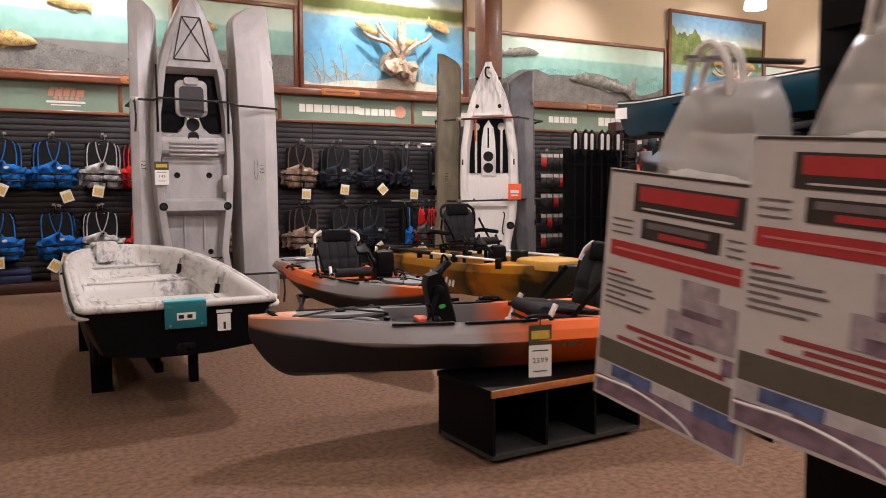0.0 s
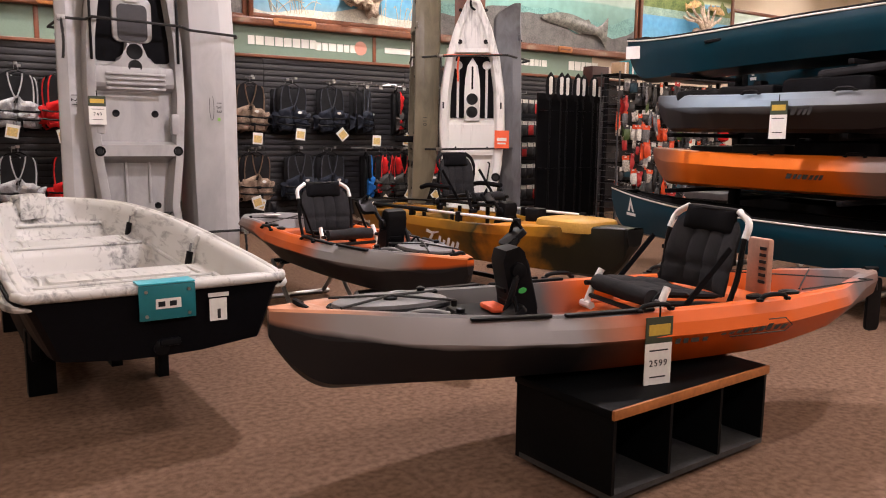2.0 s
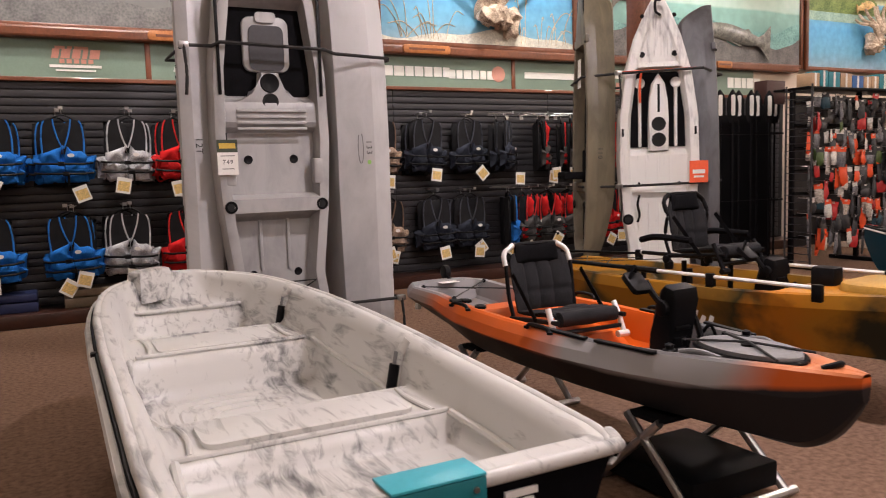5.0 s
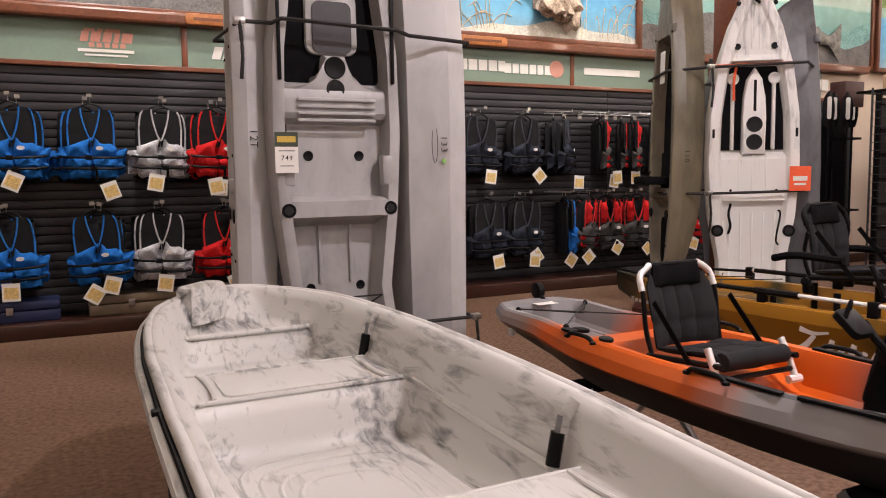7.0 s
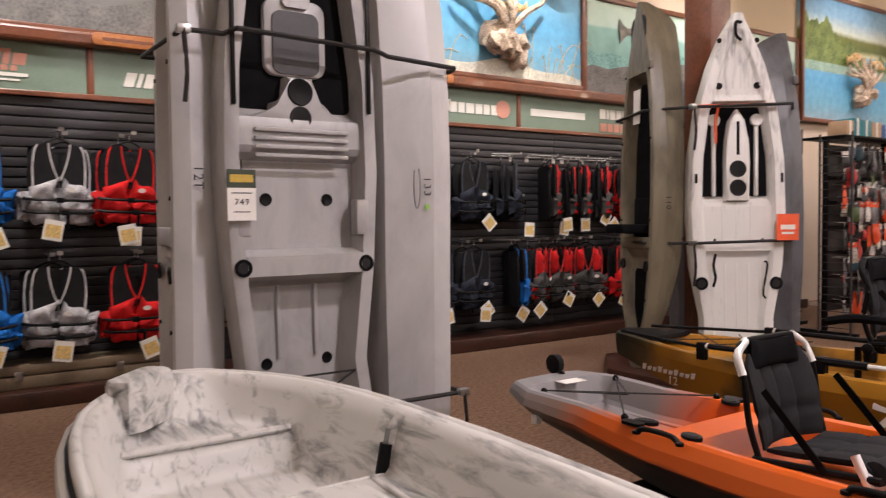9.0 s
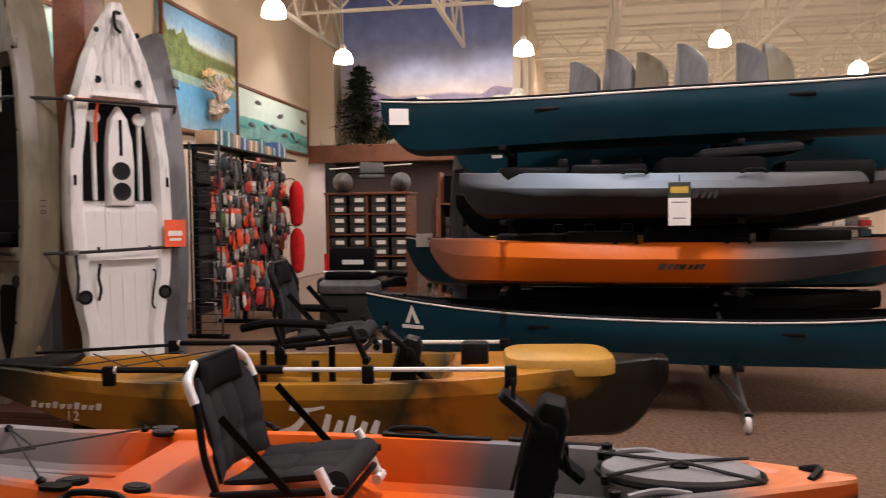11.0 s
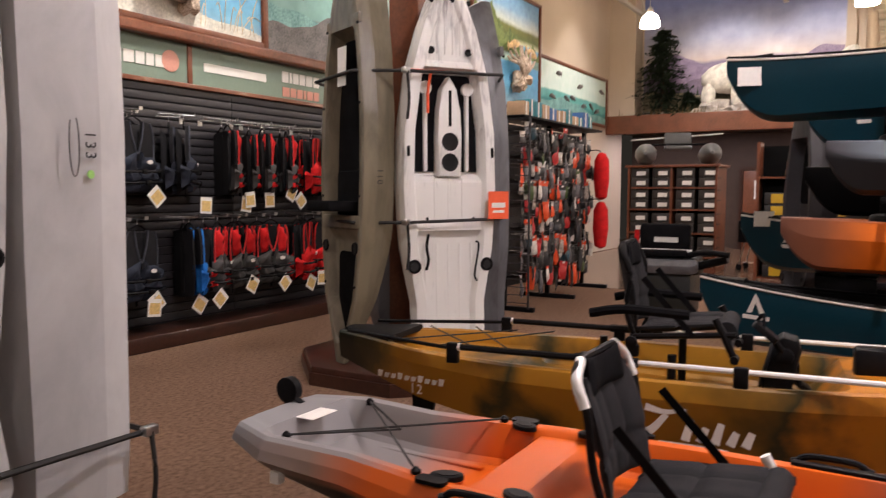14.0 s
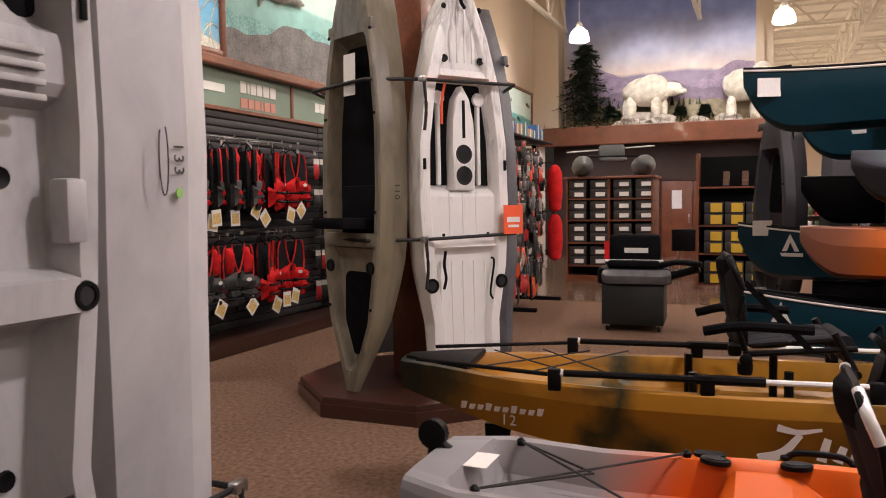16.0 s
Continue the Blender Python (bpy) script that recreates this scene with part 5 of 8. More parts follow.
def brush(pts, r0, r1):
    """One stroke of a painted mark, thick to thin."""
    c = curve_pts([(x, y, 0) for x, y in pts], 5)
    n = len(c) - 1
    left, right = [], []
    for q, p in enumerate(c):
        d = (c[min(n, q + 1)] - c[max(0, q - 1)]).normalized()
        r = r0 + (r1 - r0) * q / n
        left.append((p.x - d.y * r, p.y + d.x * r))
        right.append((p.x + d.y * r, p.y - d.x * r))
    bm = bmesh.new()
    a, b = ([bm.verts.new((x, y, z)) for x, y in left] for z in (0.0, 0.003))
    e, f = ([bm.verts.new((x, y, z)) for x, y in right] for z in (0.0, 0.003))
    for q in range(n):
        bm.faces.new((b[q], b[q + 1], f[q + 1], f[q]))
        bm.faces.new((a[q], a[q + 1], b[q + 1], b[q]))
        bm.faces.new((e[q], f[q], f[q + 1], e[q + 1]))
    part("mark_stroke", bm, M["trim_white"], K3, m=MARK, smooth=False)


brush([(-0.27, -0.055), (-0.18, -0.02), (-0.11, 0.06)], 0.024, 0.012)
brush([(-0.20, 0.085), (-0.12, 0.07), (-0.03, 0.085)], 0.015, 0.006)
for cx, h in ((-0.02, 0.05), (0.04, 0.02), (0.10, 0.045), (0.16, 0.015), (0.22, 0.02)):
    brush([(cx - 0.012, -0.045), (cx + 0.012, h)], 0.019, 0.014)
brush([(-0.14, -0.07), (0.02, -0.068), (0.14, -0.072)], 0.013, 0.006)
maker_mark(K3, pose(-1.25, -0.36, 0.24, 90, 0, -10) @ pose(0, 0, 0, 8), [0.03] * 10, 0.035, M["trim_white"], 0.006)
lettering("12", 0.07, M["trim_white"], K3, pose(-1.22, -0.362, 0.185, 90, 0, -10), "hull_number")
part("pedal_fin", newslab([(-0.06, 0), (0.08, 0), (0.05, -0.2), (-0.05, -0.18)], -0.012, 0.012, pose(-1.35, 0, 0.06, 90)), M["black"], K3, "black fin below the hull")


def rolling_cart(m, h):
    t = thing("kayak_cart", m, "black low wheeled steel cart under the camouflage kayak", "cart")
    for y in (-0.22, 0.22):
        part("rail", newbox(-0.7, 0.7, y - 0.02, y + 0.02, 0.1, 0.14, bevel=0.004), M["black"], t)
    for x in (-0.6, 0.6):
        part("cross_bar", newbox(x - 0.02, x + 0.02, -0.3, 0.3, 0.14, 0.18, bevel=0.004), M["black"], t)
        part("upright", newbox(x - 0.02, x + 0.02, -0.02, 0.02, 0.18, h - 0.03), M["black"], t)
        part("cradle", newbox(x - 0.04, x + 0.04, -0.3, 0.3, h - 0.03, h, bevel=0.01), M["black_cloth"], t)
        for y in (-0.25, 0.25):
            part("caster", newlathe([(0.02, -0.018), (0.05, -0.015), (0.05, 0.015), (0.02, 0.018)], 14, pose(x, y, 0.05, 90)), M["black"], t)
            part("fork", newbox(x - 0.015, x + 0.015, y - 0.028, y + 0.028, 0.055, 0.105), M["steel"], t)


rolling_cart(pose(4.32, 7.4, 0, 0, 0, heading(A, B)), 0.345)


# white and black rowing boat
def rowing_boat():
    A, B = (1.0, 5.07), (0.975, 8.79)
    L = math.hypot(B[0] - A[0], B[1] - A[1])
    t = thing("rowing_boat", pose((A[0] + B[0]) / 2, (A[1] + B[1]) / 2, 0.36, 0, 0, heading(A, B)), "black rowing boat with white marbled inside, on a low stand", "boat")
    W = 1.18
    plan = lambda u: lin([(0, 0.90), (0.012, 0.955), (0.035, 0.985), (0.12, 1.0), (0.45, 0.99), (0.62, 0.96), (0.73, 0.905), (0.81, 0.835), (0.875, 0.73), (0.92, 0.59), (0.955, 0.43), (0.98, 0.29), (1, 0.14)], u)
    keel = lambda u: 0.07 * (1 - ss(0, 0.3, u)) + 0.26 * ss(0.62, 1.0, u) ** 1.5
    sheer = lambda u: lin([(0, 0.385), (0.35, 0.455), (0.5, 0.475), (0.8, 0.50), (1, 0.515)], u)
    rows = hull_rows(L, W, keel, sheer, plan, 0.93, 0.985, 0.80, n=190)
    part("hull", hull_mesh(rows), M["boat_out"], t, "black outer hull")
    well = [(0, 0), (0.016, 0.0), (0.03, 0.05), (0.042, 0.20), (0.19, 0.22), (0.205, 0.155), (0.215, 0.145), (0.30, 0.155), (0.312, 0.175), (0.328, 0.37), (0.585, 0.395), (0.602, 0.215), (0.612, 0.195), (0.72, 0.195), (0.732, 0.215), (0.748, 0.335), (0.855, 0.30), (0.87, 0.19), (0.88, 0.175), (0.945, 0.165), (0.965, 0.05), (0.98, 0.0), (1, 0)]
    part("inner_shell", deck_mesh(rows, lambda u: lin(well, u), rim=0.05, wall=0.045), M["boat_in"], t, "white inside with grey marbling", sharp=1.2)
    xs = -L / 2
    for s in (-1, 1):
        rim = [(r[-1][0], s * (r[-1][1] + 0.004), r[-1][2] - 0.004) for _, r in rows[2::4]]
        part("gunwale_roll", newtube(rim, 0.019, 10), M["boat_in"], t, "white rolled gunwale")
        part("outer_lip", newtube([(a, b + s * 0.034 * ss(0, 5, q), c - 0.045) for q, (a, b, c) in enumerate(rim)], [0.021 * ss(-2, 5, q) for q in range(len(rim))], 8), M["boat_in"], t, "white outer lip")
        part("rub_strip", newtube([(a, b + s * 0.021, c - 0.022) for a, b, c in rim], 0.009, 6), M["boat_out"], t, "black rub strip")
        part("latch", newbox(-0.15, -0.11, s * (W / 2 + 0.012) - 0.02, s * (W / 2 + 0.012) + 0.02, 0.405, 0.455, bevel=0.006), M["black"], t, "small black side latch")
        for x in (-0.62, 0.83) if s < 0 else ():
            u = x / L + 0.5
            w, top = W / 2 * plan(u), sheer(u)
            out = s * (w - 0.055)
            arm = part("oar_strap_groove", newtube(curve_pts([(x, out, top - 0.012), (x + 0.008, out - s * 0.03, top - 0.05), (x + 0.012, out - s * 0.05, top - 0.12), (x + 0.012, out - s * 0.075, top - 0.22)]), [0.028, 0.027, 0.025, 0.024, 0.023, 0.022, 0.021, 0.020, 0.020, 0.019, 0.019, 0.018, 0.018, 0.018, 0.018, 0.018], 10), M["boat_in"], t)
            part("oar_strap", newtube([(x + 0.012, out - s * 0.062, top - 0.10), (x + 0.012, out - s * 0.082, top - 0.20)], 0.023, 10), M["black"], arm, "black oar strap")
            part("strap_tip", newtube([(x + 0.012, out - s * 0.052, top - 0.05), (x + 0.012, out - s * 0.064, top - 0.105)], 0.011, 8), HATCH_GREY, arm)
    # rolled transom with soft corners
    tr = curve_pts([(xs + 0.07, -W / 2 * 0.985, 0.388), (xs + 0.012, -W / 2 * 0.94, 0.386), (xs - 0.006, -W / 2 * 0.84, 0.384), (xs - 0.008, 0, 0.382), (xs - 0.006, W / 2 * 0.84, 0.384), (xs + 0.012, W / 2 * 0.94, 0.386), (xs + 0.07, W / 2 * 0.985, 0.388)], 6)
    part("transom_roll", newtube(tr, 0.021, 10), M["boat_in"], t, "white rolled transom edge")
    bow = curve_pts([(L / 2 - 0.045, -0.15, 0.508), (L / 2 - 0.02, -0.08, 0.511), (L / 2 - 0.008, 0.0, 0.512), (L / 2 - 0.02, 0.08, 0.511), (L / 2 - 0.045, 0.15, 0.508)])
    part("bow_roll", newtube(bow, 0.022, 10), M["boat_in"], t)
    part("bow_block", newslab([(-0.16, -0.04), (-0.12, -0.07), (0.10, -0.08), (0.15, -0.04), (0.15, 0.05), (0.10, 0.08), (-0.12, 0.075), (-0.16, 0.04)], 0.38, 0.575, pose(1.675, 0.175, 0, 0, 0, -42), bevel=0.03), M["boat_in"], t, "white moulded bow block")
    # pads and lips on the benches
    def bench(x0, x1, half, z, notch, pad=0.014):
        part("bench_pad", newslab(rounded(x1 - x0, half * 2, 0.05, (x0 + x1) / 2, 0, 5), z - 0.01, z + pad, bevel=0.004), M["boat_in"], t, "white bench pad")
        for x in (x0 - 0.035, x1 + 0.035):
            part("bench_lip", newtube([(x, -half - 0.11, z - 0.004), (x, half + 0.11, z - 0.004)], 0.011, 8), M["boat_in"], t)
        for s in (-1, 1):
            part("bench_end", newtube(curve_pts([(x0 - 0.03, s * (half + 0.05), z), (x0 + notch, s * (half + 0.035), z + 0.004), (x1 - notch, s * (half + 0.035), z + 0.004), (x1 + 0.03, s * (half + 0.05), z)]), 0.010, 8), M["boat_in"], t)

    bench(xs + 0.215 * L + 0.03, xs + 0.30 * L - 0.03, 0.36, 0.288, 0.08)
    bench(xs + 0.612 * L + 0.03, xs + 0.72 * L - 0.03, 0.30, 0.296, 0.08, 0.004)
    part("bench_lip", newtube([(xs + 0.876 * L, -0.31, 0.345), (xs + 0.876 * L, 0.31, 0.345)], 0.014, 8), M["boat_in"], t)
    # long curved ribs pressed into the floor
    for k in range(4):
        h, f = 0.33 - 0.05 * k, xs + (0.575 - 0.022 * k) * L
        part("floor_rib", newtube(curve_pts([(xs + 0.345 * L, -h, 0.077), (f - 0.28, -h, 0.079), (f - 0.10, -h * 0.92, 0.081), (f - 0.02, -h * 0.6, 0.083), (f, 0, 0.085), (f - 0.02, h * 0.6, 0.083), (f - 0.10, h * 0.92, 0.081), (f - 0.28, h, 0.079), (xs + 0.345 * L, h, 0.077)]), 0.013, 8), M["boat_in"], t)
    for s in (-1, 1):
        part("side_ledge", newtube(curve_pts([(xs + 0.335 * L, s * 0.44, 0.25), (xs + 0.40 * L, s * 0.465, 0.24), (xs + 0.52 * L, s * 0.465, 0.25), (xs + 0.60 * L, s * 0.44, 0.285)]), 0.015, 8), M["boat_in"], t)
        part("side_ledge", newtube(curve_pts([(xs + 0.05 * L, s * 0.45, 0.24), (xs + 0.12 * L, s * 0.475, 0.26), (xs + 0.205 * L, s * 0.46, 0.285)]), 0.015, 8), M["boat_in"], t)
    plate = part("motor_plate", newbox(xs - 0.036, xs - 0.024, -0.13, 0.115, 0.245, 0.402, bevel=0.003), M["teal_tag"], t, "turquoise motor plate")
    # the fold's paler turquoise stands for light falling on it
    part("motor_plate_top", newbox(xs - 0.036, xs + 0.075, -0.13, 0.115, 0.404, 0.412, bevel=0.002), M["teal_lit_top"], t, "turquoise folded top, coloured lighter as lit from above")
    part("plate_pad", newbox(xs - 0.024, xs + 0.01, -0.12, 0.105, 0.255, 0.36), M["boat_out"], t)
    for y in (-0.10, 0.085):
        for z in (0.265, 0.375):
            part("bolt", newlathe([(0.008, 0), (0.008, 0.006)], 8, pose(xs - 0.036, y, z, 0, -90)), M["steel"], plate)
    part("plate_label", newbox(xs - 0.039, xs - 0.0365, -0.065, 0.045, 0.295, 0.34), M["paper"], plate, "white plate label")
    for y in (-0.045, 0.005):
        part("label_print", newbox(xs - 0.0402, xs - 0.0392, y, y + 0.03, 0.305, 0.328), M["grey_cloth"], plate)
    part("transom_label", newbox(xs - 0.010, xs - 0.004, -0.28, -0.20, 0.205, 0.31), M["paper"], t, "white paper label")
    part("label_print", newbox(xs - 0.0115, xs - 0.0102, -0.25, -0.235, 0.215, 0.26), M["ink"], t)
    part("label_cap", newbox(xs - 0.012, xs - 0.004, -0.29, -0.195, 0.318, 0.336), M["trim_white"], t)
    part("drain_plug", newlathe([(0.035, 0), (0.035, 0.02), (0.012, 0.03)], 14, pose(xs + 0.01, 0.02, 0.11, 0, -90)), M["black"], t)
    part("drain_bracket", newbox(xs - 0.03, xs + 0.01, -0.06, 0.03, 0.12, 0.15, bevel=0.004), M["black"], t)
    # stickers on the inner side by the stern
    for x, c, wd in ((-1.58, "paper", 0.12), (-1.44, "manila", 0.10), (-1.34, "paper", 0.07), (-1.25, "grey_cloth", 0.05)):
        st = part("sticker", newbox(-wd / 2, wd / 2, -0.001, 0.0015, -0.035, 0.035, m=pose(x, -0.512, 0.30, -14, 0, 0)), M[c], t)
        if x == -1.58:
            part("sticker_band", newbox(-wd / 2, wd / 2, 0.0016, 0.0026, 0.022, 0.035, m=pose(x, -0.512, 0.30, -14, 0, 0)), M["red_tag"], st, "red warning band")
    t2 = thing("boat_stand", pose((A[0] + B[0]) / 2, (A[1] + B[1]) / 2, 0, 0, 0, heading(A, B)), "black wooden trestle under the rowing boat", "stand")
    for x, h in ((-0.74, 0.366), (0.9, 0.385)):
        part("beam", newbox(x - 0.05, x + 0.05, -0.45, 0.47, h - 0.1, h, bevel=0.006), M["black_board"], t2)
        for y, w in ((-0.24, 0.03), (0.40, 0.07)):
            part("leg", newbox(x - 0.045, x + 0.045, y - w, y + w, 0, h - 0.1), M["black_board"], t2)
    part("side_board", newbox(-0.95, 1.0, 0.42, 0.46, 0.24, 0.40, bevel=0.006), M["black_board"], t2)
    part("stringer", newbox(-0.7, 0.85, -0.03, 0.03, 0.08, 0.15), M["black_board"], t2)


rowing_boat()


# ---- kayaks standing on end round the columns ----
def standing(x, y, z, face, L, lean=2.0, back=0.0):
    """Bow up, deck turned to the compass angle face (degrees from +x), the stern end at (x, y, z), tilted back by lean."""
    r = Matrix.Rotation(radians(face), 4, "Z")
    tilt = Matrix.Rotation(radians(-lean), 4, "Y")
    m = Matrix(((0, 0, 1, 0), (0, -1, 0, 0), (1, 0, 0, 0), (0, 0, 0, 1)))
    return Matrix.Translation((x, y, z)) @ r @ tilt @ m @ Matrix.Translation((L / 2, 0, -back))


def cup(parent, x, y, z, r=0.045, square=False):
    c = part("rod_holder", newlathe([(r * 0.62, 0.004), (r * 0.7, 0.012), (r, 0.012), (r * 1.08, 0.0)], 16), M["black"], parent, "black flush rod holder", pose(x, y, z))
    part("well", newlathe([(r * 0.64, 0.0), (r * 0.64, 0.006)], 14), M["groove"], c)


def grey_kayak():
    L = 3.58
    wells = [(0, 0), (0.03, 0.0), (0.04, 0.15), (0.285, 0.16), (0.293, 0.0), (0.328, 0.0), (0.335, 0.11), (0.47, 0.12), (0.482, 0.03), (0.53, 0.03), (0.545, 0.14), (0.735, 0.14), (0.75, 0.0), (1, 0)]
    t = sit_on_kayak("standing_kayak", standing(1.845, 9.72, 0.15, -90, L, 0.6, 0.0), L, 0.94, 0.34, (M["grey_deck"], M["grey_deck"]), "light grey sit-on-top kayak standing on end, deck outward", "kayaks round the columns", wells=wells, stern=0.72, rise=0.0, tumble=0.94, rim=0.075, rock=0.2, wall=0.004)
    x0 = -L / 2 - 0.15
    zf = 0.345
    # black foot mat with a centre hatch
    part("foot_mat", newslab(rounded(0.67, 0.68, 0.04), 0.208, 0.216, pose(x0 + 2.44, 0, 0)), M["black_cloth"], t, "black foam foot mat")
    hatch = part("centre_hatch", newslab(rounded(0.42, 0.36, 0.07), 0.205, 0.25, pose(x0 + 2.50, 0, 0), bevel=0.012), M["grey_deck"], t)
    part("hatch_pad", newslab(rounded(0.34, 0.27, 0.05), 0.251, 0.262, pose(x0 + 2.47, 0, 0)), M["slat"], hatch, "dark grey pad")
    part("hatch_knob", newslab(rounded(0.08, 0.16, 0.03), 0.251, 0.27, pose(x0 + 2.70, 0, 0)), M["grey_deck"], hatch)
    part("console", newslab([(0.0, -0.30), (0.045, -0.30), (0.05, -0.17), (0.12, -0.15), (0.135, -0.09), (0.26, -0.075), (0.26, 0.075), (0.135, 0.09), (0.12, 0.15), (0.05, 0.17), (0.045, 0.30), (0.0, 0.30)], 0.19, 0.30, pose(x0 + 2.02, 0, 0), bevel=0.02), M["grey_deck"], t)
    part("cup_holder", newlathe([(0.045, 0.301), (0.06, 0.307), (0.064, 0.301)], 20, pose(x0 + 2.06, 0, 0)), M["groove"], t)
    part("scupper", newlathe([(0.02, 0.303), (0.07, 0.31), (0.075, 0.301)], 20, pose(x0 + 2.20, 0, 0)), M["black"], t, "black round hatch")
    for y in (-0.2, 0.2):
        part("scupper", newlathe([(0.02, 0.205), (0.045, 0.215), (0.05, 0.2)], 16, pose(x0 + 2.26, y, 0)), M["grey_deck"], t)
        part("scupper", newlathe([(0.012, 0.228), (0.032, 0.234), (0.036, 0.222)], 14, pose(x0 + 1.62, y * 0.9, 0)), M["black"], t)
        part("scupper", newlathe([(0.012, 0.188), (0.03, 0.194), (0.034, 0.183)], 14, pose(x0 + 0.72, y * 0.9, 0)), M["black"], t)
        part("side_track", newbox(x0 + 2.1, x0 + 2.85, y * 1.95 - 0.012, y * 1.95 + 0.012, zf + 0.006, zf + 0.02, bevel=0.004), M["black"], t)
        part("well_rib", newbox(x0 + 0.75, x0 + 1.15, y * 0.55 - 0.012, y * 0.55 + 0.012, 0.18, 0.205, bevel=0.005), M["grey_deck"], t)
        part("side_block", newbox(x0 + 1.42, x0 + 1.62, y * 1.72 - 0.04, y * 1.72 + 0.04, 0.27, 0.352, bevel=0.015), M["grey_deck"], t)
        cup(t, x0 + 1.26, y * 1.78, zf + 0.004, 0.045)
    for k in range(4):
        part("deck_rib", newbox(x0 + 1.84 + k * 0.045, x0 + 1.862 + k * 0.045, -0.27, 0.27, 0.31, 0.332, bevel=0.006), M["grey_deck"], t)
    cord_lines(t, [[(x0 + 3.40, -0.10, zf + 0.02), (x0 + 2.92, 0.2, zf + 0.02)], [(x0 + 3.40, 0.10, zf + 0.02), (x0 + 2.92, -0.2, zf + 0.02)], [(x0 + 3.40, -0.10, zf + 0.02), (x0 + 3.40, 0.10, zf + 0.02)], [(x0 + 2.92, -0.2, zf + 0.02), (x0 + 2.92, 0.2, zf + 0.02)], [(x0 + 3.4, -0.10, zf + 0.02), (x0 + 2.92, -0.2, zf + 0.02)], [(x0 + 3.4, 0.10, zf + 0.02), (x0 + 2.92, 0.2, zf + 0.02)],
                   [(x0 + 0.66, -0.28, zf), (x0 + 0.4, 0.2, zf)], [(x0 + 0.66, 0.28, zf), (x0 + 0.4, -0.2, zf)], [(x0 + 0.66, -0.28, zf), (x0 + 0.66, 0.28, zf)]], 0.006)
    return t


grey_kayak()
HULLW = [(0, 0), (0.05, 0), (0.07, 0.08), (0.3, 0.09), (0.33, 0.02), (0.36, 0.12), (0.78, 0.14), (0.8, 0.0), (1, 0)]


def plain_kayak(m, L, W, H, mats, label, group="kayaks round the columns", stern=0.5, rock=0.5):
    t = sit_on_kayak("standing_kayak", m, L, W, H, mats, label, group, wells=HULLW, stern=stern, rise=0.0, tumble=0.93, chine=0.7, rim=0.06, rock=rock)
    for y in (-0.25, 0.25):
        cup(t, -0.7, y, H + 0.005)
    part("cockpit_pad", newslab(rounded(0.9, 0.42, 0.05), H - 0.135, H - 0.128, pose(0.55, 0, 0)), M["black_cloth"], t, "black foam pad")
    part("cross_rim", newbox(-0.55, -0.45, -W * 0.4, W * 0.4, H - 0.03, H + 0.012, bevel=0.012), mats[1], t)
    part("cross_rim", newbox(1.0, 1.08, -W * 0.34, W * 0.34, H - 0.03, H + 0.012, bevel=0.012), mats[1], t)
    for s in (-1, 1):
        for x in (-1.0, -0.3, 0.4, 1.0):
            part("pad_eye", newlathe([(0.012, 0), (0.012, 0.012)], 8, pose(x, s * W * 0.43 * (1 - 0.25 * abs(x)), H + 0.004)), M["black"], t)
    return t


sideL = plain_kayak(standing(1.515, 9.86, 0.15, 172, 3.55, 0.3, 0.0), 3.55, 0.78, 0.29, (M["grey_hull"], M["grey_hull"]), "smooth grey kayak on end with a number on its side", stern=0.86, rock=0.06)
sideR = plain_kayak(standing(2.35, 9.80, 0.15, 0, 3.55, 0.3, 0.0), 3.55, 0.86, 0.46, (M["grey_hull"], M["grey_hull"]), "smooth grey kayak on end with marks on its side", stern=0.86, rock=0.06)
lettering("12T", 0.07, M["ink"], sideL, Matrix(((-1, 0, 0, -0.19), (0, 0, -1, -0.392), (0, -1, 0, 0.17), (0, 0, 0, 1))), "hull_number")
lettering("133", 0.07, M["ink"], sideR, Matrix(((-1, 0, 0, -0.225), (0, 0, 1, 0.432), (0, 1, 0, 0.27), (0, 0, 0, 1))), "hull_number")


part("scribble", newtube([(-0.225 + 0.13 * math.cos(a), 0.43, 0.20 + 0.022 * math.sin(a)) for a in [0.6 + k * 0.33 for k in range(16)]], 0.0025, 5), M["ink"], sideR)
part("green_sticker", newslab(ellipse(0.018, 0.016), 0, 0.004, Matrix(((-1, 0, 0, -0.345), (0, 0, 1, 0.429), (0, 1, 0, 0.27), (0, 0, 0, 1)))), surface("green_sticker", (0.25, 0.5, 0.12), 0.6), sideR, "green dot sticker")
part("tan_label", newbox(0.3, 0.45, 0.2, 0.3, 0.466, 0.469), M["manila"], sideR)


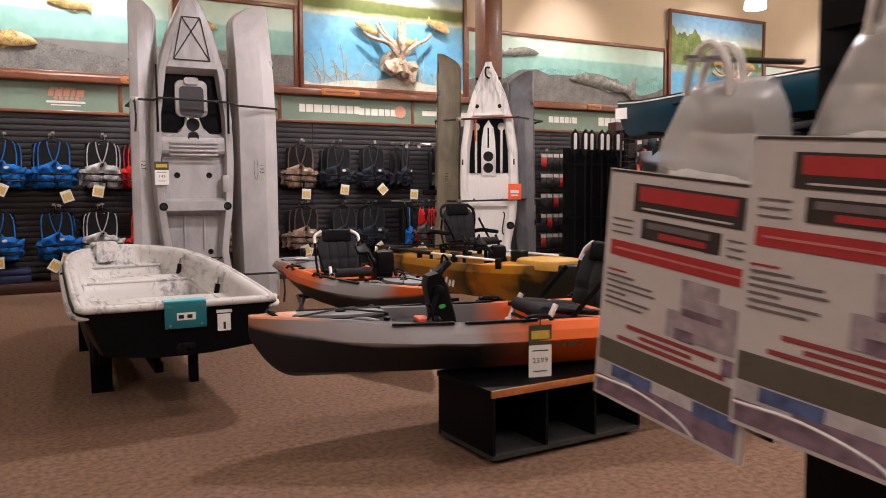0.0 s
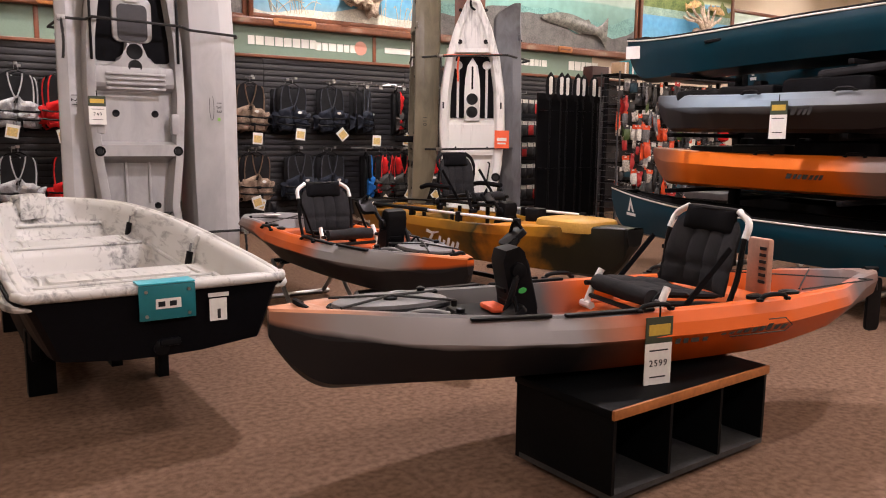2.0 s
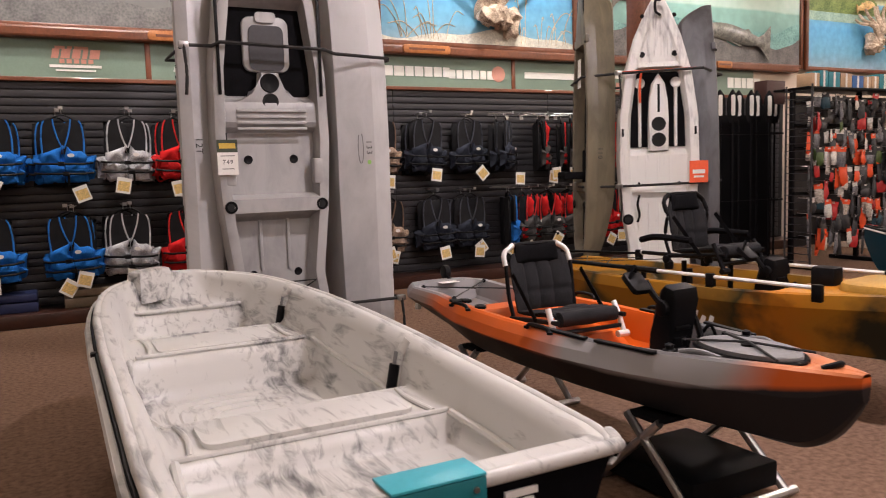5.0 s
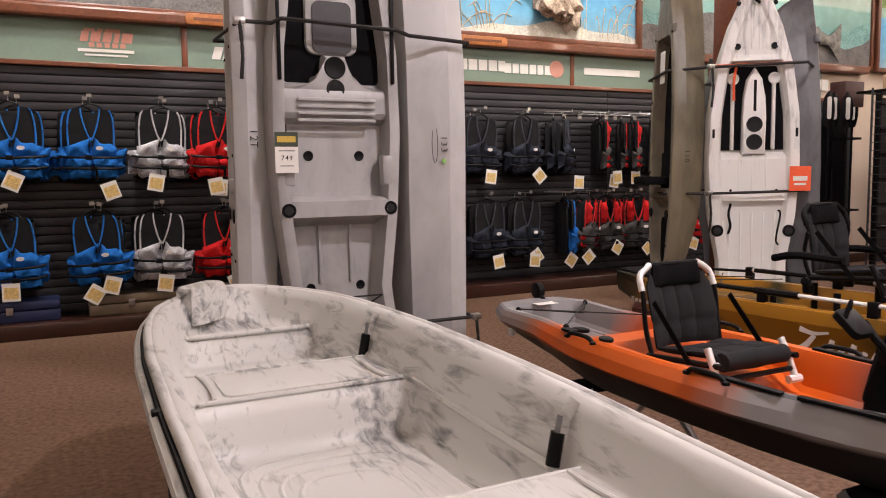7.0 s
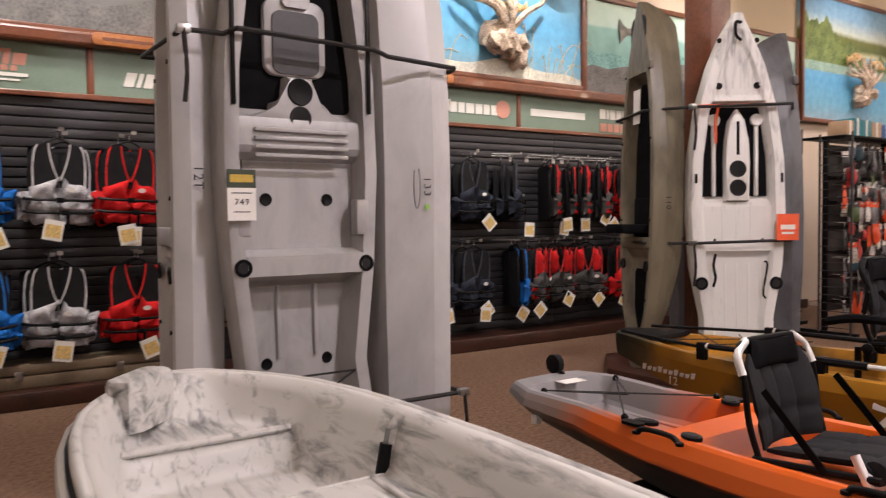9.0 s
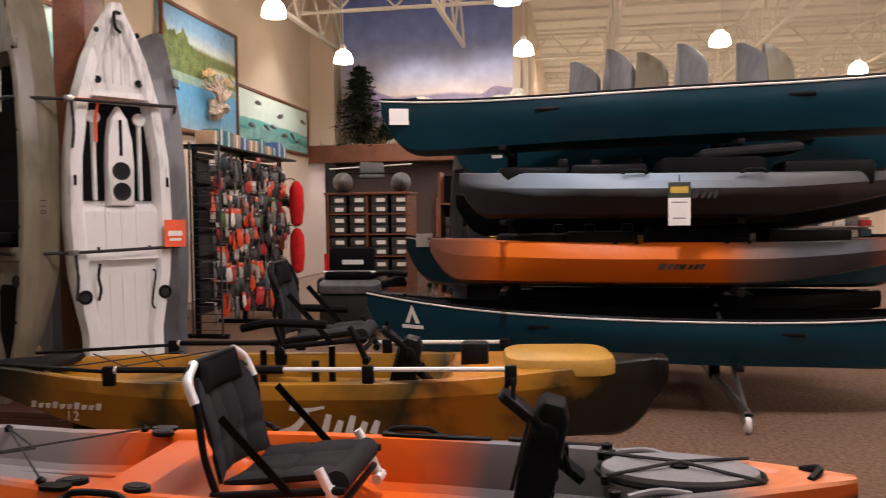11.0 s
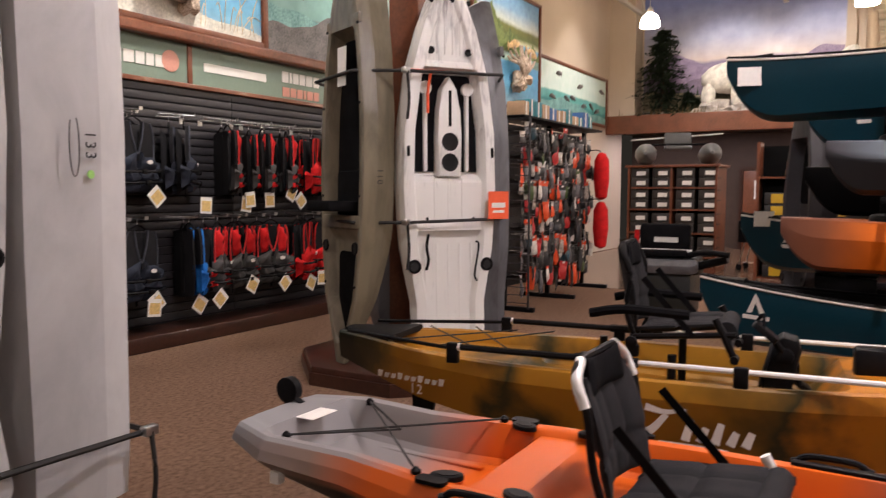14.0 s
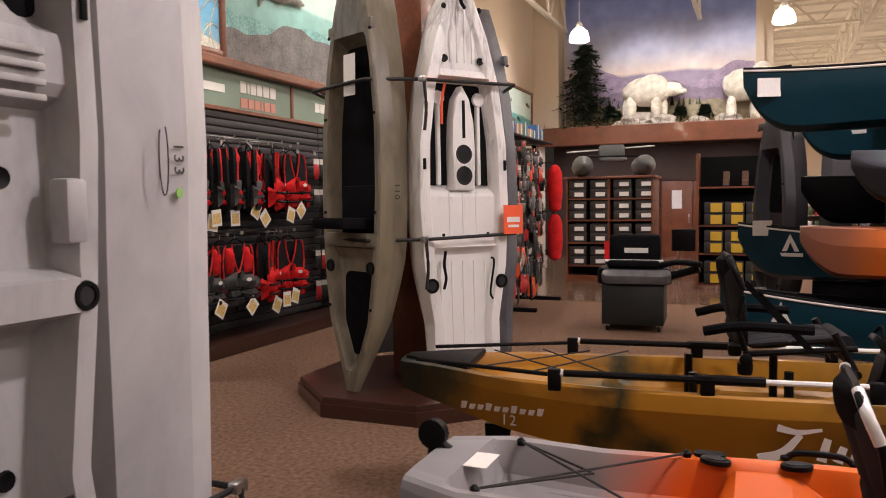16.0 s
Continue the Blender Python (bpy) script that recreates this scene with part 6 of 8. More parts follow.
def white_kayak():
    L = 3.06
    wells = [(0, 0), (0.04, 0.0), (0.06, 0.05), (0.33, 0.06), (0.345, 0.01), (0.36, 0.03), (0.475, 0.035), (0.49, 0.12), (0.745, 0.12), (0.76, 0.0), (0.775, 0.03), (0.945, 0.03), (0.955, 0.0), (1, 0)]
    t = sit_on_kayak("standing_kayak", standing(6.03, 9.77, 0.15, 234.6, L, 1.0, 0.0), L, 0.84, 0.34, (M["white_hull"], M["white_hull"]), "white and grey camouflage kayak standing on end, deck outward", "kayaks round the columns", wells=wells, stern=0.55, rise=0.0, tumble=0.94, rim=0.08, bowplan=0.1)
    x0 = -L / 2 - 0.15
    part("foot_mat", newslab(rounded(0.78, 0.64, 0.03), 0.232, 0.24, pose(x0 + 2.06, 0, 0)), M["black_cloth"], t, "black foam foot mat")
    part("console", newslab([(-0.42, -0.10), (-0.1, -0.10), (0.1, -0.09), (0.26, -0.065), (0.36, 0.0), (0.26, 0.065), (0.1, 0.09), (-0.1, 0.10), (-0.42, 0.10)], 0.2, 0.33, pose(x0 + 2.05, 0, 0), bevel=0.02), M["white_hull"], t)
    for z in (1.90, 1.74):
        part("cup_holder", newlathe([(0.055, 0.331), (0.068, 0.338), (0.072, 0.331)], 20, pose(x0 + z, 0, 0)), M["groove"], t)
    part("console_slot", newbox(x0 + 2.02, x0 + 2.3, -0.012, 0.012, 0.331, 0.336), M["black"], t)
    for y in (-1, 1):
        part("foot_track", newslab(rounded(0.66, 0.032, 0.015), 0.23, 0.27, pose(x0 + 2.0, y * 0.18, 0), bevel=0.01), M["white_hull"], t)
        part("foot_peg", newlathe([(0.03, 0.27), (0.05, 0.275), (0.055, 0.26)], 14, pose(x0 + 2.32, y * 0.18, 0)), M["white_hull"], t)
        part("side_grip", newbox(x0 + 1.78, x0 + 1.86, y * 0.36 - 0.01, y * 0.36 + 0.01, 0.345, 0.365, bevel=0.005), M["black"], t)
        part("pivot", newlathe([(0.012, 0.332), (0.028, 0.34), (0.03, 0.33)], 12, pose(x0 + 2.60, y * 0.16, 0)), M["black"], t)
        cup(t, x0 + 0.93, y * 0.313, 0.348, 0.052)
    for k in range(5):
        part("deck_rib", newbox(x0 + 0.36, x0 + 1.1, -0.21 + k * 0.1, -0.195 + k * 0.1, 0.278, 0.29, bevel=0.004), M["white_hull"], t)
    for k in range(4):
        part("tray_rib", newbox(x0 + 2.58, x0 + 3.0, -0.105 + k * 0.066, -0.093 + k * 0.066, 0.308, 0.32, bevel=0.004), M["white_hull"], t)
    for k in range(3):
        part("seat_rib", newbox(x0 + 1.3, x0 + 1.62, -0.12 + k * 0.12, -0.11 + k * 0.12, 0.3, 0.312, bevel=0.004), M["white_hull"], t)
    part("tie_down", newtube(curve_pts([(x0 + 1.18, 0.2, 0.36), (x0 + 1.08, 0.22, 0.37), (x0 + 0.98, 0.2, 0.36), (x0 + 0.9, 0.22, 0.36)]), 0.012, 6), M["black"], t)
    part("bow_handle", newtube(curve_pts([(x0 + 3.13, -0.02, 0.35), (x0 + 3.12, 0.03, 0.375), (x0 + 3.02, 0.03, 0.375), (x0 + 2.98, -0.02, 0.35)]), 0.014, 8), M["black"], t)
    part("red_strap", newtube([(x0 + 2.44, -0.36, 0.355), (x0 + 2.43, 0.36, 0.355)], 0.012, 6), M["red_tag"], t, "orange-red deck strap")
    part("strap_tail", newtube(curve_pts([(x0 + 2.43, 0.17, 0.36), (x0 + 2.30, 0.185, 0.33), (x0 + 2.12, 0.18, 0.31)]), 0.012, 6), M["red_tag"], t, "orange-red strap tail")
    for y in (-1, 1):
        for x in (2.62, 2.98):
            part("tray_bolt", newlathe([(0.02, 0), (0.022, 0.008), (0.01, 0.014)], 12, pose(x0 + x, y * (0.20 - 0.12 * (x - 2.62)), 0.33)), M["black"], t)
        part("seat_bolt", newlathe([(0.012, 0), (0.012, 0.008)], 10, pose(x0 + 1.30, y * 0.2, 0.335)), M["black"], t)
    part("cord_hook", newtube(curve_pts([(x0 + 1.12, -0.21, 0.36), (x0 + 1.08, -0.23, 0.37), (x0 + 0.86, -0.2, 0.36), (x0 + 0.80, -0.22, 0.36)]), 0.009, 6), M["black"], t)


white_kayak()
olive = plain_kayak(standing(5.70, 10.12, 0.15, 155, 3.25, 1.0, 0.0), 3.25, 0.78, 0.34, (M["olive_hull"], M["olive_rim"]), "olive camouflage kayak on end with its seat facing the wall", stern=0.16, rock=0.85)
slate = plain_kayak(standing(6.42, 9.78, 0.15, -36, 3.0, 1.0, 0.0), 3.0, 0.8, 0.34, (M["slate_hull"], M["slate_hull"]), "slate grey kayak standing on end beside the white one")
slate2 = plain_kayak(standing(6.75, 10.55, 0.15, 51, 3.0, 1.0, 0.0), 3.0, 0.8, 0.34, (M["slate_hull"], M["slate_hull"]), "slate grey kayak standing on end behind the column")
lettering("110", 0.07, M["ink"], olive, Matrix(((-1, 0, 0, -0.15), (0, 0, -1, -0.392), (0, -1, 0, 0.22), (0, 0, 0, 1))), "hull_number")
part("hatch_opening", newslab(rounded(0.5, 0.3, 0.08), 0.338, 0.347, pose(1.25, 0, 0)), M["black"], olive, "dark bow opening")
part("floor_mat", newslab(rounded(1.25, 0.56, 0.06), 0.222, 0.232, pose(0.3, 0, 0)), M["black_cloth"], olive)
part("seat", newbox(-0.5, -0.1, -0.22, 0.22, 0.22, 0.27, bevel=0.02), M["black_cloth"], olive, "black folded seat")
part("backrest", newbox(-0.42, -0.34, -0.2, 0.2, 0.25, 0.55, bevel=0.02), M["black_cloth"], olive)
part("tank_floor", newslab(rounded(0.62, 0.34, 0.06), 0.258, 0.266, pose(-1.05, 0, 0)), M["black_cloth"], olive)
part("label", newbox(0.55, 0.85, -0.08, 0.06, 0.352, 0.355), M["paper"], olive, "white paper label")


def strap_round(cx, cy, z, pts, label):
    t = thing("tie_strap", pose(cx, cy, z), label, "strap", "tie straps")
    part("webbing", newtube([(a, b, c) for a, b, c in pts], 0.014, 6, closed=True), M["cord"], t)
    a, b, c = pts[0]
    part("buckle", newbox(a - 0.035, a + 0.035, b - 0.03, b + 0.015, c - 0.02, c + 0.025, bevel=0.006), M["steel"], t)
    part("tail", newtube(curve_pts([(a, b - 0.02, c), (a + 0.01, b - 0.03, c - 0.2), (a, b - 0.02, c - 0.36)]), 0.012, 6), M["cord"], t)


strap_round(1.9, 9.6, 2.46, [(-0.68, -0.17, 0.0), (-0.48, -0.18, 0.0), (-0.43, -0.25, 0.02), (0.36, -0.25, 0), (0.44, -0.26, -0.03), (0.90, -0.26, -0.05), (0.94, -0.15, -0.05), (0.94, 0.6, 0), (-0.70, 0.6, 0)], "black webbing strap tying grey kayaks to the column")
strap_round(1.95, 9.6, 0.45, [(0.88, -0.27, 0.0), (0.9, 0.6, 0), (-0.72, 0.6, 0), (-0.72, -0.18, 0.0), (-0.4, -0.26, 0.0), (0.3, -0.26, 0)], "black webbing strap round the feet of the kayaks")
for z in (2.42, 1.28):
    strap_round(6.05, 9.95, z, [(-0.57, -0.25, 0), (-0.23, -0.49, 0.01), (0.12, -0.72, 0.02), (0.80, -0.32, 0.02), (0.85, 0.4, 0), (0.3, 0.95, 0), (-0.40, 0.75, 0), (-0.76, 0.10, 0)], "black webbing strap tying kayaks to the column")
price_tag(pose(1.475, 9.35, 1.77, 0, 0, 0), "white price card with dark green header on a kayak", 0.15, 0.26, number="749")
rt = thing("price_tag", pose(6.10, 9.22, 1.52, 0, 0, -36), "orange-red square price card on the white kayak", "tag", "price tags")
part("card", newbox(-0.09, 0.09, -0.003, 0.003, -0.22, 0.0), M["red_tag"], rt, smooth=False)
part("text_line", newbox(-0.06, 0.06, -0.0042, -0.0031, -0.13, -0.09), M["paper"], rt, smooth=False)
part("text_line", newbox(-0.05, 0.05, -0.0042, -0.0031, -0.17, -0.15), M["paper"], rt, smooth=False)


# ---- canoe rack ----
def canoe(m, L, label, mat_out=None, W=0.9, H=0.36, end=-1):
    t = thing("canoe", m, label, "canoe", "canoes on the rack")
    plan = lambda u: lin([(0, 0.03), (0.04, 0.16), (0.12, 0.40), (0.25, 0.74), (0.4, 0.96), (0.5, 1.0), (0.6, 0.96), (0.75, 0.74), (0.88, 0.40), (0.96, 0.16), (1, 0.03)], u)
    keel = lambda u: 0.36 * max(0.0, (abs(u - 0.5) - 0.40) / 0.10) ** 3.2
    sheer = lambda u: H + 0.11 * (abs(u - 0.5) * 2) ** 3
    rows = hull_rows(L, W, keel, sheer, plan, 0.7, 0.97, 0.8, n=50)
    part("hull", hull_mesh(rows), mat_out or M["teal"], t)
    part("inside", deck_mesh(rows, lambda u: lin([(0, 0), (0.07, 0.0), (0.09, 0.2), (0.5, 0.3), (0.91, 0.2), (0.93, 0.0), (1, 0)], u), rim=0.02, wall=0.06), M["boat_out"], t, "dark inside")
    for s in (-1, 1):
        pts = [(r[-1][0], s * (r[-1][1] + 0.006), r[-1][2] + 0.004) for _, r in rows[1:-1:2]]
        part("gunwale", newtube(pts, 0.009, 6), M["trim_white"], t, "pale gunwale line")
        part("gunwale_cap", newtube([(a, b - s * 0.006, c + 0.014) for a, b, c in pts], 0.012, 6), M["black"], t, "black gunwale cap")
        part("end_deck", newslab([(s * L / 2, 0), (s * (L / 2 - 0.32), -0.1), (s * (L / 2 - 0.32), 0.1)], 0.46, 0.475), M["black"], t, "black end cap")
    for x in (-0.9, 0.9):
        part("thwart", newbox(x - 0.1, x + 0.1, -0.38, 0.38, H - 0.09, H - 0.06, bevel=0.01), M["black"], t)
    for s in (end,):
        em = part("emblem", newslab([(-0.07, -0.07), (0.0, 0.08), (0.07, -0.07), (0.03, -0.07), (0.0, 0.01), (-0.03, -0.07)], 0, 0.003), M["trim_white"], t, "white triangle emblem", pose(s * (L / 2 - 0.42), -0.148, 0.32, 90, 0, s * 20) @ pose(0, 0, 0, 6))
        part("emblem_bar", newbox(-0.10, 0.10, -0.115, -0.085, 0, 0.003), M["trim_white"], em)
    return t


canoe(pose(6.55, 5.31, 2.06, 0, -1.4, -90), 4.55, "deep teal canoe with pale gunwale on the top rack arms", end=1)
canoe(pose(6.55, 5.38, 0.37, 0, 1.1, -90), 4.74, "deep teal canoe with pale gunwale on the lowest rack arms")
canoe(pose(7.7, 5.35, 0.85, 0, 0, -90), 4.6, "teal canoe on the far side of the rack")
canoe(pose(7.7, 5.0, 1.86, 0, 0, -90), 4.4, "teal canoe on the far side of the rack, high up")
RW = WELLS
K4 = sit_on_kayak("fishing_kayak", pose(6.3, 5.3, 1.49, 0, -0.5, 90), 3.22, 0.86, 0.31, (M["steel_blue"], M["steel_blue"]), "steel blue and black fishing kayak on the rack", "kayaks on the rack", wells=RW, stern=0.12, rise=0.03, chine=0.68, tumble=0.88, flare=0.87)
K5 = sit_on_kayak("fishing_kayak", pose(6.6, 5.34, 0.97, 0, 0, 90), 3.72, 0.9, 0.33, (M["ember3"], M["ember3"]), "long orange and slate fishing kayak on the rack", "kayaks on the rack", wells=RW, stern=0.2, rise=0.03, chine=0.66, tumble=0.88, flare=0.87)
K6 = sit_on_kayak("fishing_kayak", pose(7.7, 5.2, 0.46, 0, 0, 90), 3.7, 0.86, 0.34, (M["boat_out"], M["boat_out"]), "dark fishing kayak on the far side of the rack", "kayaks on the rack", wells=RW, stern=0.2, rise=0.03)
K7 = sit_on_kayak("fishing_kayak", pose(7.7, 5.2, 1.33, 0, 0, 90), 3.9, 0.86, 0.36, (M["boat_out"], M["boat_out"]), "black fishing kayak on the far side of the rack", "kayaks on the rack", wells=RW, stern=0.2, rise=0.03)
for k, hh in ((K4, 0.31), (K5, 0.33)):
    part("seat_folded", newbox(-0.62, 0.12, -0.27, 0.27, hh - 0.1, hh + 0.13, bevel=0.05), M["black_cloth"], k, "folded black seat")
    part("seat_back", newbox(-0.9, -0.2, -0.24, 0.24, hh + 0.10, hh + 0.17, bevel=0.03, m=pose(0, 0, 0, 0, 4)), M["grey_cloth"], k)
    part("front_cover", newslab(rounded(0.62, 0.44, 0.16), hh - 0.02, hh + 0.075, pose(1.0, 0, 0), bevel=0.03), M["black"], k)
    for x in (0.25, 0.55, 0.8):
        part("pedal", newbox(x - 0.04, x + 0.05, -0.22 + x * 0.1, -0.1 + x * 0.1, hh + 0.05, hh + 0.15, bevel=0.02), M["black"], k)
    part("drive_well", newbox(0.2, 0.75, -0.24, 0.24, hh - 0.1, hh + 0.09, bevel=0.03), M["black"], k)
    part("rod_box", newbox(-1.35, -0.75, -0.2, 0.2, hh - 0.08, hh + 0.10, bevel=0.03), M["black"], k)
    maker_mark(k, pose(-0.1, 0.415, 0.17, 90, 0, 180), [0.05, 0.03, 0.03, 0.05, 0.03, 0.03, 0.03], 0.06)
    for x in (-0.5, 0.3):
        strap_handle(k, x, 0.40, hh + 0.005, 0.16)
part("orange_mark", newbox(1.40, 1.68, 0.21, 0.212, 0.26, 0.29, m=Matrix.Rotation(radians(-4), 4, "Z")), M["red_tag"], K5, "orange maker's strip")
price_tag(pose(5.86, 5.30, 1.74, 0, 0, -90), "white price card with dark green header on a kayak", 0.15, 0.30)
for tx, ty, tz in ((6.44, 7.42, 2.40), (7.60, 7.45, 1.36)):
    pt = thing("paper_tag", pose(tx, ty, tz, 0, 0, -72), "white square paper tag near the canoe's end", "tag", "paper tags")
    part("card", newbox(-0.08, 0.08, -0.004, 0.004, -0.13, 0.0), M["paper"], pt, smooth=False)

price_tag(pose(6.47, 3.02, 2.44, 0, 0, -60), "white price card hanging from the canoe's end", 0.17, 0.32, "paper")
price_tag(pose(6.47, 3.02, 0.84, 0, 0, -60), "white price card hanging from the canoe's end", 0.17, 0.32, "paper")
price_tag(pose(6.5, 3.47, 1.24, 0, 0, -60), "white price card hanging from the long kayak's end", 0.17, 0.30, "red_tag")


def canoe_rack():
    t = thing("canoe_rack", pose(7.1, 5.25, 0), "black steel cantilever canoe rack on casters", "rack")
    for y in (-0.4, 1.3):
        part("post", newbox(-0.05, 0.05, y - 0.04, y + 0.04, 0.12, 2.5, bevel=0.006), M["black"], t)
        part("base_bar", newtube([(-1.3, y, 0.14), (1.3, y, 0.14)], 0.03, 8), M["steel"], t)
        for z in (0.40, 0.94, 1.47, 2.03):
            part("arm", newbox(-1.05, -0.05, y - 0.025, y + 0.025, z - 0.02, z + 0.02, bevel=0.005), M["black"], t)
        for z in (0.44, 0.83, 1.31, 1.84):
            part("arm", newbox(0.05, 1.05, y - 0.025, y + 0.025, z - 0.02, z + 0.02, bevel=0.005), M["black"], t)
        for x in (-1.28, 1.28):
            c = part("caster", newlathe([(0.02, -0.02), (0.06, -0.018), (0.065, 0.0), (0.06, 0.018), (0.02, 0.02)], 16, pose(x, y, 0.065, 90)), M["trim_white"], t, "pale rubber caster")
            part("fork", newbox(x - 0.02, x + 0.02, y - 0.035, y + 0.035, 0.07, 0.15, bevel=0.005), M["steel"], c)
        part("brace", newtube([(-1.2, y, 0.16), (-0.05, y, 0.75)], 0.018, 8), M["steel"], t)
    part("tie_bar", newtube([(0, -0.4, 0.3), (0, 1.3, 0.3)], 0.025, 8), M["black"], t)


canoe_rack()

# kayaks standing behind the rack
plain_kayak(standing(9.5, 7.3, 0.0, 120, 2.6, 1.0, 0.2), 2.6, 0.7, 0.32, (M["slat"], M["slat"]), "dark charcoal kayak standing on end behind the rack", "kayaks standing behind the rack")
plain_kayak(standing(9.5, 6.75, 0.0, 80, 2.6, 1.0, 0.2), 2.6, 0.7, 0.32, (M["slat"], M["slat"]), "dark charcoal kayak standing on end behind the rack", "kayaks standing behind the rack")
for y, top, f, mm in ((5.93, 3.29, 80, "slate_hull"), (5.53, 3.41, 110, "slate_hull"), (5.18, 3.37, 75, "olive_hull"), (4.74, 3.44, 100, "slate_hull"), (4.1, 3.42, 80, "slate_hull"), (3.83, 3.39, 105, "olive_hull")):
    plain_kayak(standing(9.4, y, 0.0, f, top, 1.0, 0.17), top, 0.56, 0.34, (M[mm], M[mm]), "kayak standing on end behind the canoe rack", "kayaks standing behind the rack")

# ---- life vests on the slat wall ----
def cloth(name, c, c2=None, vary=0.35):
    return surface(name, c, 0.85, vary=vary, scale=9, fine=180, bump=0.45, spec=0.25, color2=c2)


V = {
    "blue": (cloth("bright_blue_nylon", (0.01, 0.13, 0.46)), cloth("blue_piping", (0.02, 0.17, 0.55))),
    "grey": (cloth("silver_grey_nylon", (0.16, 0.16, 0.175), (0.5, 0.5, 0.53)), cloth("silver_piping", (0.5, 0.5, 0.52))),
    "red": (cloth("bright_red_nylon", (0.55, 0.012, 0.014)), cloth("red_piping", (0.6, 0.02, 0.02))),
    "navy": (cloth("navy_nylon", (0.016, 0.020, 0.032)), cloth("slate_piping", (0.05, 0.055, 0.07))),
    "camo": (cloth("brown_camo_nylon", (0.10, 0.06, 0.04), (0.34, 0.25, 0.19), 0.6), cloth("brown_piping", (0.15, 0.1, 0.07))),
    "charcoal": (cloth("charcoal_nylon", (0.06, 0.058, 0.058)), cloth("red_trim", (0.6, 0.03, 0.03))),
}
MESH = cloth("black_mesh", (0.010, 0.010, 0.012))


def puff(bm, x0, x1, z0, z1, y0, y1, seed, n=5, slant=0.0, crumple=0.008, taper=0.0):
    """A stuffed panel with a crumpled front."""
    front = []
    for i in range(n + 1):
        row = []
        for k in range(n + 1):
            a, b = i / n, k / n
            x = (x0 + (x1 - x0) * b) * (1 - taper * a)
            z = z0 + (z1 - slant * abs(x) - z0) * a
            bulge = (4 * a * (1 - a) * 4 * b * (1 - b)) ** 0.4
            nz = noise.noise(Vector((x * 14 + seed, z * 14, seed * 3.1)))
            row.append(Vector((x + crumple * nz, y1 + (y0 - y1) * bulge * (0.85 + 0.45 * nz), z + crumple * nz)))
        front.append(row)
    grid_skin(bm, front)
    back = [front[0][0], front[0][-1], front[-1][-1], front[-1][0]]
    bm.faces.new([bm.verts.new(Vector((p.x, y1, p.z))) for p in back])
    return bm


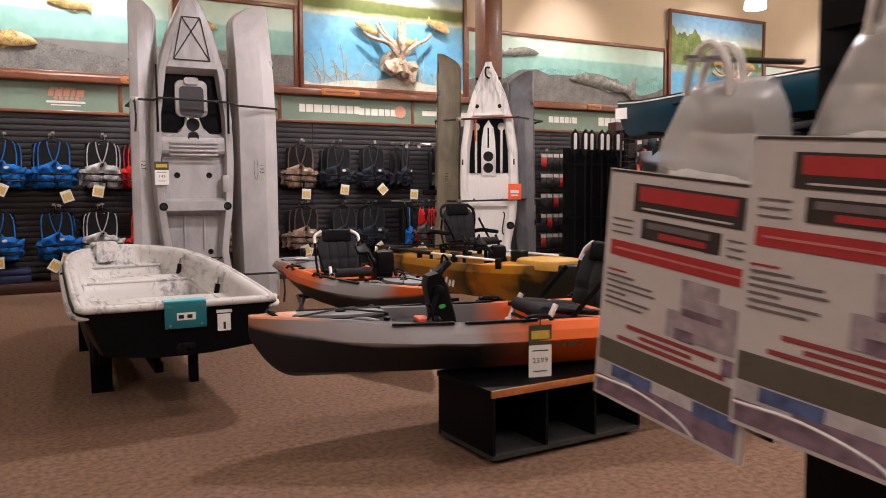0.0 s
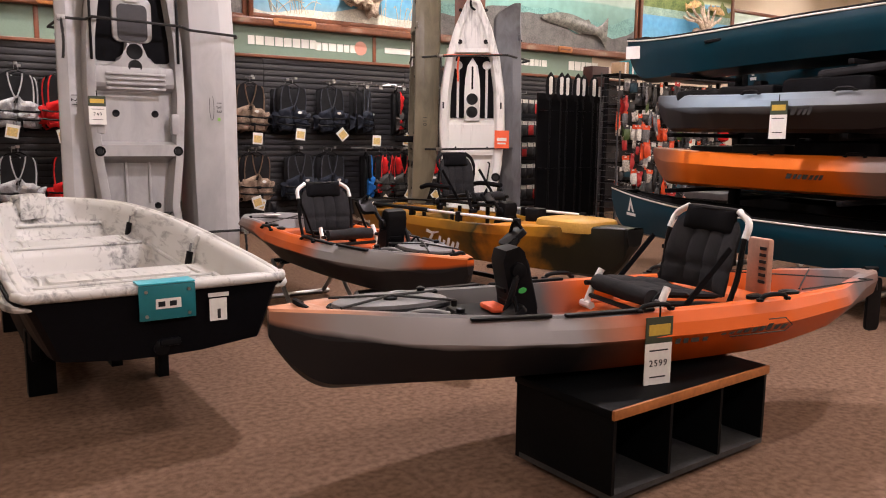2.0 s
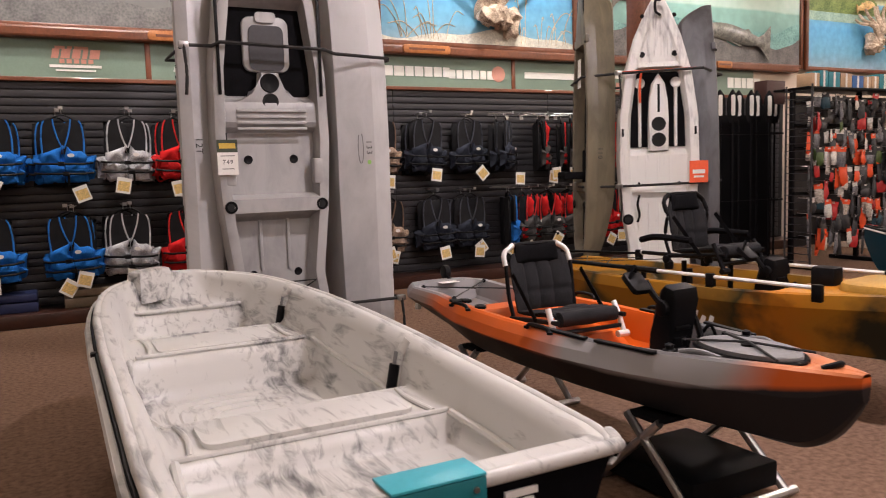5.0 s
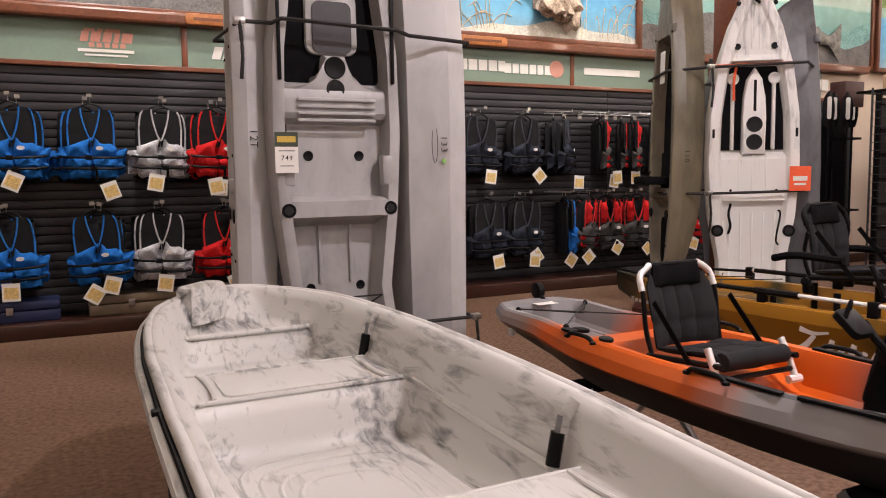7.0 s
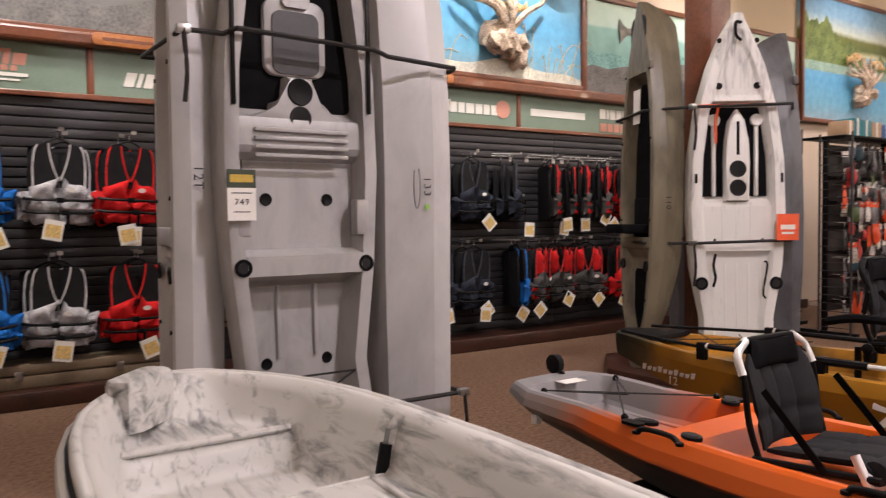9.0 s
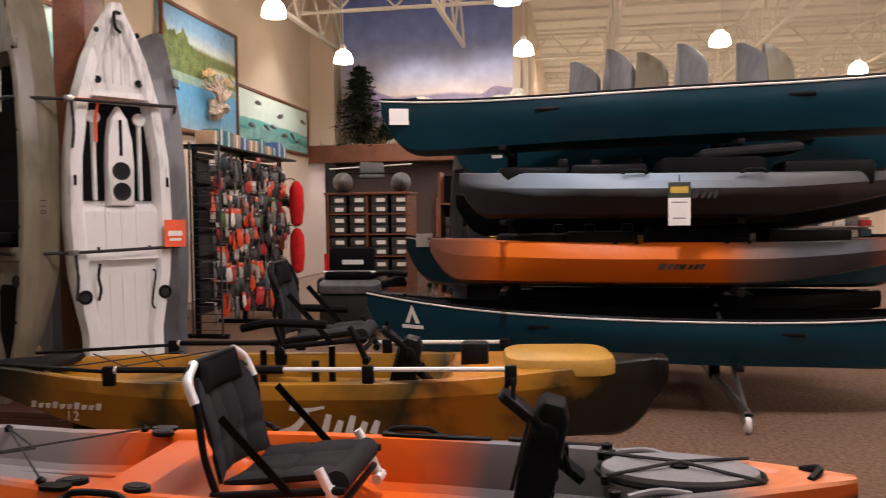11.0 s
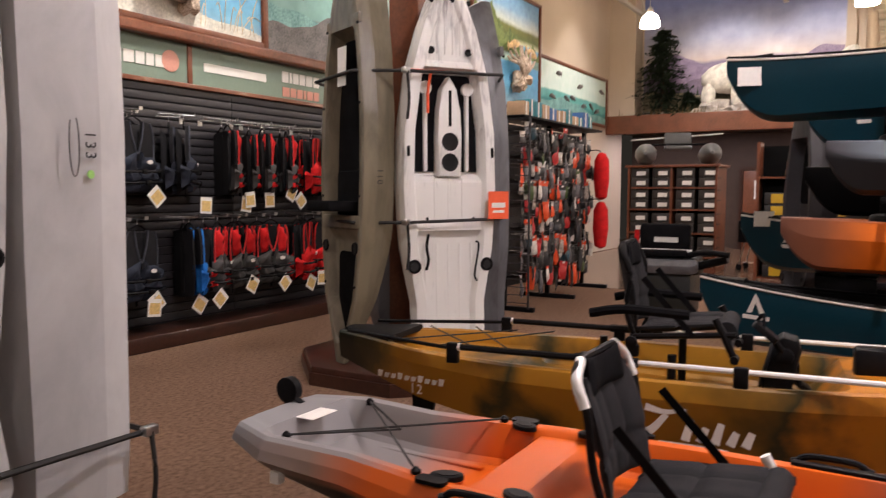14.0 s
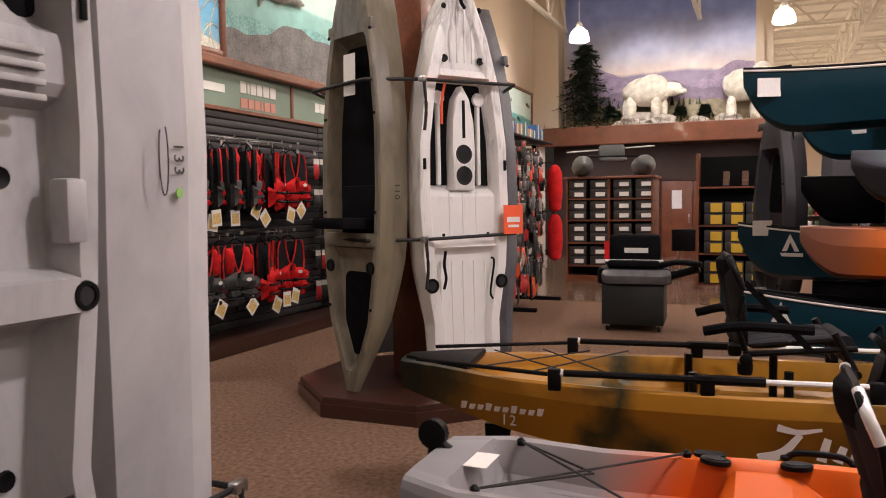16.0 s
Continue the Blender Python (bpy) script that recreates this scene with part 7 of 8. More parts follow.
def vest(style, m, label):
    body, trim = V[style]
    t = thing("life_vest", m, label, "life vest", "life vests on the wall")
    part("hook", newtube([(0, 0.24, 0.09), (0, -0.10, 0.075), (0, -0.11, 0.1)], 0.005, 6), M["steel"], t, "steel peg hook")
    part("hook_tip", newbox(-0.022, 0.022, -0.115, -0.108, 0.07, 0.105), M["steel"], t)
    part("hanger", newtube(curve_pts([(-0.13, 0, -0.05), (-0.07, 0, -0.005), (0, 0, 0.02), (0.07, 0, -0.005), (0.13, 0, -0.05)], 3), 0.009, 6), M["black"], t)
    part("hanger_neck", newtube([(0, 0, 0.02), (0, 0, 0.085)], 0.004, 6), M["steel"], t)
    out, neck = [(0.20, -0.40), (0.205, -0.24), (0.19, -0.10), (0.165, -0.045)], [(0.085, -0.03), (0.075, -0.12), (0.045, -0.24), (0.006, -0.34)]
    half = out + neck
    for s in (-1, 1):
        strap = [(s * x, z) for x, z in half] + [(s * 0.006, -0.40)]
        part("mesh_yoke", newslab(strap, 0.015, 0.05, Matrix.Rotation(radians(90), 4, "X")), MESH, t, "black mesh shoulder")
        part("shoulder_piping", newtube(curve_pts([(s * x, -0.052, z) for x, z in out], 3), 0.009, 6), trim, t)
        part("neck_piping", newtube(curve_pts([(s * x, -0.052, z) for x, z in neck], 3), 0.009, 6), trim, t)
        a, b = (0.006, 0.225) if s > 0 else (-0.225, -0.006)
        part("chest_panel", puff(bmesh.new(), a, b, -0.51, -0.305, -0.125, -0.03, s * 2.3, 12, 0.42, 0.036), body, t)
        part("belly_panel", puff(bmesh.new(), a, b * 1.08, -0.615, -0.50, -0.145, -0.03, s * 5.7 + 1, 11, 0.0, 0.036), body, t)
        part("hem_panel", puff(bmesh.new(), a, b * 1.05, -0.70, -0.605, -0.125, -0.03, s * 8.1 + 2, 10, 0.0, 0.03), body, t)
        lo, hi = min(s * 0.19, s * 0.29), max(s * 0.19, s * 0.29)
        part("side_panel", puff(bmesh.new(), lo, hi, -0.66, -0.43, -0.085, 0.03, s * 4.4 + 3, 9, 0.0, 0.04), body, t)
        if style == "charcoal":
            red = V["red"][0]
            lo, hi = min(s * 0.075, s * 0.175), max(s * 0.075, s * 0.175)
            part("shoulder_panel", puff(bmesh.new(), lo, hi, -0.36, -0.05, -0.115, -0.03, 3.3 + s, 9, 0.0, 0.02), red, t, "bright red shoulder panel")
            lo, hi = min(s * 0.20, s * 0.275), max(s * 0.20, s * 0.275)
            for z in (-0.62, -0.52):
                part("side_block", puff(bmesh.new(), lo, hi, z - 0.035, z + 0.035, -0.11, -0.03, z * 9, 5), red, t, "bright red side block")
    # black sheet added for the shaded depth behind and beneath the vest
    part("back_panel", puff(bmesh.new(), -0.215, 0.215, -0.72, -0.06, -0.01, 0.07, 6.1, 10, 0.0, 0.02), MESH, t)
    for z in (-0.505, -0.61):
        part("belt", newtube([(-0.28, -0.07, z + 0.01), (-0.20, -0.12, z), (-0.1, -0.142, z), (0.1, -0.142, z), (0.20, -0.12, z), (0.28, -0.07, z + 0.01)], 0.013, 6), M["black"], t)
    for x, z in ((-0.02, -0.505), (0.02, -0.61)):
        part("buckle", newbox(x - 0.032, x + 0.032, -0.168, -0.142, z - 0.022, z + 0.022, bevel=0.006), M["black"], t)
    part("belt_tail", newbox(0.03, 0.055, -0.15, -0.145, -0.74, -0.62), M["black_cloth"], t)
    part("maker_patch", newslab(ellipse(0.034, 0.02), 0, 0.006, pose(0.075, -0.128, -0.415, 90)), M["trim_white"], t)
    return t


def swing_tag(x, y, z, tilt, group="swing tags on the vests"):
    t = thing("swing_tag", pose(x, y, z, 0, tilt, 0), "white and yellow printed card tag hanging from a vest", "tag", group)
    part("card", newbox(-0.075, 0.075, -0.002, 0.002, -0.17, 0.0), M["paper"], t, smooth=False)
    part("print_block", newbox(-0.06, 0.06, -0.0035, -0.0021, -0.145, -0.04), M["manila"], t, smooth=False)
    part("string", newtube([(0, 0, 0), (0.0, 0.02, 0.06)], 0.002, 4), M["cord"], t)
    return t


HOOK_Y, ROWS_Z = 12.74, (2.2, 1.17)
BASE = {}
LOOKS = {"blue": "bright blue and black nylon life vest on a hanger", "grey": "silver grey and black nylon life vest on a hanger", "red": "bright red and black nylon life vest on a hanger", "navy": "dark navy and black nylon life vest on a hanger", "camo": "brown camouflage life vest on a hanger", "charcoal": "charcoal life vest with red shoulders on a hanger"}
UPPER = [(-0.95, "blue", 0), (-0.23, "blue", 0), (0.46, "blue", 0), (1.09, "grey", 0), (1.66, "red", 0), (2.75, "camo", 0), (3.35, "camo", 0), (4.13, "camo", 5), (4.80, "navy", 0), (5.42, "navy", 12), (6.03, "navy", 42), (6.62, "charcoal", 62), (7.15, "charcoal", 52), (7.55, "charcoal", 45), (8.02, "red", 25), (8.4, "red", -8)]
LOWER = [(-0.98, "blue", 0), (-0.30, "blue", 4), (0.45, "blue", -6), (1.07, "grey", 0), (1.67, "red", 0), (2.8, "camo", 0), (3.4, "camo", 0), (4.18, "camo", 6), (4.85, "navy", 0), (5.40, "navy", 8), (6.02, "blue", 68), (6.40, "charcoal", 30), (6.70, "charcoal", 4), (7.20, "charcoal", -6), (7.78, "red", 20), (8.2, "red", -12)]
tag_ob = None
for r, (row, z) in enumerate(zip((UPPER, LOWER), ROWS_Z)):
    for i, (x, style, turn) in enumerate(row):
        for depth in range(2):
            dx = 0.06 * depth * (1 if (i + r) % 2 else -1)
            m = pose(x + dx, HOOK_Y + 0.15 * depth - 0.06 * r, z - 0.015 * depth, 0, random.uniform(-3, 3), turn + random.uniform(-8, 8))
            if style not in BASE:
                BASE[style] = vest(style, m, LOOKS[style])
            else:
                copy_thing(BASE[style], m)
        n_tags = (1, 2, 1, 1, 1, 2, 1)[(i * 2 + r) % 7]
        for k in range(n_tags):
            tm = (x + random.uniform(-0.08, 0.16), HOOK_Y - 0.16 - 0.012 * k - 0.06 * r, z - random.uniform(0.60, 0.76))
            ang = random.uniform(-50, 50)
            if tag_ob is None:
                tag_ob = swing_tag(*tm, ang)
            else:
                copy_thing(tag_ob, pose(*tm, 0, ang, 0))
# spare empty pegs
peg0 = None
for x in (6.2, 6.45, 6.9, 7.05, 7.4, 7.9, 8.9, 9.3):
    if peg0 is None:
        peg0 = thing("peg_hook", pose(x, WALL_Y - 0.05, 2.24), "empty steel peg hook on the slat wall", "hook", "peg hooks")
        part("rod", newtube([(0, 0, 0.02), (0, -0.32, 0), (0, -0.33, 0.03)], 0.005, 6), M["steel"], peg0)
        part("back_plate", newbox(-0.03, 0.03, -0.004, 0.002, -0.03, 0.03), M["steel"], peg0)
    else:
        copy_thing(peg0, pose(x, WALL_Y - 0.05, 2.24))
# flat cases on the platform
for x0, x1, c, lab in ((-1.6, 0.1, (0.012, 0.02, 0.075), "dark blue flat storage case on the wall platform"), (0.35, 1.9, (0.17, 0.13, 0.085), "tan flat storage case on the wall platform")):
    t = thing("storage_case", pose((x0 + x1) / 2, 12.78, 0.15), lab, "case", "cases on the platform")
    w = (x1 - x0) / 2
    mm = surface(lab.replace(" ", "_")[:20], c, 0.5, vary=0.2)
    part("base", newbox(-w, w, -0.17, 0.17, 0, 0.11, bevel=0.015), mm, t)
    part("lid", newbox(-w, w, -0.175, 0.175, 0.115, 0.2, bevel=0.02), mm, t)
    for k in (-0.5, 0.5):
        part("latch", newbox(k * w - 0.03, k * w + 0.03, -0.185, -0.176, 0.08, 0.15, bevel=0.003), M["steel"], t)

# ---- gloves, paddles and tackle ----
pk = None
rng = random.Random(4)
GL = [surface("pack_black", (0.02, 0.02, 0.022), 0.5), surface("pack_red", (0.4, 0.02, 0.02), 0.5), surface("pack_white", (0.62, 0.6, 0.56), 0.4, vary=0.3, scale=50), surface("pack_orange", (0.65, 0.07, 0.015), 0.45), surface("pack_green", (0.05, 0.085, 0.02), 0.5), surface("pack_grey", (0.13, 0.13, 0.14), 0.3, vary=0.5, scale=40), surface("pack_teal", (0.015, 0.05, 0.07), 0.5), surface("pack_clear", (0.38, 0.34, 0.30), 0.2, vary=0.6, scale=45)]
PACKS = {}


def tackle_pack(style, m):
    """A hung package: a header card over a lumpy bagged item."""
    if style in PACKS:
        return copy_thing(PACKS[style], m)
    head, body, w, h = style
    w *= 1.05
    name = ("black", "red", "white", "orange", "green", "grey", "teal", "pale")
    t = thing("tackle_package", m, f"small hung package with {name[head]} header card and {name[body]} contents", "package", "packages on the tackle rack")
    part("header_card", newbox(-w / 2, w / 2, -0.003, 0.003, -0.07, 0.0), GL[head], t, smooth=False)
    part("pouch", puff(bmesh.new(), -w / 2, w / 2, -h, -0.065, -0.035, 0.0, head + body * 2.1, 4), GL[body], t)
    part("price_label", newbox(-0.02, 0.02, -0.006, -0.0035, -0.03, -0.01), GL[2], t, smooth=False)
    part("peg", newtube([(0, 0.14, 0.01), (0, -0.03, -0.005)], 0.004, 5), M["steel"], t)
    PACKS[style] = t
    return t


def tackle_rack(x0, x1, y, label):
    t = thing("tackle_rack", pose(x0, y, 0), label, "rack")
    L = x1 - x0
    for x in (0, L * 0.5, L):
        part("post", newbox(x - 0.03, x + 0.03, -0.03, 0.03, 0.06, 2.45, bevel=0.005), M["black"], t)
        part("foot", newbox(x - 0.04, x + 0.04, -0.42, 0.42, 0.0, 0.06, bevel=0.01), M["black"], t)
    part("back_sheet", newbox(0.03, L - 0.03, -0.008, 0.008, 0.3, 2.38), surface("rack_sheet_dark", (0.03, 0.026, 0.024), 0.7), t, smooth=False)
    for k in range(7):
        part("peg_bar", newbox(0, L, -0.05, -0.03, 0.42 + k * 0.31, 0.44 + k * 0.31), M["black"], t)
    part("top_shelf", newbox(-0.05, L + 0.05, -0.28, 0.28, 2.45, 2.48, bevel=0.005), M["black"], t)
    # end ladder of wire
    for s in (-0.38, 0.02):
        part("ladder_side", newtube([(-0.1, s, 0.05), (-0.1, s, 2.5)], 0.014, 6), M["slat"], t)
    for k in range(24):
        part("ladder_rung", newtube([(-0.1, -0.38, 0.12 + k * 0.1), (-0.1, 0.02, 0.12 + k * 0.1)], 0.005, 5), M["slat"], t)


tackle_rack(9.45, 12.3, 10.78, "black steel tackle rack full of hung packages")
STYLES = [(3, 3, 0.13, 0.30), (3, 0, 0.09, 0.34), (0, 5, 0.12, 0.2), (2, 7, 0.08, 0.18), (0, 0, 0.1, 0.36), (2, 0, 0.12, 0.22), (0, 0, 0.16, 0.2), (5, 5, 0.07, 0.3), (2, 0, 0.06, 0.16), (0, 1, 0.08, 0.2), (3, 5, 0.14, 0.28), (1, 0, 0.1, 0.26), (2, 1, 0.1, 0.24), (4, 7, 0.12, 0.25), (0, 0, 0.14, 0.3), (2, 2, 0.1, 0.2), (3, 7, 0.12, 0.27), (0, 6, 0.12, 0.22), (0, 4, 0.12, 0.25), (5, 0, 0.13, 0.27)]
STYLES += [(3, 2, 0.12, 0.26), (3, 3, 0.14, 0.22), (3, 2, 0.1, 0.2), (2, 3, 0.12, 0.24), (2, 2, 0.09, 0.17), (2, 5, 0.1, 0.2), (2, 0, 0.12, 0.22), (0, 0, 0.16, 0.2), (0, 0, 0.1, 0.36), (1, 1, 0.14, 0.26)]
for r in range(9):
    x = 9.58
    while x < 12.2:
        st = STYLES[rng.randrange(len(STYLES))]
        if rng.random() < 0.1:
            x += 0.1
            continue
        if r < 2 and rng.random() < 0.45:
            st = STYLES[0] if rng.random() < 0.4 else STYLES[4]
        for d in range(2 if rng.random() < 0.25 else 1):
            tackle_pack(st, pose(x + 0.01 * d, 10.78 - 0.17 - 0.07 * d, 0.50 + r * 0.232 + rng.uniform(-0.07, 0.07), 0, rng.uniform(-9, 9), rng.uniform(-30, 30)))
        x += st[2] * 1.0 + rng.uniform(0.01, 0.06)
bx0 = 9.6
for k in range(12):
    w, h, c = rng.choice((0.16, 0.2, 0.24)), rng.uniform(0.14, 0.24), rng.choice(((0.03, 0.12, 0.35), (0.02, 0.2, 0.25), (0.45, 0.3, 0.18), (0.5, 0.36, 0.24), (0.5, 0.34, 0.05)))
    t = thing("stock_box", pose(bx0 + w / 2, 10.72, 2.48), "small coloured stock box on the rack's top shelf", "box", "boxes on the tackle rack")
    part("carton", newbox(-w / 2, w / 2, -0.12, 0.12, 0, h, bevel=0.004), surface("stock_carton", c, 0.55), t)
    part("tape", newbox(-0.02, 0.02, -0.1215, -0.1202, 0, h), M["paper"], t, smooth=False)
    bx0 += w + 0.015
# long red bags at the rack's end
for z in (2.1, 1.35):
    t = thing("gear_bag", pose(12.0, 10.38, z), "long bright red padded bag hung at the rack's end", "bag", "red bags")
    part("bag", newlathe([(0.02, -0.7), (0.09, -0.66), (0.12, -0.4), (0.11, -0.1), (0.06, 0.0), (0.02, 0.02)], 14), V["red"][0], t)
    part("strap", newtube(curve_pts([(0, 0, 0.0), (0.03, 0.08, 0.06), (0, 0.3, 0.04)]), 0.008, 5), M["black"], t)
# a second rack beyond with dark goods
t = thing("display_rack", pose(12.9, 11.6, 0), "dark wire rack of boxed goods beyond the tackle rack", "rack")
part("frame", newbox(-0.45, 0.45, 0.0, 0.05, 0, 2.3), M["black"], t)
for r in range(6):
    part("shelf", newbox(-0.45, 0.45, -0.35, 0.0, 0.3 + r * 0.34, 0.32 + r * 0.34), M["black"], t)
for r in range(6):
    for k in range(4):
        b = thing("goods_box", pose(12.58 + k * 0.21, 11.45, 0.32 + r * 0.34), "small dark carton with white label on a rack shelf", "box", "goods boxes")
        part("carton", newbox(-0.08, 0.08, -0.12, 0.1, 0, 0.2, bevel=0.004), GL[rng.choice((0, 0, 5, 1))], b)
        part("label", newbox(-0.06, 0.06, -0.1225, -0.1203, 0.03, 0.09), GL[2], b, smooth=False)

# glove packs on the slat wall beyond the vests
for r in range(5):
    for k in range(9):
        tackle_pack((2, 0, 0.12, 0.26) if (r + k) % 4 else (2, 1, 0.12, 0.26), pose(9.15 + k * 0.15, WALL_Y - 0.17, 2.15 - r * 0.40, 0, 0, rng.uniform(-8, 8)))


def paddle(m, group="paddles in the stand"):
    t = thing("paddle", m, "black kayak paddle with pale blade mark, upright in a stand", "paddle", group)
    part("shaft", newtube([(0, 0, 0.05), (0, 0, 2.1)], 0.016, 8), M["black"], t)
    bm = bmesh.new()
    rows = []
    for i in range(9):
        a = i / 8
        w = 0.085 * math.sin(math.pi * min(1, 0.12 + a * 0.8)) ** 0.6 if a < 1 else 0.02
        rows.append([Vector((-w, 0.012, 2.05 + a * 0.46)), Vector((0, -0.012, 2.05 + a * 0.48)), Vector((w, 0.012, 2.05 + a * 0.46)), Vector((0, 0.02, 2.05 + a * 0.48))])
    grid_skin(bm, rows, closed=True)
    part("blade", bm, M["black"], t)
    part("blade_mark", newslab(rounded(0.055, 0.30, 0.025), 0.012, 0.02, pose(0, 0, 2.30, 90)), M["trim_white"], t, "pale blade mark")
    return t


pd = None
for k in range(7):
    m = pose(8.98 + 0.19 * k, 11.62 - 0.06 * (k % 2), 0.02, 0, 0, -30)
    if pd is None:
        pd = paddle(m)
    else:
        copy_thing(pd, m)
t = thing("paddle_stand", pose(9.55, 11.68, 0), "black floor stand holding a row of paddles", "stand")
part("base", newbox(-0.7, 0.7, -0.22, 0.2, 0, 0.05, bevel=0.01), M["black"], t)
part("back", newbox(-0.7, 0.7, 0.1, 0.14, 0.05, 2.2), M["black"], t)
part("header", newbox(0.35, 0.75, -0.1, 0.14, 2.35, 2.7, bevel=0.01), surface("header_dark_red", (0.05, 0.018, 0.015), 0.5), t)
part("header_leg", newbox(0.5, 0.6, 0.1, 0.14, 2.2, 2.36), M["black"], t)
for z in (0.9, 1.9):
    part("rail", newbox(-0.7, 0.7, -0.12, -0.09, z, z + 0.03), M["black"], t)
    for s in (-0.68, 0.68):
        part("rail_arm", newbox(s - 0.015, s + 0.015, -0.09, 0.1, z, z + 0.03), M["black"], t)

# ---- shelf unit with boxes and a float boat ----
def shelf_unit():
    t = thing("shelf_unit", pose(16.0, 10.2, 0), "dark wood gondola shelf stocked with black boxes", "shelf")
    for y in (-0.85, -0.02, 0.81):
        part("side_panel", newbox(-0.45, 0.45, y, y + 0.04, 0.0, 2.0), M["wood"], t, smooth=False)
    part("top", newbox(-0.5, 0.5, -0.9, 0.9, 2.0, 2.05, bevel=0.01), M["wood"], t)
    part("core", newbox(0.0, 0.03, -0.81, 0.81, 0.1, 2.0), M["black_board"], t)
    part("kick", newbox(-0.46, 0.46, -0.86, 0.86, 0.0, 0.1), M["wood"], t)
    for z in (0.3, 0.75, 1.2, 1.62):
        part("shelf", newbox(-0.46, -0.001, -0.81, 0.81, z - 0.03, z), M["wood"], t, smooth=False)
        part("shelf", newbox(0.031, 0.46, -0.81, 0.81, z - 0.03, z), M["wood"], t, smooth=False)


shelf_unit()
box0 = None
for z, hh in ((0.3, 0.18), (0.75, 0.2), (1.2, 0.18), (1.62, 0.18)):
    for k in range(4):
        for lev in range(2):
            m = pose(15.76, 9.52 + 0.42 * k + (0.04 if k > 1 else 0), z + lev * 0.19)
            if box0 is None:
                box0 = thing("shoe_box", m, "black carton with a white end label on a shelf", "box", "boxes on the shelf unit")
                part("carton", newbox(-0.18, 0.18, -0.17, 0.17, 0, 0.16, bevel=0.004), surface("carton_black", (0.028, 0.024, 0.022), 0.5), box0)
                part("lid", newbox(-0.183, 0.183, -0.173, 0.173, 0.161, 0.18, bevel=0.003), surface("carton_lid", (0.04, 0.035, 0.03), 0.5), box0)
                part("label", newbox(-0.184, -0.181, -0.12, 0.06, 0.04, 0.12), M["paper"], box0, smooth=False)
            else:
                copy_thing(box0, m)
t = thing("float_boat", pose(16.0, 10.2, 2.05, 0, 0, -75), "grey inflatable pontoon float boat on the shelf's top", "inflatable boat")
fl = surface("grey_pvc", (0.10, 0.105, 0.105), 0.4, vary=0.15)
for s in (-1, 1):
    part("pontoon", newlathe([(0.01, -0.75), (0.12, -0.66), (0.2, -0.4), (0.21, 0.2), (0.15, 0.55), (0.03, 0.75)], 16, pose(s * 0.6, 0, 0.21, 90)), fl, t)
part("seat", newbox(-0.26, 0.26, -0.2, 0.2, 0.3, 0.38, bevel=0.03), fl, t)
part("backrest", newbox(-0.26, 0.26, 0.2, 0.27, 0.34, 0.66, bevel=0.04), fl, t)
part("frame_bar", newtube([(-0.6, -0.1, 0.40), (0.6, -0.1, 0.40)], 0.02, 8), M["black"], t)
part("oar", newtube([(-0.9, 0.3, 0.52), (0.85, 0.25, 0.62)], 0.015, 8), M["alu"], t)

# black cart with a boxed seat
t = thing("stock_cart", pose(9.95, 8.87, 0, 0, 0, 3), "black boxy cart on casters loaded with dark gear", "cart")
part("crate", newbox(-0.33, 0.33, -0.36, 0.36, 0.08, 0.56, bevel=0.015), surface("crate_dark_green", (0.012, 0.016, 0.015), 0.5), t)
for x in (-0.28, 0.28):
    for y in (-0.3, 0.3):
        part("caster", newlathe([(0.015, -0.015), (0.04, -0.012), (0.04, 0.012), (0.015, 0.015)], 12, pose(x, y, 0.04, 90)), M["black"], t)
        part("caster_plate", newbox(x - 0.03, x + 0.03, y - 0.03, y + 0.03, 0.06, 0.082), M["steel"], t)
t = thing("gear_pile", pose(9.95, 8.87, 0.56, 0, 0, 3), "black padded boat seat and drive unit on the cart", "boat seat")
part("drive_body", newslab(rounded(0.62, 0.86, 0.16), 0.0, 0.20, bevel=0.06), M["black"], t, "black moulded drive body")
part("side_shell", newslab(rounded(0.20, 0.80, 0.09), 0.06, 0.17, pose(-0.27, -0.04, 0, 0, -24, 0), bevel=0.04), M["slate_hull"], t, "slate grey side shell")
part("tiller", newtube(curve_pts([(-0.2, -0.3, 0.22), (-0.3, -0.5, 0.27), (-0.33, -0.78, 0.25)]), 0.035, 10), M["black"], t)
part("cross_tube", newtube([(-0.16, -0.34, 0.27), (-0.16, 0.34, 0.27)], 0.016, 8), M["alu"], t)
part("seat_back", newbox(-0.05, 0.05, -0.3, 0.3, 0.22, 0.58, bevel=0.04), M["black_cloth"], t)
part("seat_pad", newbox(-0.3, 0.1, -0.3, 0.3, 0.2, 0.28, bevel=0.03), M["black_cloth"], t)
part("arm", newtube([(-0.2, -0.42, 0.1), (-0.25, -0.75, 0.2)], 0.05, 10), M["black"], t)
part("maker_patch", newbox(-0.056, -0.051, -0.16, 0.12, 0.36, 0.42), M["sign_white"], t, "pale maker's patch")
part("red_strap", newbox(-0.06, -0.04, 0.3, 0.36, 0.24, 0.5, bevel=0.01), V["red"][0], t)

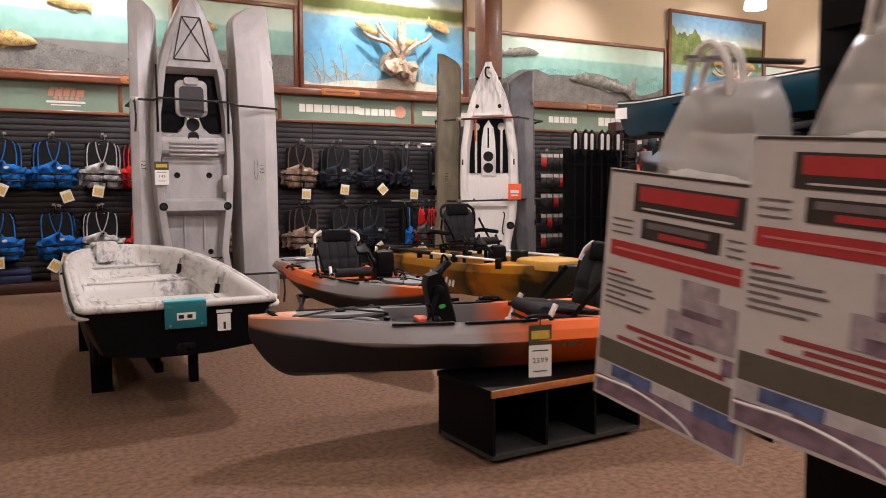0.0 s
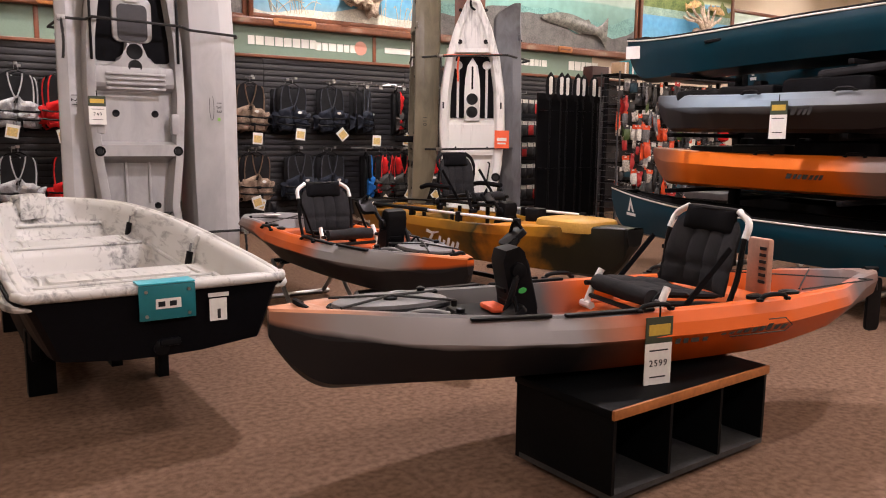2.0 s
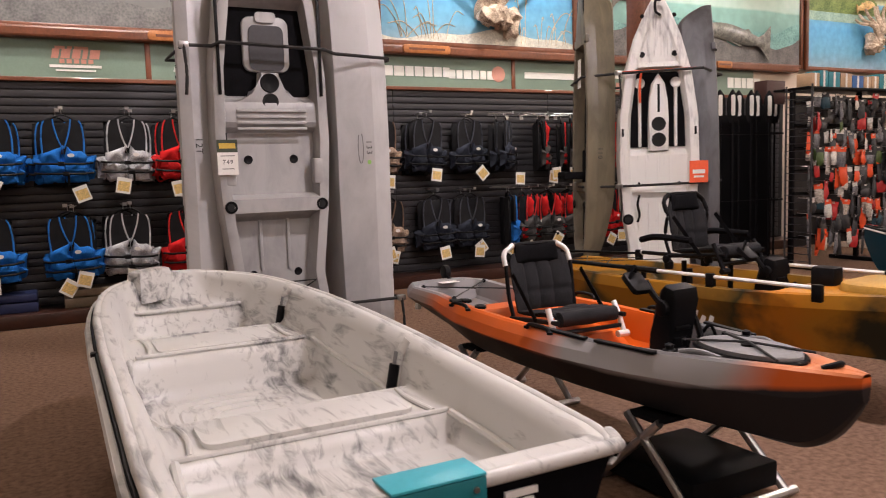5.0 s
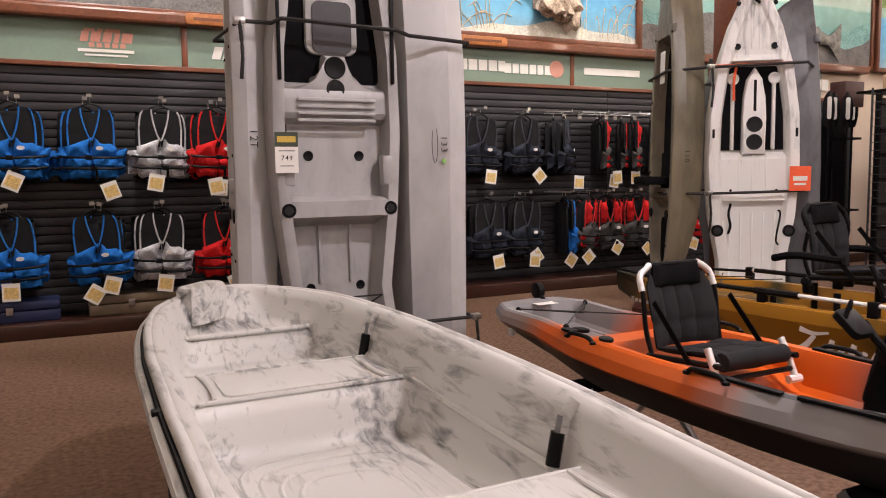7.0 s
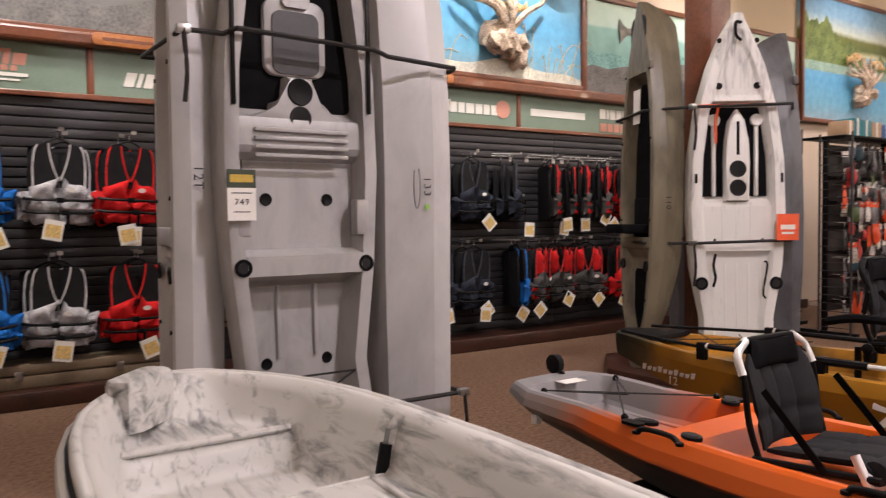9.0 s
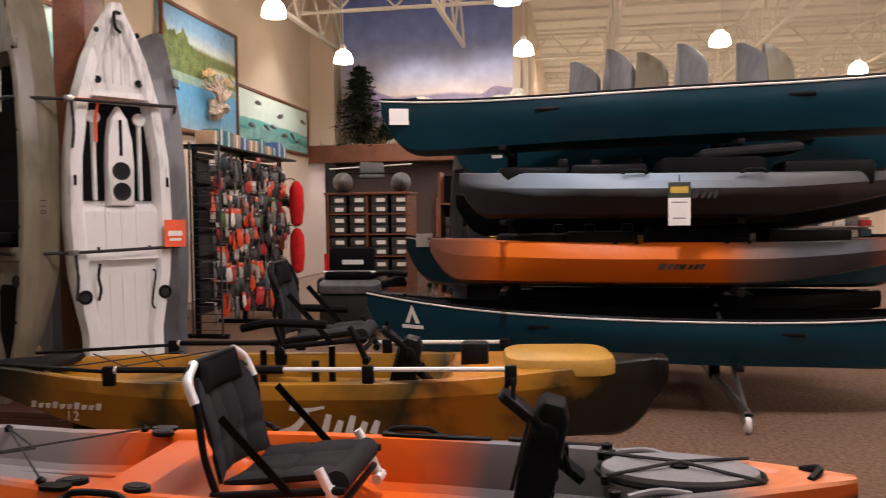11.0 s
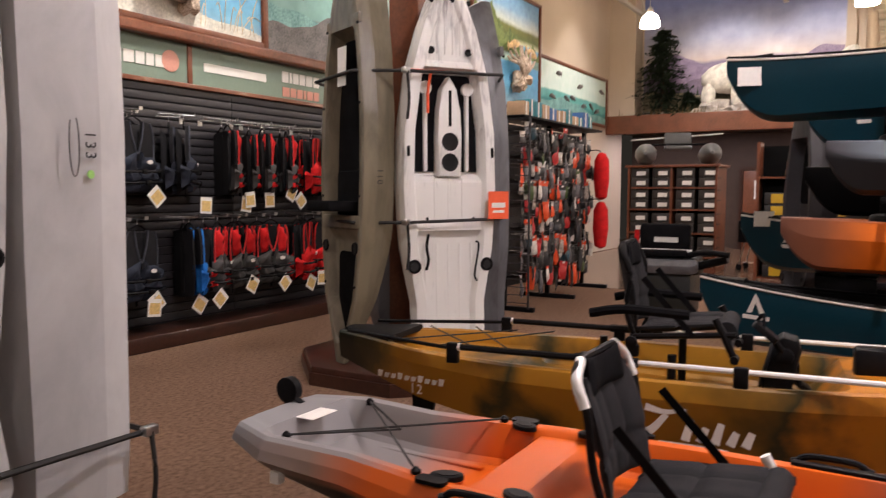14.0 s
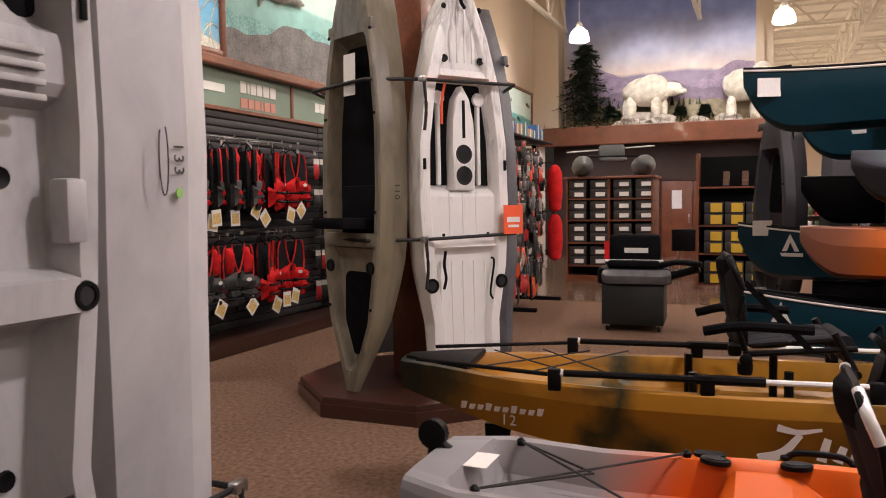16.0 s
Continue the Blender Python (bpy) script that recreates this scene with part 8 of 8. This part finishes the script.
# wooden bay with yellow and black cartons
t = thing("display_bay", pose(14.4, 7.75, 0), "wood-edged display bay with a dark back", "shelf")
part("back", newbox(0.2, 0.24, -0.7, 0.7, 0.1, 2.3), M["black_board"], t, smooth=False)
for y in (-0.72, 0.68):
    part("side_post", newbox(-0.2, 0.24, y, y + 0.05, 0, 2.35), M["wood"], t, smooth=False)
for z in (0.1, 0.62, 1.1, 1.75):
    part("shelf", newbox(-0.2, 0.2, -0.67, 0.68, z, z + 0.03), M["wood"], t, smooth=False)
yel = surface("carton_yellow", (0.55, 0.36, 0.02), 0.5)
yb = None
for z in (0.13, 0.65, 1.13):
    for k in range(4):
        for lev in range(2):
            m = pose(14.35, 7.2 + 0.33 * k, z + lev * 0.2)
            if yb is None:
                yb = thing("yellow_box", m, "black carton with a yellow front panel", "box", "cartons in the bay")
                part("carton", newbox(-0.16, 0.15, -0.15, 0.15, 0, 0.19, bevel=0.004), GL[0], yb)
                part("front_panel", newbox(-0.1645, -0.1605, -0.13, 0.05, 0.02, 0.17), yel, yb, smooth=False)
            else:
                copy_thing(yb, m)
for k in range(3):
    t = thing("boot", pose(14.4, 7.4 + 0.3 * k, 1.78), "brown leather boot on the top shelf", "boot", "boots in the bay")
    part("upper", newslab([(-0.15, 0), (0.12, 0), (0.12, 0.24), (0.0, 0.24), (-0.02, 0.12), (-0.14, 0.07)], -0.05, 0.05, pose(0, 0, 0.02, 90), bevel=0.015), surface("boot_leather", (0.08, 0.035, 0.018), 0.6), t)
    part("sole", newbox(-0.16, 0.13, -0.055, 0.055, 0, 0.02, bevel=0.005), M["black"], t)


def trolley(m):
    t = thing("shopping_trolley", m, "dark plastic shopping trolley on thin wheels", "trolley")
    part("basket", newslab(rounded(0.95, 0.55, 0.06), 0.55, 0.98, bevel=0.02), M["black"], t)
    part("handle", newtube([(-0.6, -0.27, 1.05), (-0.6, 0.27, 1.05)], 0.018, 8), M["black"], t)
    for s in (-1, 1):
        part("handle_arm", newtube([(-0.45, s * 0.25, 0.9), (-0.6, s * 0.25, 1.05)], 0.014, 6), M["black"], t)
        part("leg", newtube([(-0.4, s * 0.24, 0.55), (-0.42, s * 0.24, 0.1)], 0.014, 6), M["steel"], t)
        part("leg", newtube([(0.35, s * 0.2, 0.55), (0.45, s * 0.2, 0.1)], 0.014, 6), M["steel"], t)
        for x, y in ((-0.42, 0.24), (0.45, 0.2)):
            part("wheel", newlathe([(0.01, -0.015), (0.06, -0.012), (0.06, 0.012), (0.01, 0.015)], 12, pose(x, s * y, 0.06, 90)), M["black"], t)
    part("base_bar", newtube([(-0.42, 0, 0.14), (0.45, 0, 0.14)], 0.014, 6), M["steel"], t)
    part("base_cross", newtube([(-0.42, -0.24, 0.14), (-0.42, 0.24, 0.14)], 0.014, 6), M["steel"], t)


trolley(pose(16.6, 8.6, 0, 0, 0, 80))

# far store: low fixtures under the lamps, seen between the boats
for k, (x, y, w, h, c) in enumerate(((24, 4.5, 2.2, 1.5, (0.28, 0.2, 0.14)), (24, 1.8, 2.4, 1.3, (0.3, 0.27, 0.25)), (27, 3.2, 3, 1.8, (0.25, 0.17, 0.12)), (22, -0.6, 2, 1.4, (0.32, 0.26, 0.22)), (27, -1.2, 2.6, 1.7, (0.2, 0.17, 0.16)), (21, 5.8, 1.6, 1.4, (0.18, 0.12, 0.09)))):
    t = thing("store_gondola", pose(x, y, 0), "far store gondola with goods on its shelves", "shelf", "far gondolas")
    mm = surface("far_fixture", c, 0.7, vary=0.4, scale=6)
    part("core", newbox(-0.05, 0.05, -w / 2, w / 2, 0, h), mm, t)
    part("base", newbox(-0.4, 0.4, -w / 2, w / 2, 0, 0.18), M["wood"], t)
    for r in range(3):
        part("shelf", newbox(-0.38, 0.38, -w / 2, w / 2, 0.45 + r * 0.35, 0.48 + r * 0.35), mm, t)
        for q in range(int(w / 0.32)):
            gx = -w / 2 + 0.17 + q * 0.32
            part("carton", newbox(-0.34, -0.1, gx - 0.13, gx + 0.12, 0.48 + r * 0.35, 0.48 + r * 0.35 + rng.uniform(0.14, 0.28), bevel=0.01), GL[rng.randrange(8)], t)

# ---- diorama and mounts: plain shapes ----
def blob_mesh(parts, seed=0, amount=0.12, freq=3.0, level=3):
    """A statue-like body: overlapping egg shapes with a rough surface."""
    bm = bmesh.new()
    for cx, cy, cz, rx, ry, rz in parts:
        r = bmesh.ops.create_icosphere(bm, subdivisions=level, radius=1)
        for v in r["verts"]:
            d = 1 + amount * noise.noise(v.co * freq + Vector((seed, cx * 3, cz * 5)))
            v.co = Vector((cx + v.co.x * rx * d, cy + v.co.y * ry * d, cz + v.co.z * rz * d))
    return bm


FUR = surface("white_fur", (0.74, 0.70, 0.63), 0.9, vary=0.3, scale=8, fine=90, bump=0.8)
ROCK = surface("pale_rock", (0.42, 0.38, 0.35), 0.9, vary=0.4, scale=6, fine=50, bump=0.8)
bear = part("mountain_animal_statue", blob_mesh([(0, 0, 0.58, 0.3, 0.6, 0.36), (0, -0.15, 0.78, 0.24, 0.36, 0.24), (0, -0.62, 0.62, 0.16, 0.26, 0.18), (0, -0.84, 0.56, 0.09, 0.14, 0.09), (0.1, -0.38, 0.2, 0.13, 0.14, 0.32), (-0.14, -0.26, 0.2, 0.13, 0.13, 0.32), (0.1, 0.46, 0.2, 0.13, 0.15, 0.32), (-0.14, 0.36, 0.2, 0.13, 0.14, 0.32)], 3), FUR)
bear.matrix_world = pose(20.5, 10.15, 3.72)
tagged(bear, "white furry mounted animal standing on rocks under a spot", "statue")
goat = part("mountain_animal_statue", blob_mesh([(0, 0, 0.9, 0.3, 0.5, 0.4), (0, -0.4, 1.2, 0.18, 0.22, 0.24), (0.1, -0.25, 0.3, 0.1, 0.12, 0.4), (-0.1, 0.28, 0.3, 0.1, 0.12, 0.4)], 9), FUR)
goat.matrix_world = pose(20.5, 7.85, 3.43)
tagged(goat, "white furry mounted animal beside the beam's end", "statue")
for k, (y, z, r) in enumerate(((10.35, 3.43, 0.42), (9.75, 3.43, 0.34), (10.8, 3.43, 0.2), (11.6, 3.43, 0.16), (8.9, 3.43, 0.25), (12.0, 3.43, 0.18), (8.2, 3.43, 0.3))):
    o = part("rock", blob_mesh([(0, 0, r * 0.35, r * 0.6, r, r * 0.5)], k * 2.7, 0.45, 2.2), ROCK, smooth=True)
    o.matrix_world = pose(20.45, y, z)
    tagged(o, "pale rough rock on the diorama ledge", "rock", "rocks on the ledge")
grass = bmesh.new()
for k in range(500):
    y, x = rng.uniform(7.5, 12.9), rng.uniform(20.15, 20.8)
    h, a = rng.uniform(0.08, 0.3), rng.uniform(-0.1, 0.1)
    v = [grass.verts.new((x, y - 0.012, 3.42)), grass.verts.new((x, y + 0.012, 3.42)), grass.verts.new((x + a * 0.5, y + a, 3.42 + h))]
    grass.faces.new(v)
tagged(part("dry_grass", grass, surface("dry_grass_blades", (0.16, 0.11, 0.05), 0.9, vary=0.4), smooth=False), "dry brown grass on the diorama ledge", "grass", kind="stuff")


def fir(m, h, label, seed):
    t = thing("fir_tree", m, label, "tree", "firs of the diorama")
    part("trunk", newtube([(0, 0, 0), (0, 0, h * 0.5), (0.01, 0, h)], [0.05, 0.035, 0.006], 8), surface("fir_bark", (0.05, 0.03, 0.02), 0.9), t)
    r = random.Random(seed)
    bm = bmesh.new()
    for k in range(46):
        z = h * (0.06 + 0.92 * k / 46)
        reach = (h * 0.40) * (1 - z / h) ** 0.55 * r.uniform(0.55, 1.15) + 0.04
        for j in range(5):
            a = r.uniform(0, 6.28)
            for q in range(9):
                f = (q + 1) / 9
                p = Vector((math.cos(a) * reach * f, math.sin(a) * reach * f, z - 0.18 * reach * f + r.uniform(-0.02, 0.02)))
                s = 0.07 + 0.06 * (1 - f) + r.uniform(0, 0.05)
                d = Vector((r.uniform(-1, 1), r.uniform(-1, 1), r.uniform(-0.5, 0.5))).normalized()
                e = d.cross(Vector((0, 0, 1))) * 0.4
                bm.faces.new([bm.verts.new(p + d * s), bm.verts.new(p + e * s), bm.verts.new(p - d * s * 0.6), bm.verts.new(p - e * s)])
    part("crown", bm, surface("fir_needles", (0.018, 0.035, 0.016), 0.8, vary=0.5, scale=10), t, smooth=False)


fir(pose(20.5, 11.7, 3.43), 2.25, "dark green fir tree on the diorama ledge", 5)
for k, (y, h) in enumerate(((9.35, 0.5), (11.1, 0.6), (10.95, 0.45), (8.75, 0.5))):
    fir(pose(20.75, y, 3.43), h, "small dark fir on the diorama ledge", 20 + k)


def fish(m, length, c, label, group="fish mounts", deep=0.15):
    """A mounted fish as one plain shape."""
    bm = bmesh.new()
    rows = []
    for i in range(13):
        a = i / 12
        hgt = length * (deep * math.sin(math.pi * min(1, a * 1.08)) ** 0.7 + 0.012)
        if a > 0.86:
            hgt = length * (0.03 + 0.16 * (a - 0.86) / 0.14)
        wd = length * deep * 0.47 * math.sin(math.pi * min(0.98, a + 0.04)) ** 0.6 + 0.004
        bend = 0.03 * length * math.sin(a * 5)
        rows.append([Vector(((a - 0.5) * length, bend * 0.6 + wd * math.cos(q), bend + hgt * math.sin(q))) for q in [2 * math.pi * k / 10 for k in range(10)]])
    vs = grid_skin(bm, rows, closed=True)
    bm.faces.new(vs[0]), bm.faces.new(vs[-1])
    for sx, z0, z1 in ((-0.1, deep * 0.87, deep * 1.45), (0.15, deep * 0.73, deep * 1.2), (0.05, -deep * 0.87, -deep * 1.35)):
        slab(bm, [(sx * length - 0.08 * length, z0 * length), (sx * length + 0.1 * length, z0 * length), (sx * length + 0.06 * length, z1 * length)], -0.004, 0.004, pose(0, 0, 0, 90))
    ob = part("fish_statue", bm, surface("fish_paint", c, 0.35, vary=0.5, scale=12, color2=tuple(min(1, q * 1.8) for q in c)))
    ob.matrix_world = m
    return tagged(ob, label, "fish mount", group)


GOLD, SILV = (0.26, 0.19, 0.08), (0.10, 0.10, 0.09)
for x, z, ln, c, f in ((-2.4, 3.75, 0.6, GOLD, 0), (-0.05, 3.62, 0.72, GOLD, 1), (0.75, 4.2, 0.6, GOLD, 0), (2.6, 4.05, 0.55, GOLD, 1), (3.5, 3.55, 0.4, GOLD, 0), (-0.6, 4.25, 0.8, GOLD, 1), (8.6, 4.1, 0.95, SILV, 1), (10.7, 3.62, 1.7, SILV, 0)):
    fish(pose(x, WALL_Y - 0.08, z, 0, rng.uniform(-8, 8), 180 * f), ln, c, "mounted painted fish fixed to the mural", deep=0.075 if c == SILV else 0.15)
for k in range(9):
    fish(pose(16.3 + 0.4 * k + rng.uniform(-0.1, 0.1), WALL_Y - 0.06, 3.5 + rng.uniform(0, 0.65), 0, rng.uniform(-25, 25), 0), 0.3, (0.06, 0.06, 0.06), "small dark mounted fish on the sea mural", "reef fish mounts")
for x, w in ((1.75, 0.7), (4.9, 0.7), (10.4, 0.35)):
    pl = thing("name_plaque", pose(x, WALL_Y - 0.172, 3.12), "small carved orange-brown wood plaque under the mural", "plaque", "plaques")
    part("board", newslab(rounded(w, 0.11, 0.04), -0.012, 0.012, pose(0, 0, 0, 90), bevel=0.005), M["edge_wood"], pl)
    part("text_line", newbox(-w * 0.38, w * 0.38, -0.0145, -0.0125, -0.015, 0.015), M["wood"], pl, smooth=False)


def driftwood(m, s, label, seed):
    """A sculpted cluster of fish round a knot of driftwood and shells."""
    r = random.Random(seed)
    bm = blob_mesh([(r.uniform(-0.3, 0.3) * s, r.uniform(-0.12, 0.02) * s, (-0.35 + r.uniform(-0.2, 0.2)) * s, r.uniform(0.12, 0.2) * s, 0.14 * s, r.uniform(0.12, 0.2) * s) for _ in range(9)], seed, 0.7, 3.0, 2)
    for k in range(8):
        a = r.uniform(0.3, 2.8)
        tube(bm, curve_pts([(0, -0.1 * s, -0.2 * s), (0.35 * s * math.cos(a), -0.2 * s, 0.1 * s), (0.75 * s * math.cos(a), -0.12 * s, 0.4 * s * math.sin(a)), (0.95 * s * math.cos(a), -0.1 * s, 0.62 * s * math.sin(a))], 3), [0.05 * s * (1 - q / 13) + 0.008 for q in range(10)], 6)
    ob = part("driftwood_sculpture", bm, surface("shell_and_wood", (0.24, 0.16, 0.11), 0.55, vary=0.5, scale=9, color2=(0.52, 0.42, 0.33)))
    ob.matrix_world = m
    tagged(ob, label, "sculpture")


driftwood(pose(6.0, WALL_Y - 0.17, 3.9), 0.85, "brown driftwood and shell sculpture fixed to the lake mural", 2)
driftwood(pose(14.3, WALL_Y - 0.17, 3.85), 0.75, "dark driftwood sculpture fixed to the lake mural", 7)
for x, z, a in ((5.4, 4.25, 20), (6.1, 4.05, -10), (6.8, 4.4, -25), (14.0, 4.3, 10), (14.8, 4.25, -15)):
    fish(pose(x, WALL_Y - 0.2, z, 0, a, 180 if x > 6.5 else 0), 0.5, (0.33, 0.22, 0.1), "golden mounted fish over the driftwood")

# ---- near fixture with hung bags ----
t = thing("black_gondola", pose(1.42, -0.4, 0), "black steel end fixture with peg hooks", "fixture")
part("core", newbox(-0.3, 0.3, -1.1, 1.28, 0.12, 2.3, bevel=0.01), M["black_board"], t)
part("base", newbox(-0.36, 0.36, -1.15, 1.3, 0, 0.12, bevel=0.01), M["black"], t)
for z in (0.8, 1.62, 2.1):
    part("peg_bar", newbox(-0.325, -0.3, -1.1, 1.25, z, z + 0.03), M["black"], t)
CLEAR = bpy.data.materials.new("clear_bag_film")
CLEAR.use_nodes = True
pb = CLEAR.node_tree.nodes["Principled BSDF"]
pb.inputs["Base Color"].default_value, pb.inputs["Roughness"].default_value, pb.inputs["Alpha"].default_value = (0.60, 0.59, 0.57, 1), 0.32, 0.5
TARP = surface("folded_white_sheet", (0.72, 0.71, 0.68), 0.6, vary=0.12, scale=14, fine=60, bump=0.5)


def hung_bag(m):
    t = thing("packaged_cover", m, "clear plastic bag with printed white card holding a folded cover", "package", "hung bags")
    part("film", puff(bmesh.new(), -0.118, 0.118, -0.04, 0.085, -0.03, 0.03, 1.7, 10, taper=0.5, crumple=0.014), CLEAR, t, "clear plastic film")
    part("folded_sheet", puff(bmesh.new(), -0.118, 0.118, -0.33, 0.02, -0.028, 0.028, 4.2, 8, taper=0.3), TARP, t)
    part("card", newbox(-0.125, 0.125, -0.040, -0.037, -0.34, -0.03), CARD, t, "white printed card", smooth=False)
    part("edge_seam", newtube([(-0.125, -0.036, -0.03), (-0.125, -0.036, -0.34), (0.125, -0.036, -0.34), (0.125, -0.036, -0.03)], 0.003, 6), M["trim_white"], t)
    part("card_edge", newbox(-0.122, 0.122, -0.0415, -0.0402, -0.034, -0.031), PRINT["ink"], t, smooth=False)
    for s in (-1, 1):
        part("handle", newtube(curve_pts([(-0.034, s * 0.010, 0.065), (-0.026, s * 0.012, 0.105), (0.0, s * 0.013, 0.125), (0.026, s * 0.012, 0.105), (0.034, s * 0.010, 0.065)]), 0.005, 6), M["trim_white"], t)

    def bar(x0, x1, a, b, c, lift=0.0):
        """A printed patch; places are shares of the card's width and height."""
        part("print_bar", newbox(-0.125 + 0.25 * x0, -0.125 + 0.25 * x1, -0.0415 - lift, -0.0402, -0.03 - 0.31 * b, -0.03 - 0.31 * a), PRINT[c], t, smooth=False)

    bar(0.20, 0.90, 0.05, 0.165, "ink")
    bar(0.24, 0.86, 0.06, 0.12, "red_p", 0.0008)
    bar(0.27, 0.84, 0.145, 0.152, "card", 0.0008)
    bar(0.27, 0.78, 0.19, 0.27, "ink")
    bar(0.31, 0.72, 0.20, 0.225, "grey_p", 0.0008)
    bar(0.40, 0.70, 0.235, 0.258, "red_p", 0.0008)
    for k in range(3):
        bar(0.05, 0.20, 0.205 + 0.028 * k, 0.212 + 0.028 * k, "grey_p")
        bar(0.82, 0.96, 0.205 + 0.028 * k, 0.212 + 0.028 * k, "grey_p")
    bar(0.05, 0.99, 0.30, 0.365, "red_p")
    bar(0.09, 0.95, 0.328, 0.336, "pink_p", 0.0008)
    bar(0.04, 0.18, 0.425, 0.432, "red_p")
    for k, w in enumerate((0.20, 0.34, 0.36, 0.15, 0.33, 0.28)):
        bar(0.04, 0.04 + w, 0.447 + 0.025 * k, 0.456 + 0.025 * k, "grey_p")
    bar(0.58, 0.80, 0.39, 0.53, "lilac")
    bar(0.64, 0.99, 0.45, 0.62, "lilac", 0.0006)
    bar(0.50, 0.68, 0.52, 0.63, "lilac", 0.0003)
    bar(0.60, 0.84, 0.50, 0.53, "violet", 0.001)
    bar(0.56, 0.68, 0.585, 0.63, "violet", 0.001)
    bar(0.86, 0.97, 0.64, 0.70, "violet")
    bar(0.22, 0.82, 0.645, 0.662, "wine")
    bar(0.32, 0.68, 0.675, 0.690, "wine")
    bar(0.16, 0.88, 0.703, 0.720, "wine")
    bar(0.02, 0.98, 0.735, 0.835, "olive_p")
    bar(0.02, 0.98, 0.835, 0.905, "sky_p")
    bar(0.14, 0.44, 0.84, 0.89, "blue_p", 0.0008)
    bar(0.72, 0.98, 0.84, 0.895, "blue_p", 0.0008)
    bar(0.02, 0.98, 0.905, 0.985, "violet")
    bar(0.30, 0.98, 0.885, 0.915, "violet", 0.0006)
    part("print_curve", newtube(curve_pts([(-0.118, -0.0415, -0.315), (-0.04, -0.0415, -0.312), (0.03, -0.0415, -0.322), (0.06, -0.0415, -0.335)]), 0.0022, 5), CARD, t)
    part("peg", newtube([(0, 0.15, 0.115), (0, -0.05, 0.105)], 0.004, 6), M["steel"], t)


CARD = surface("printed_card_stock", (0.60, 0.58, 0.57), 0.45, vary=0.05)
PRINT = {"ink": surface("print_dark", (0.03, 0.022, 0.02), 0.5), "red_p": surface("print_red", (0.42, 0.03, 0.035), 0.5), "wine": surface("print_wine", (0.28, 0.05, 0.06), 0.5), "grey_p": surface("print_grey", (0.16, 0.14, 0.14), 0.5), "pink_p": surface("print_pink", (0.55, 0.2, 0.2), 0.5), "lilac": surface("print_lilac", (0.36, 0.31, 0.34), 0.5, vary=0.3, scale=40), "sky_p": surface("print_pale_sky", (0.46, 0.45, 0.47), 0.5, vary=0.2, scale=30), "card": CARD, "violet": surface("print_violet", (0.2, 0.14, 0.19), 0.5, vary=0.4, scale=30), "olive_p": surface("print_olive", (0.10, 0.09, 0.07), 0.5), "blue_p": surface("print_blue", (0.07, 0.11, 0.24), 0.5, vary=0.5, scale=40)}
hung_bag(pose(0.965, 0.905, 1.475, 0, 0, -90) @ pose(0, 0, 0, 0, 6, 0))
hung_bag(pose(0.955, 0.665, 1.505, 0, 0, -88) @ pose(0, 0, 0, 0, 4.5, 0))

# white cartons stacked beyond the rack's end
for x, y, z, w, h, a in ((6.95, 2.5, 0.0, 0.5, 0.36, 8), (6.97, 2.48, 0.36, 0.46, 0.32, 2), (7.02, 2.36, 0.68, 0.34, 0.3, 12)):
    t = thing("carton", pose(x, y, z, 0, 0, a), "white cardboard carton with printed panel in a stack", "box", "white cartons")
    part("box", newbox(-w / 2, w / 2, -w / 2, w / 2, 0, h, bevel=0.006), M["paper"], t)
    part("printed_panel", newbox(-w / 2 - 0.003, -w / 2 + 0.001, -w * 0.2, w * 0.45, 0.04, h - 0.06), PRINT["olive_p"], t, smooth=False)
    part("tape", newbox(-0.03, 0.03, -w / 2 - 0.001, w / 2 + 0.001, h - 0.01, h + 0.002), M["manila"], t, smooth=False)
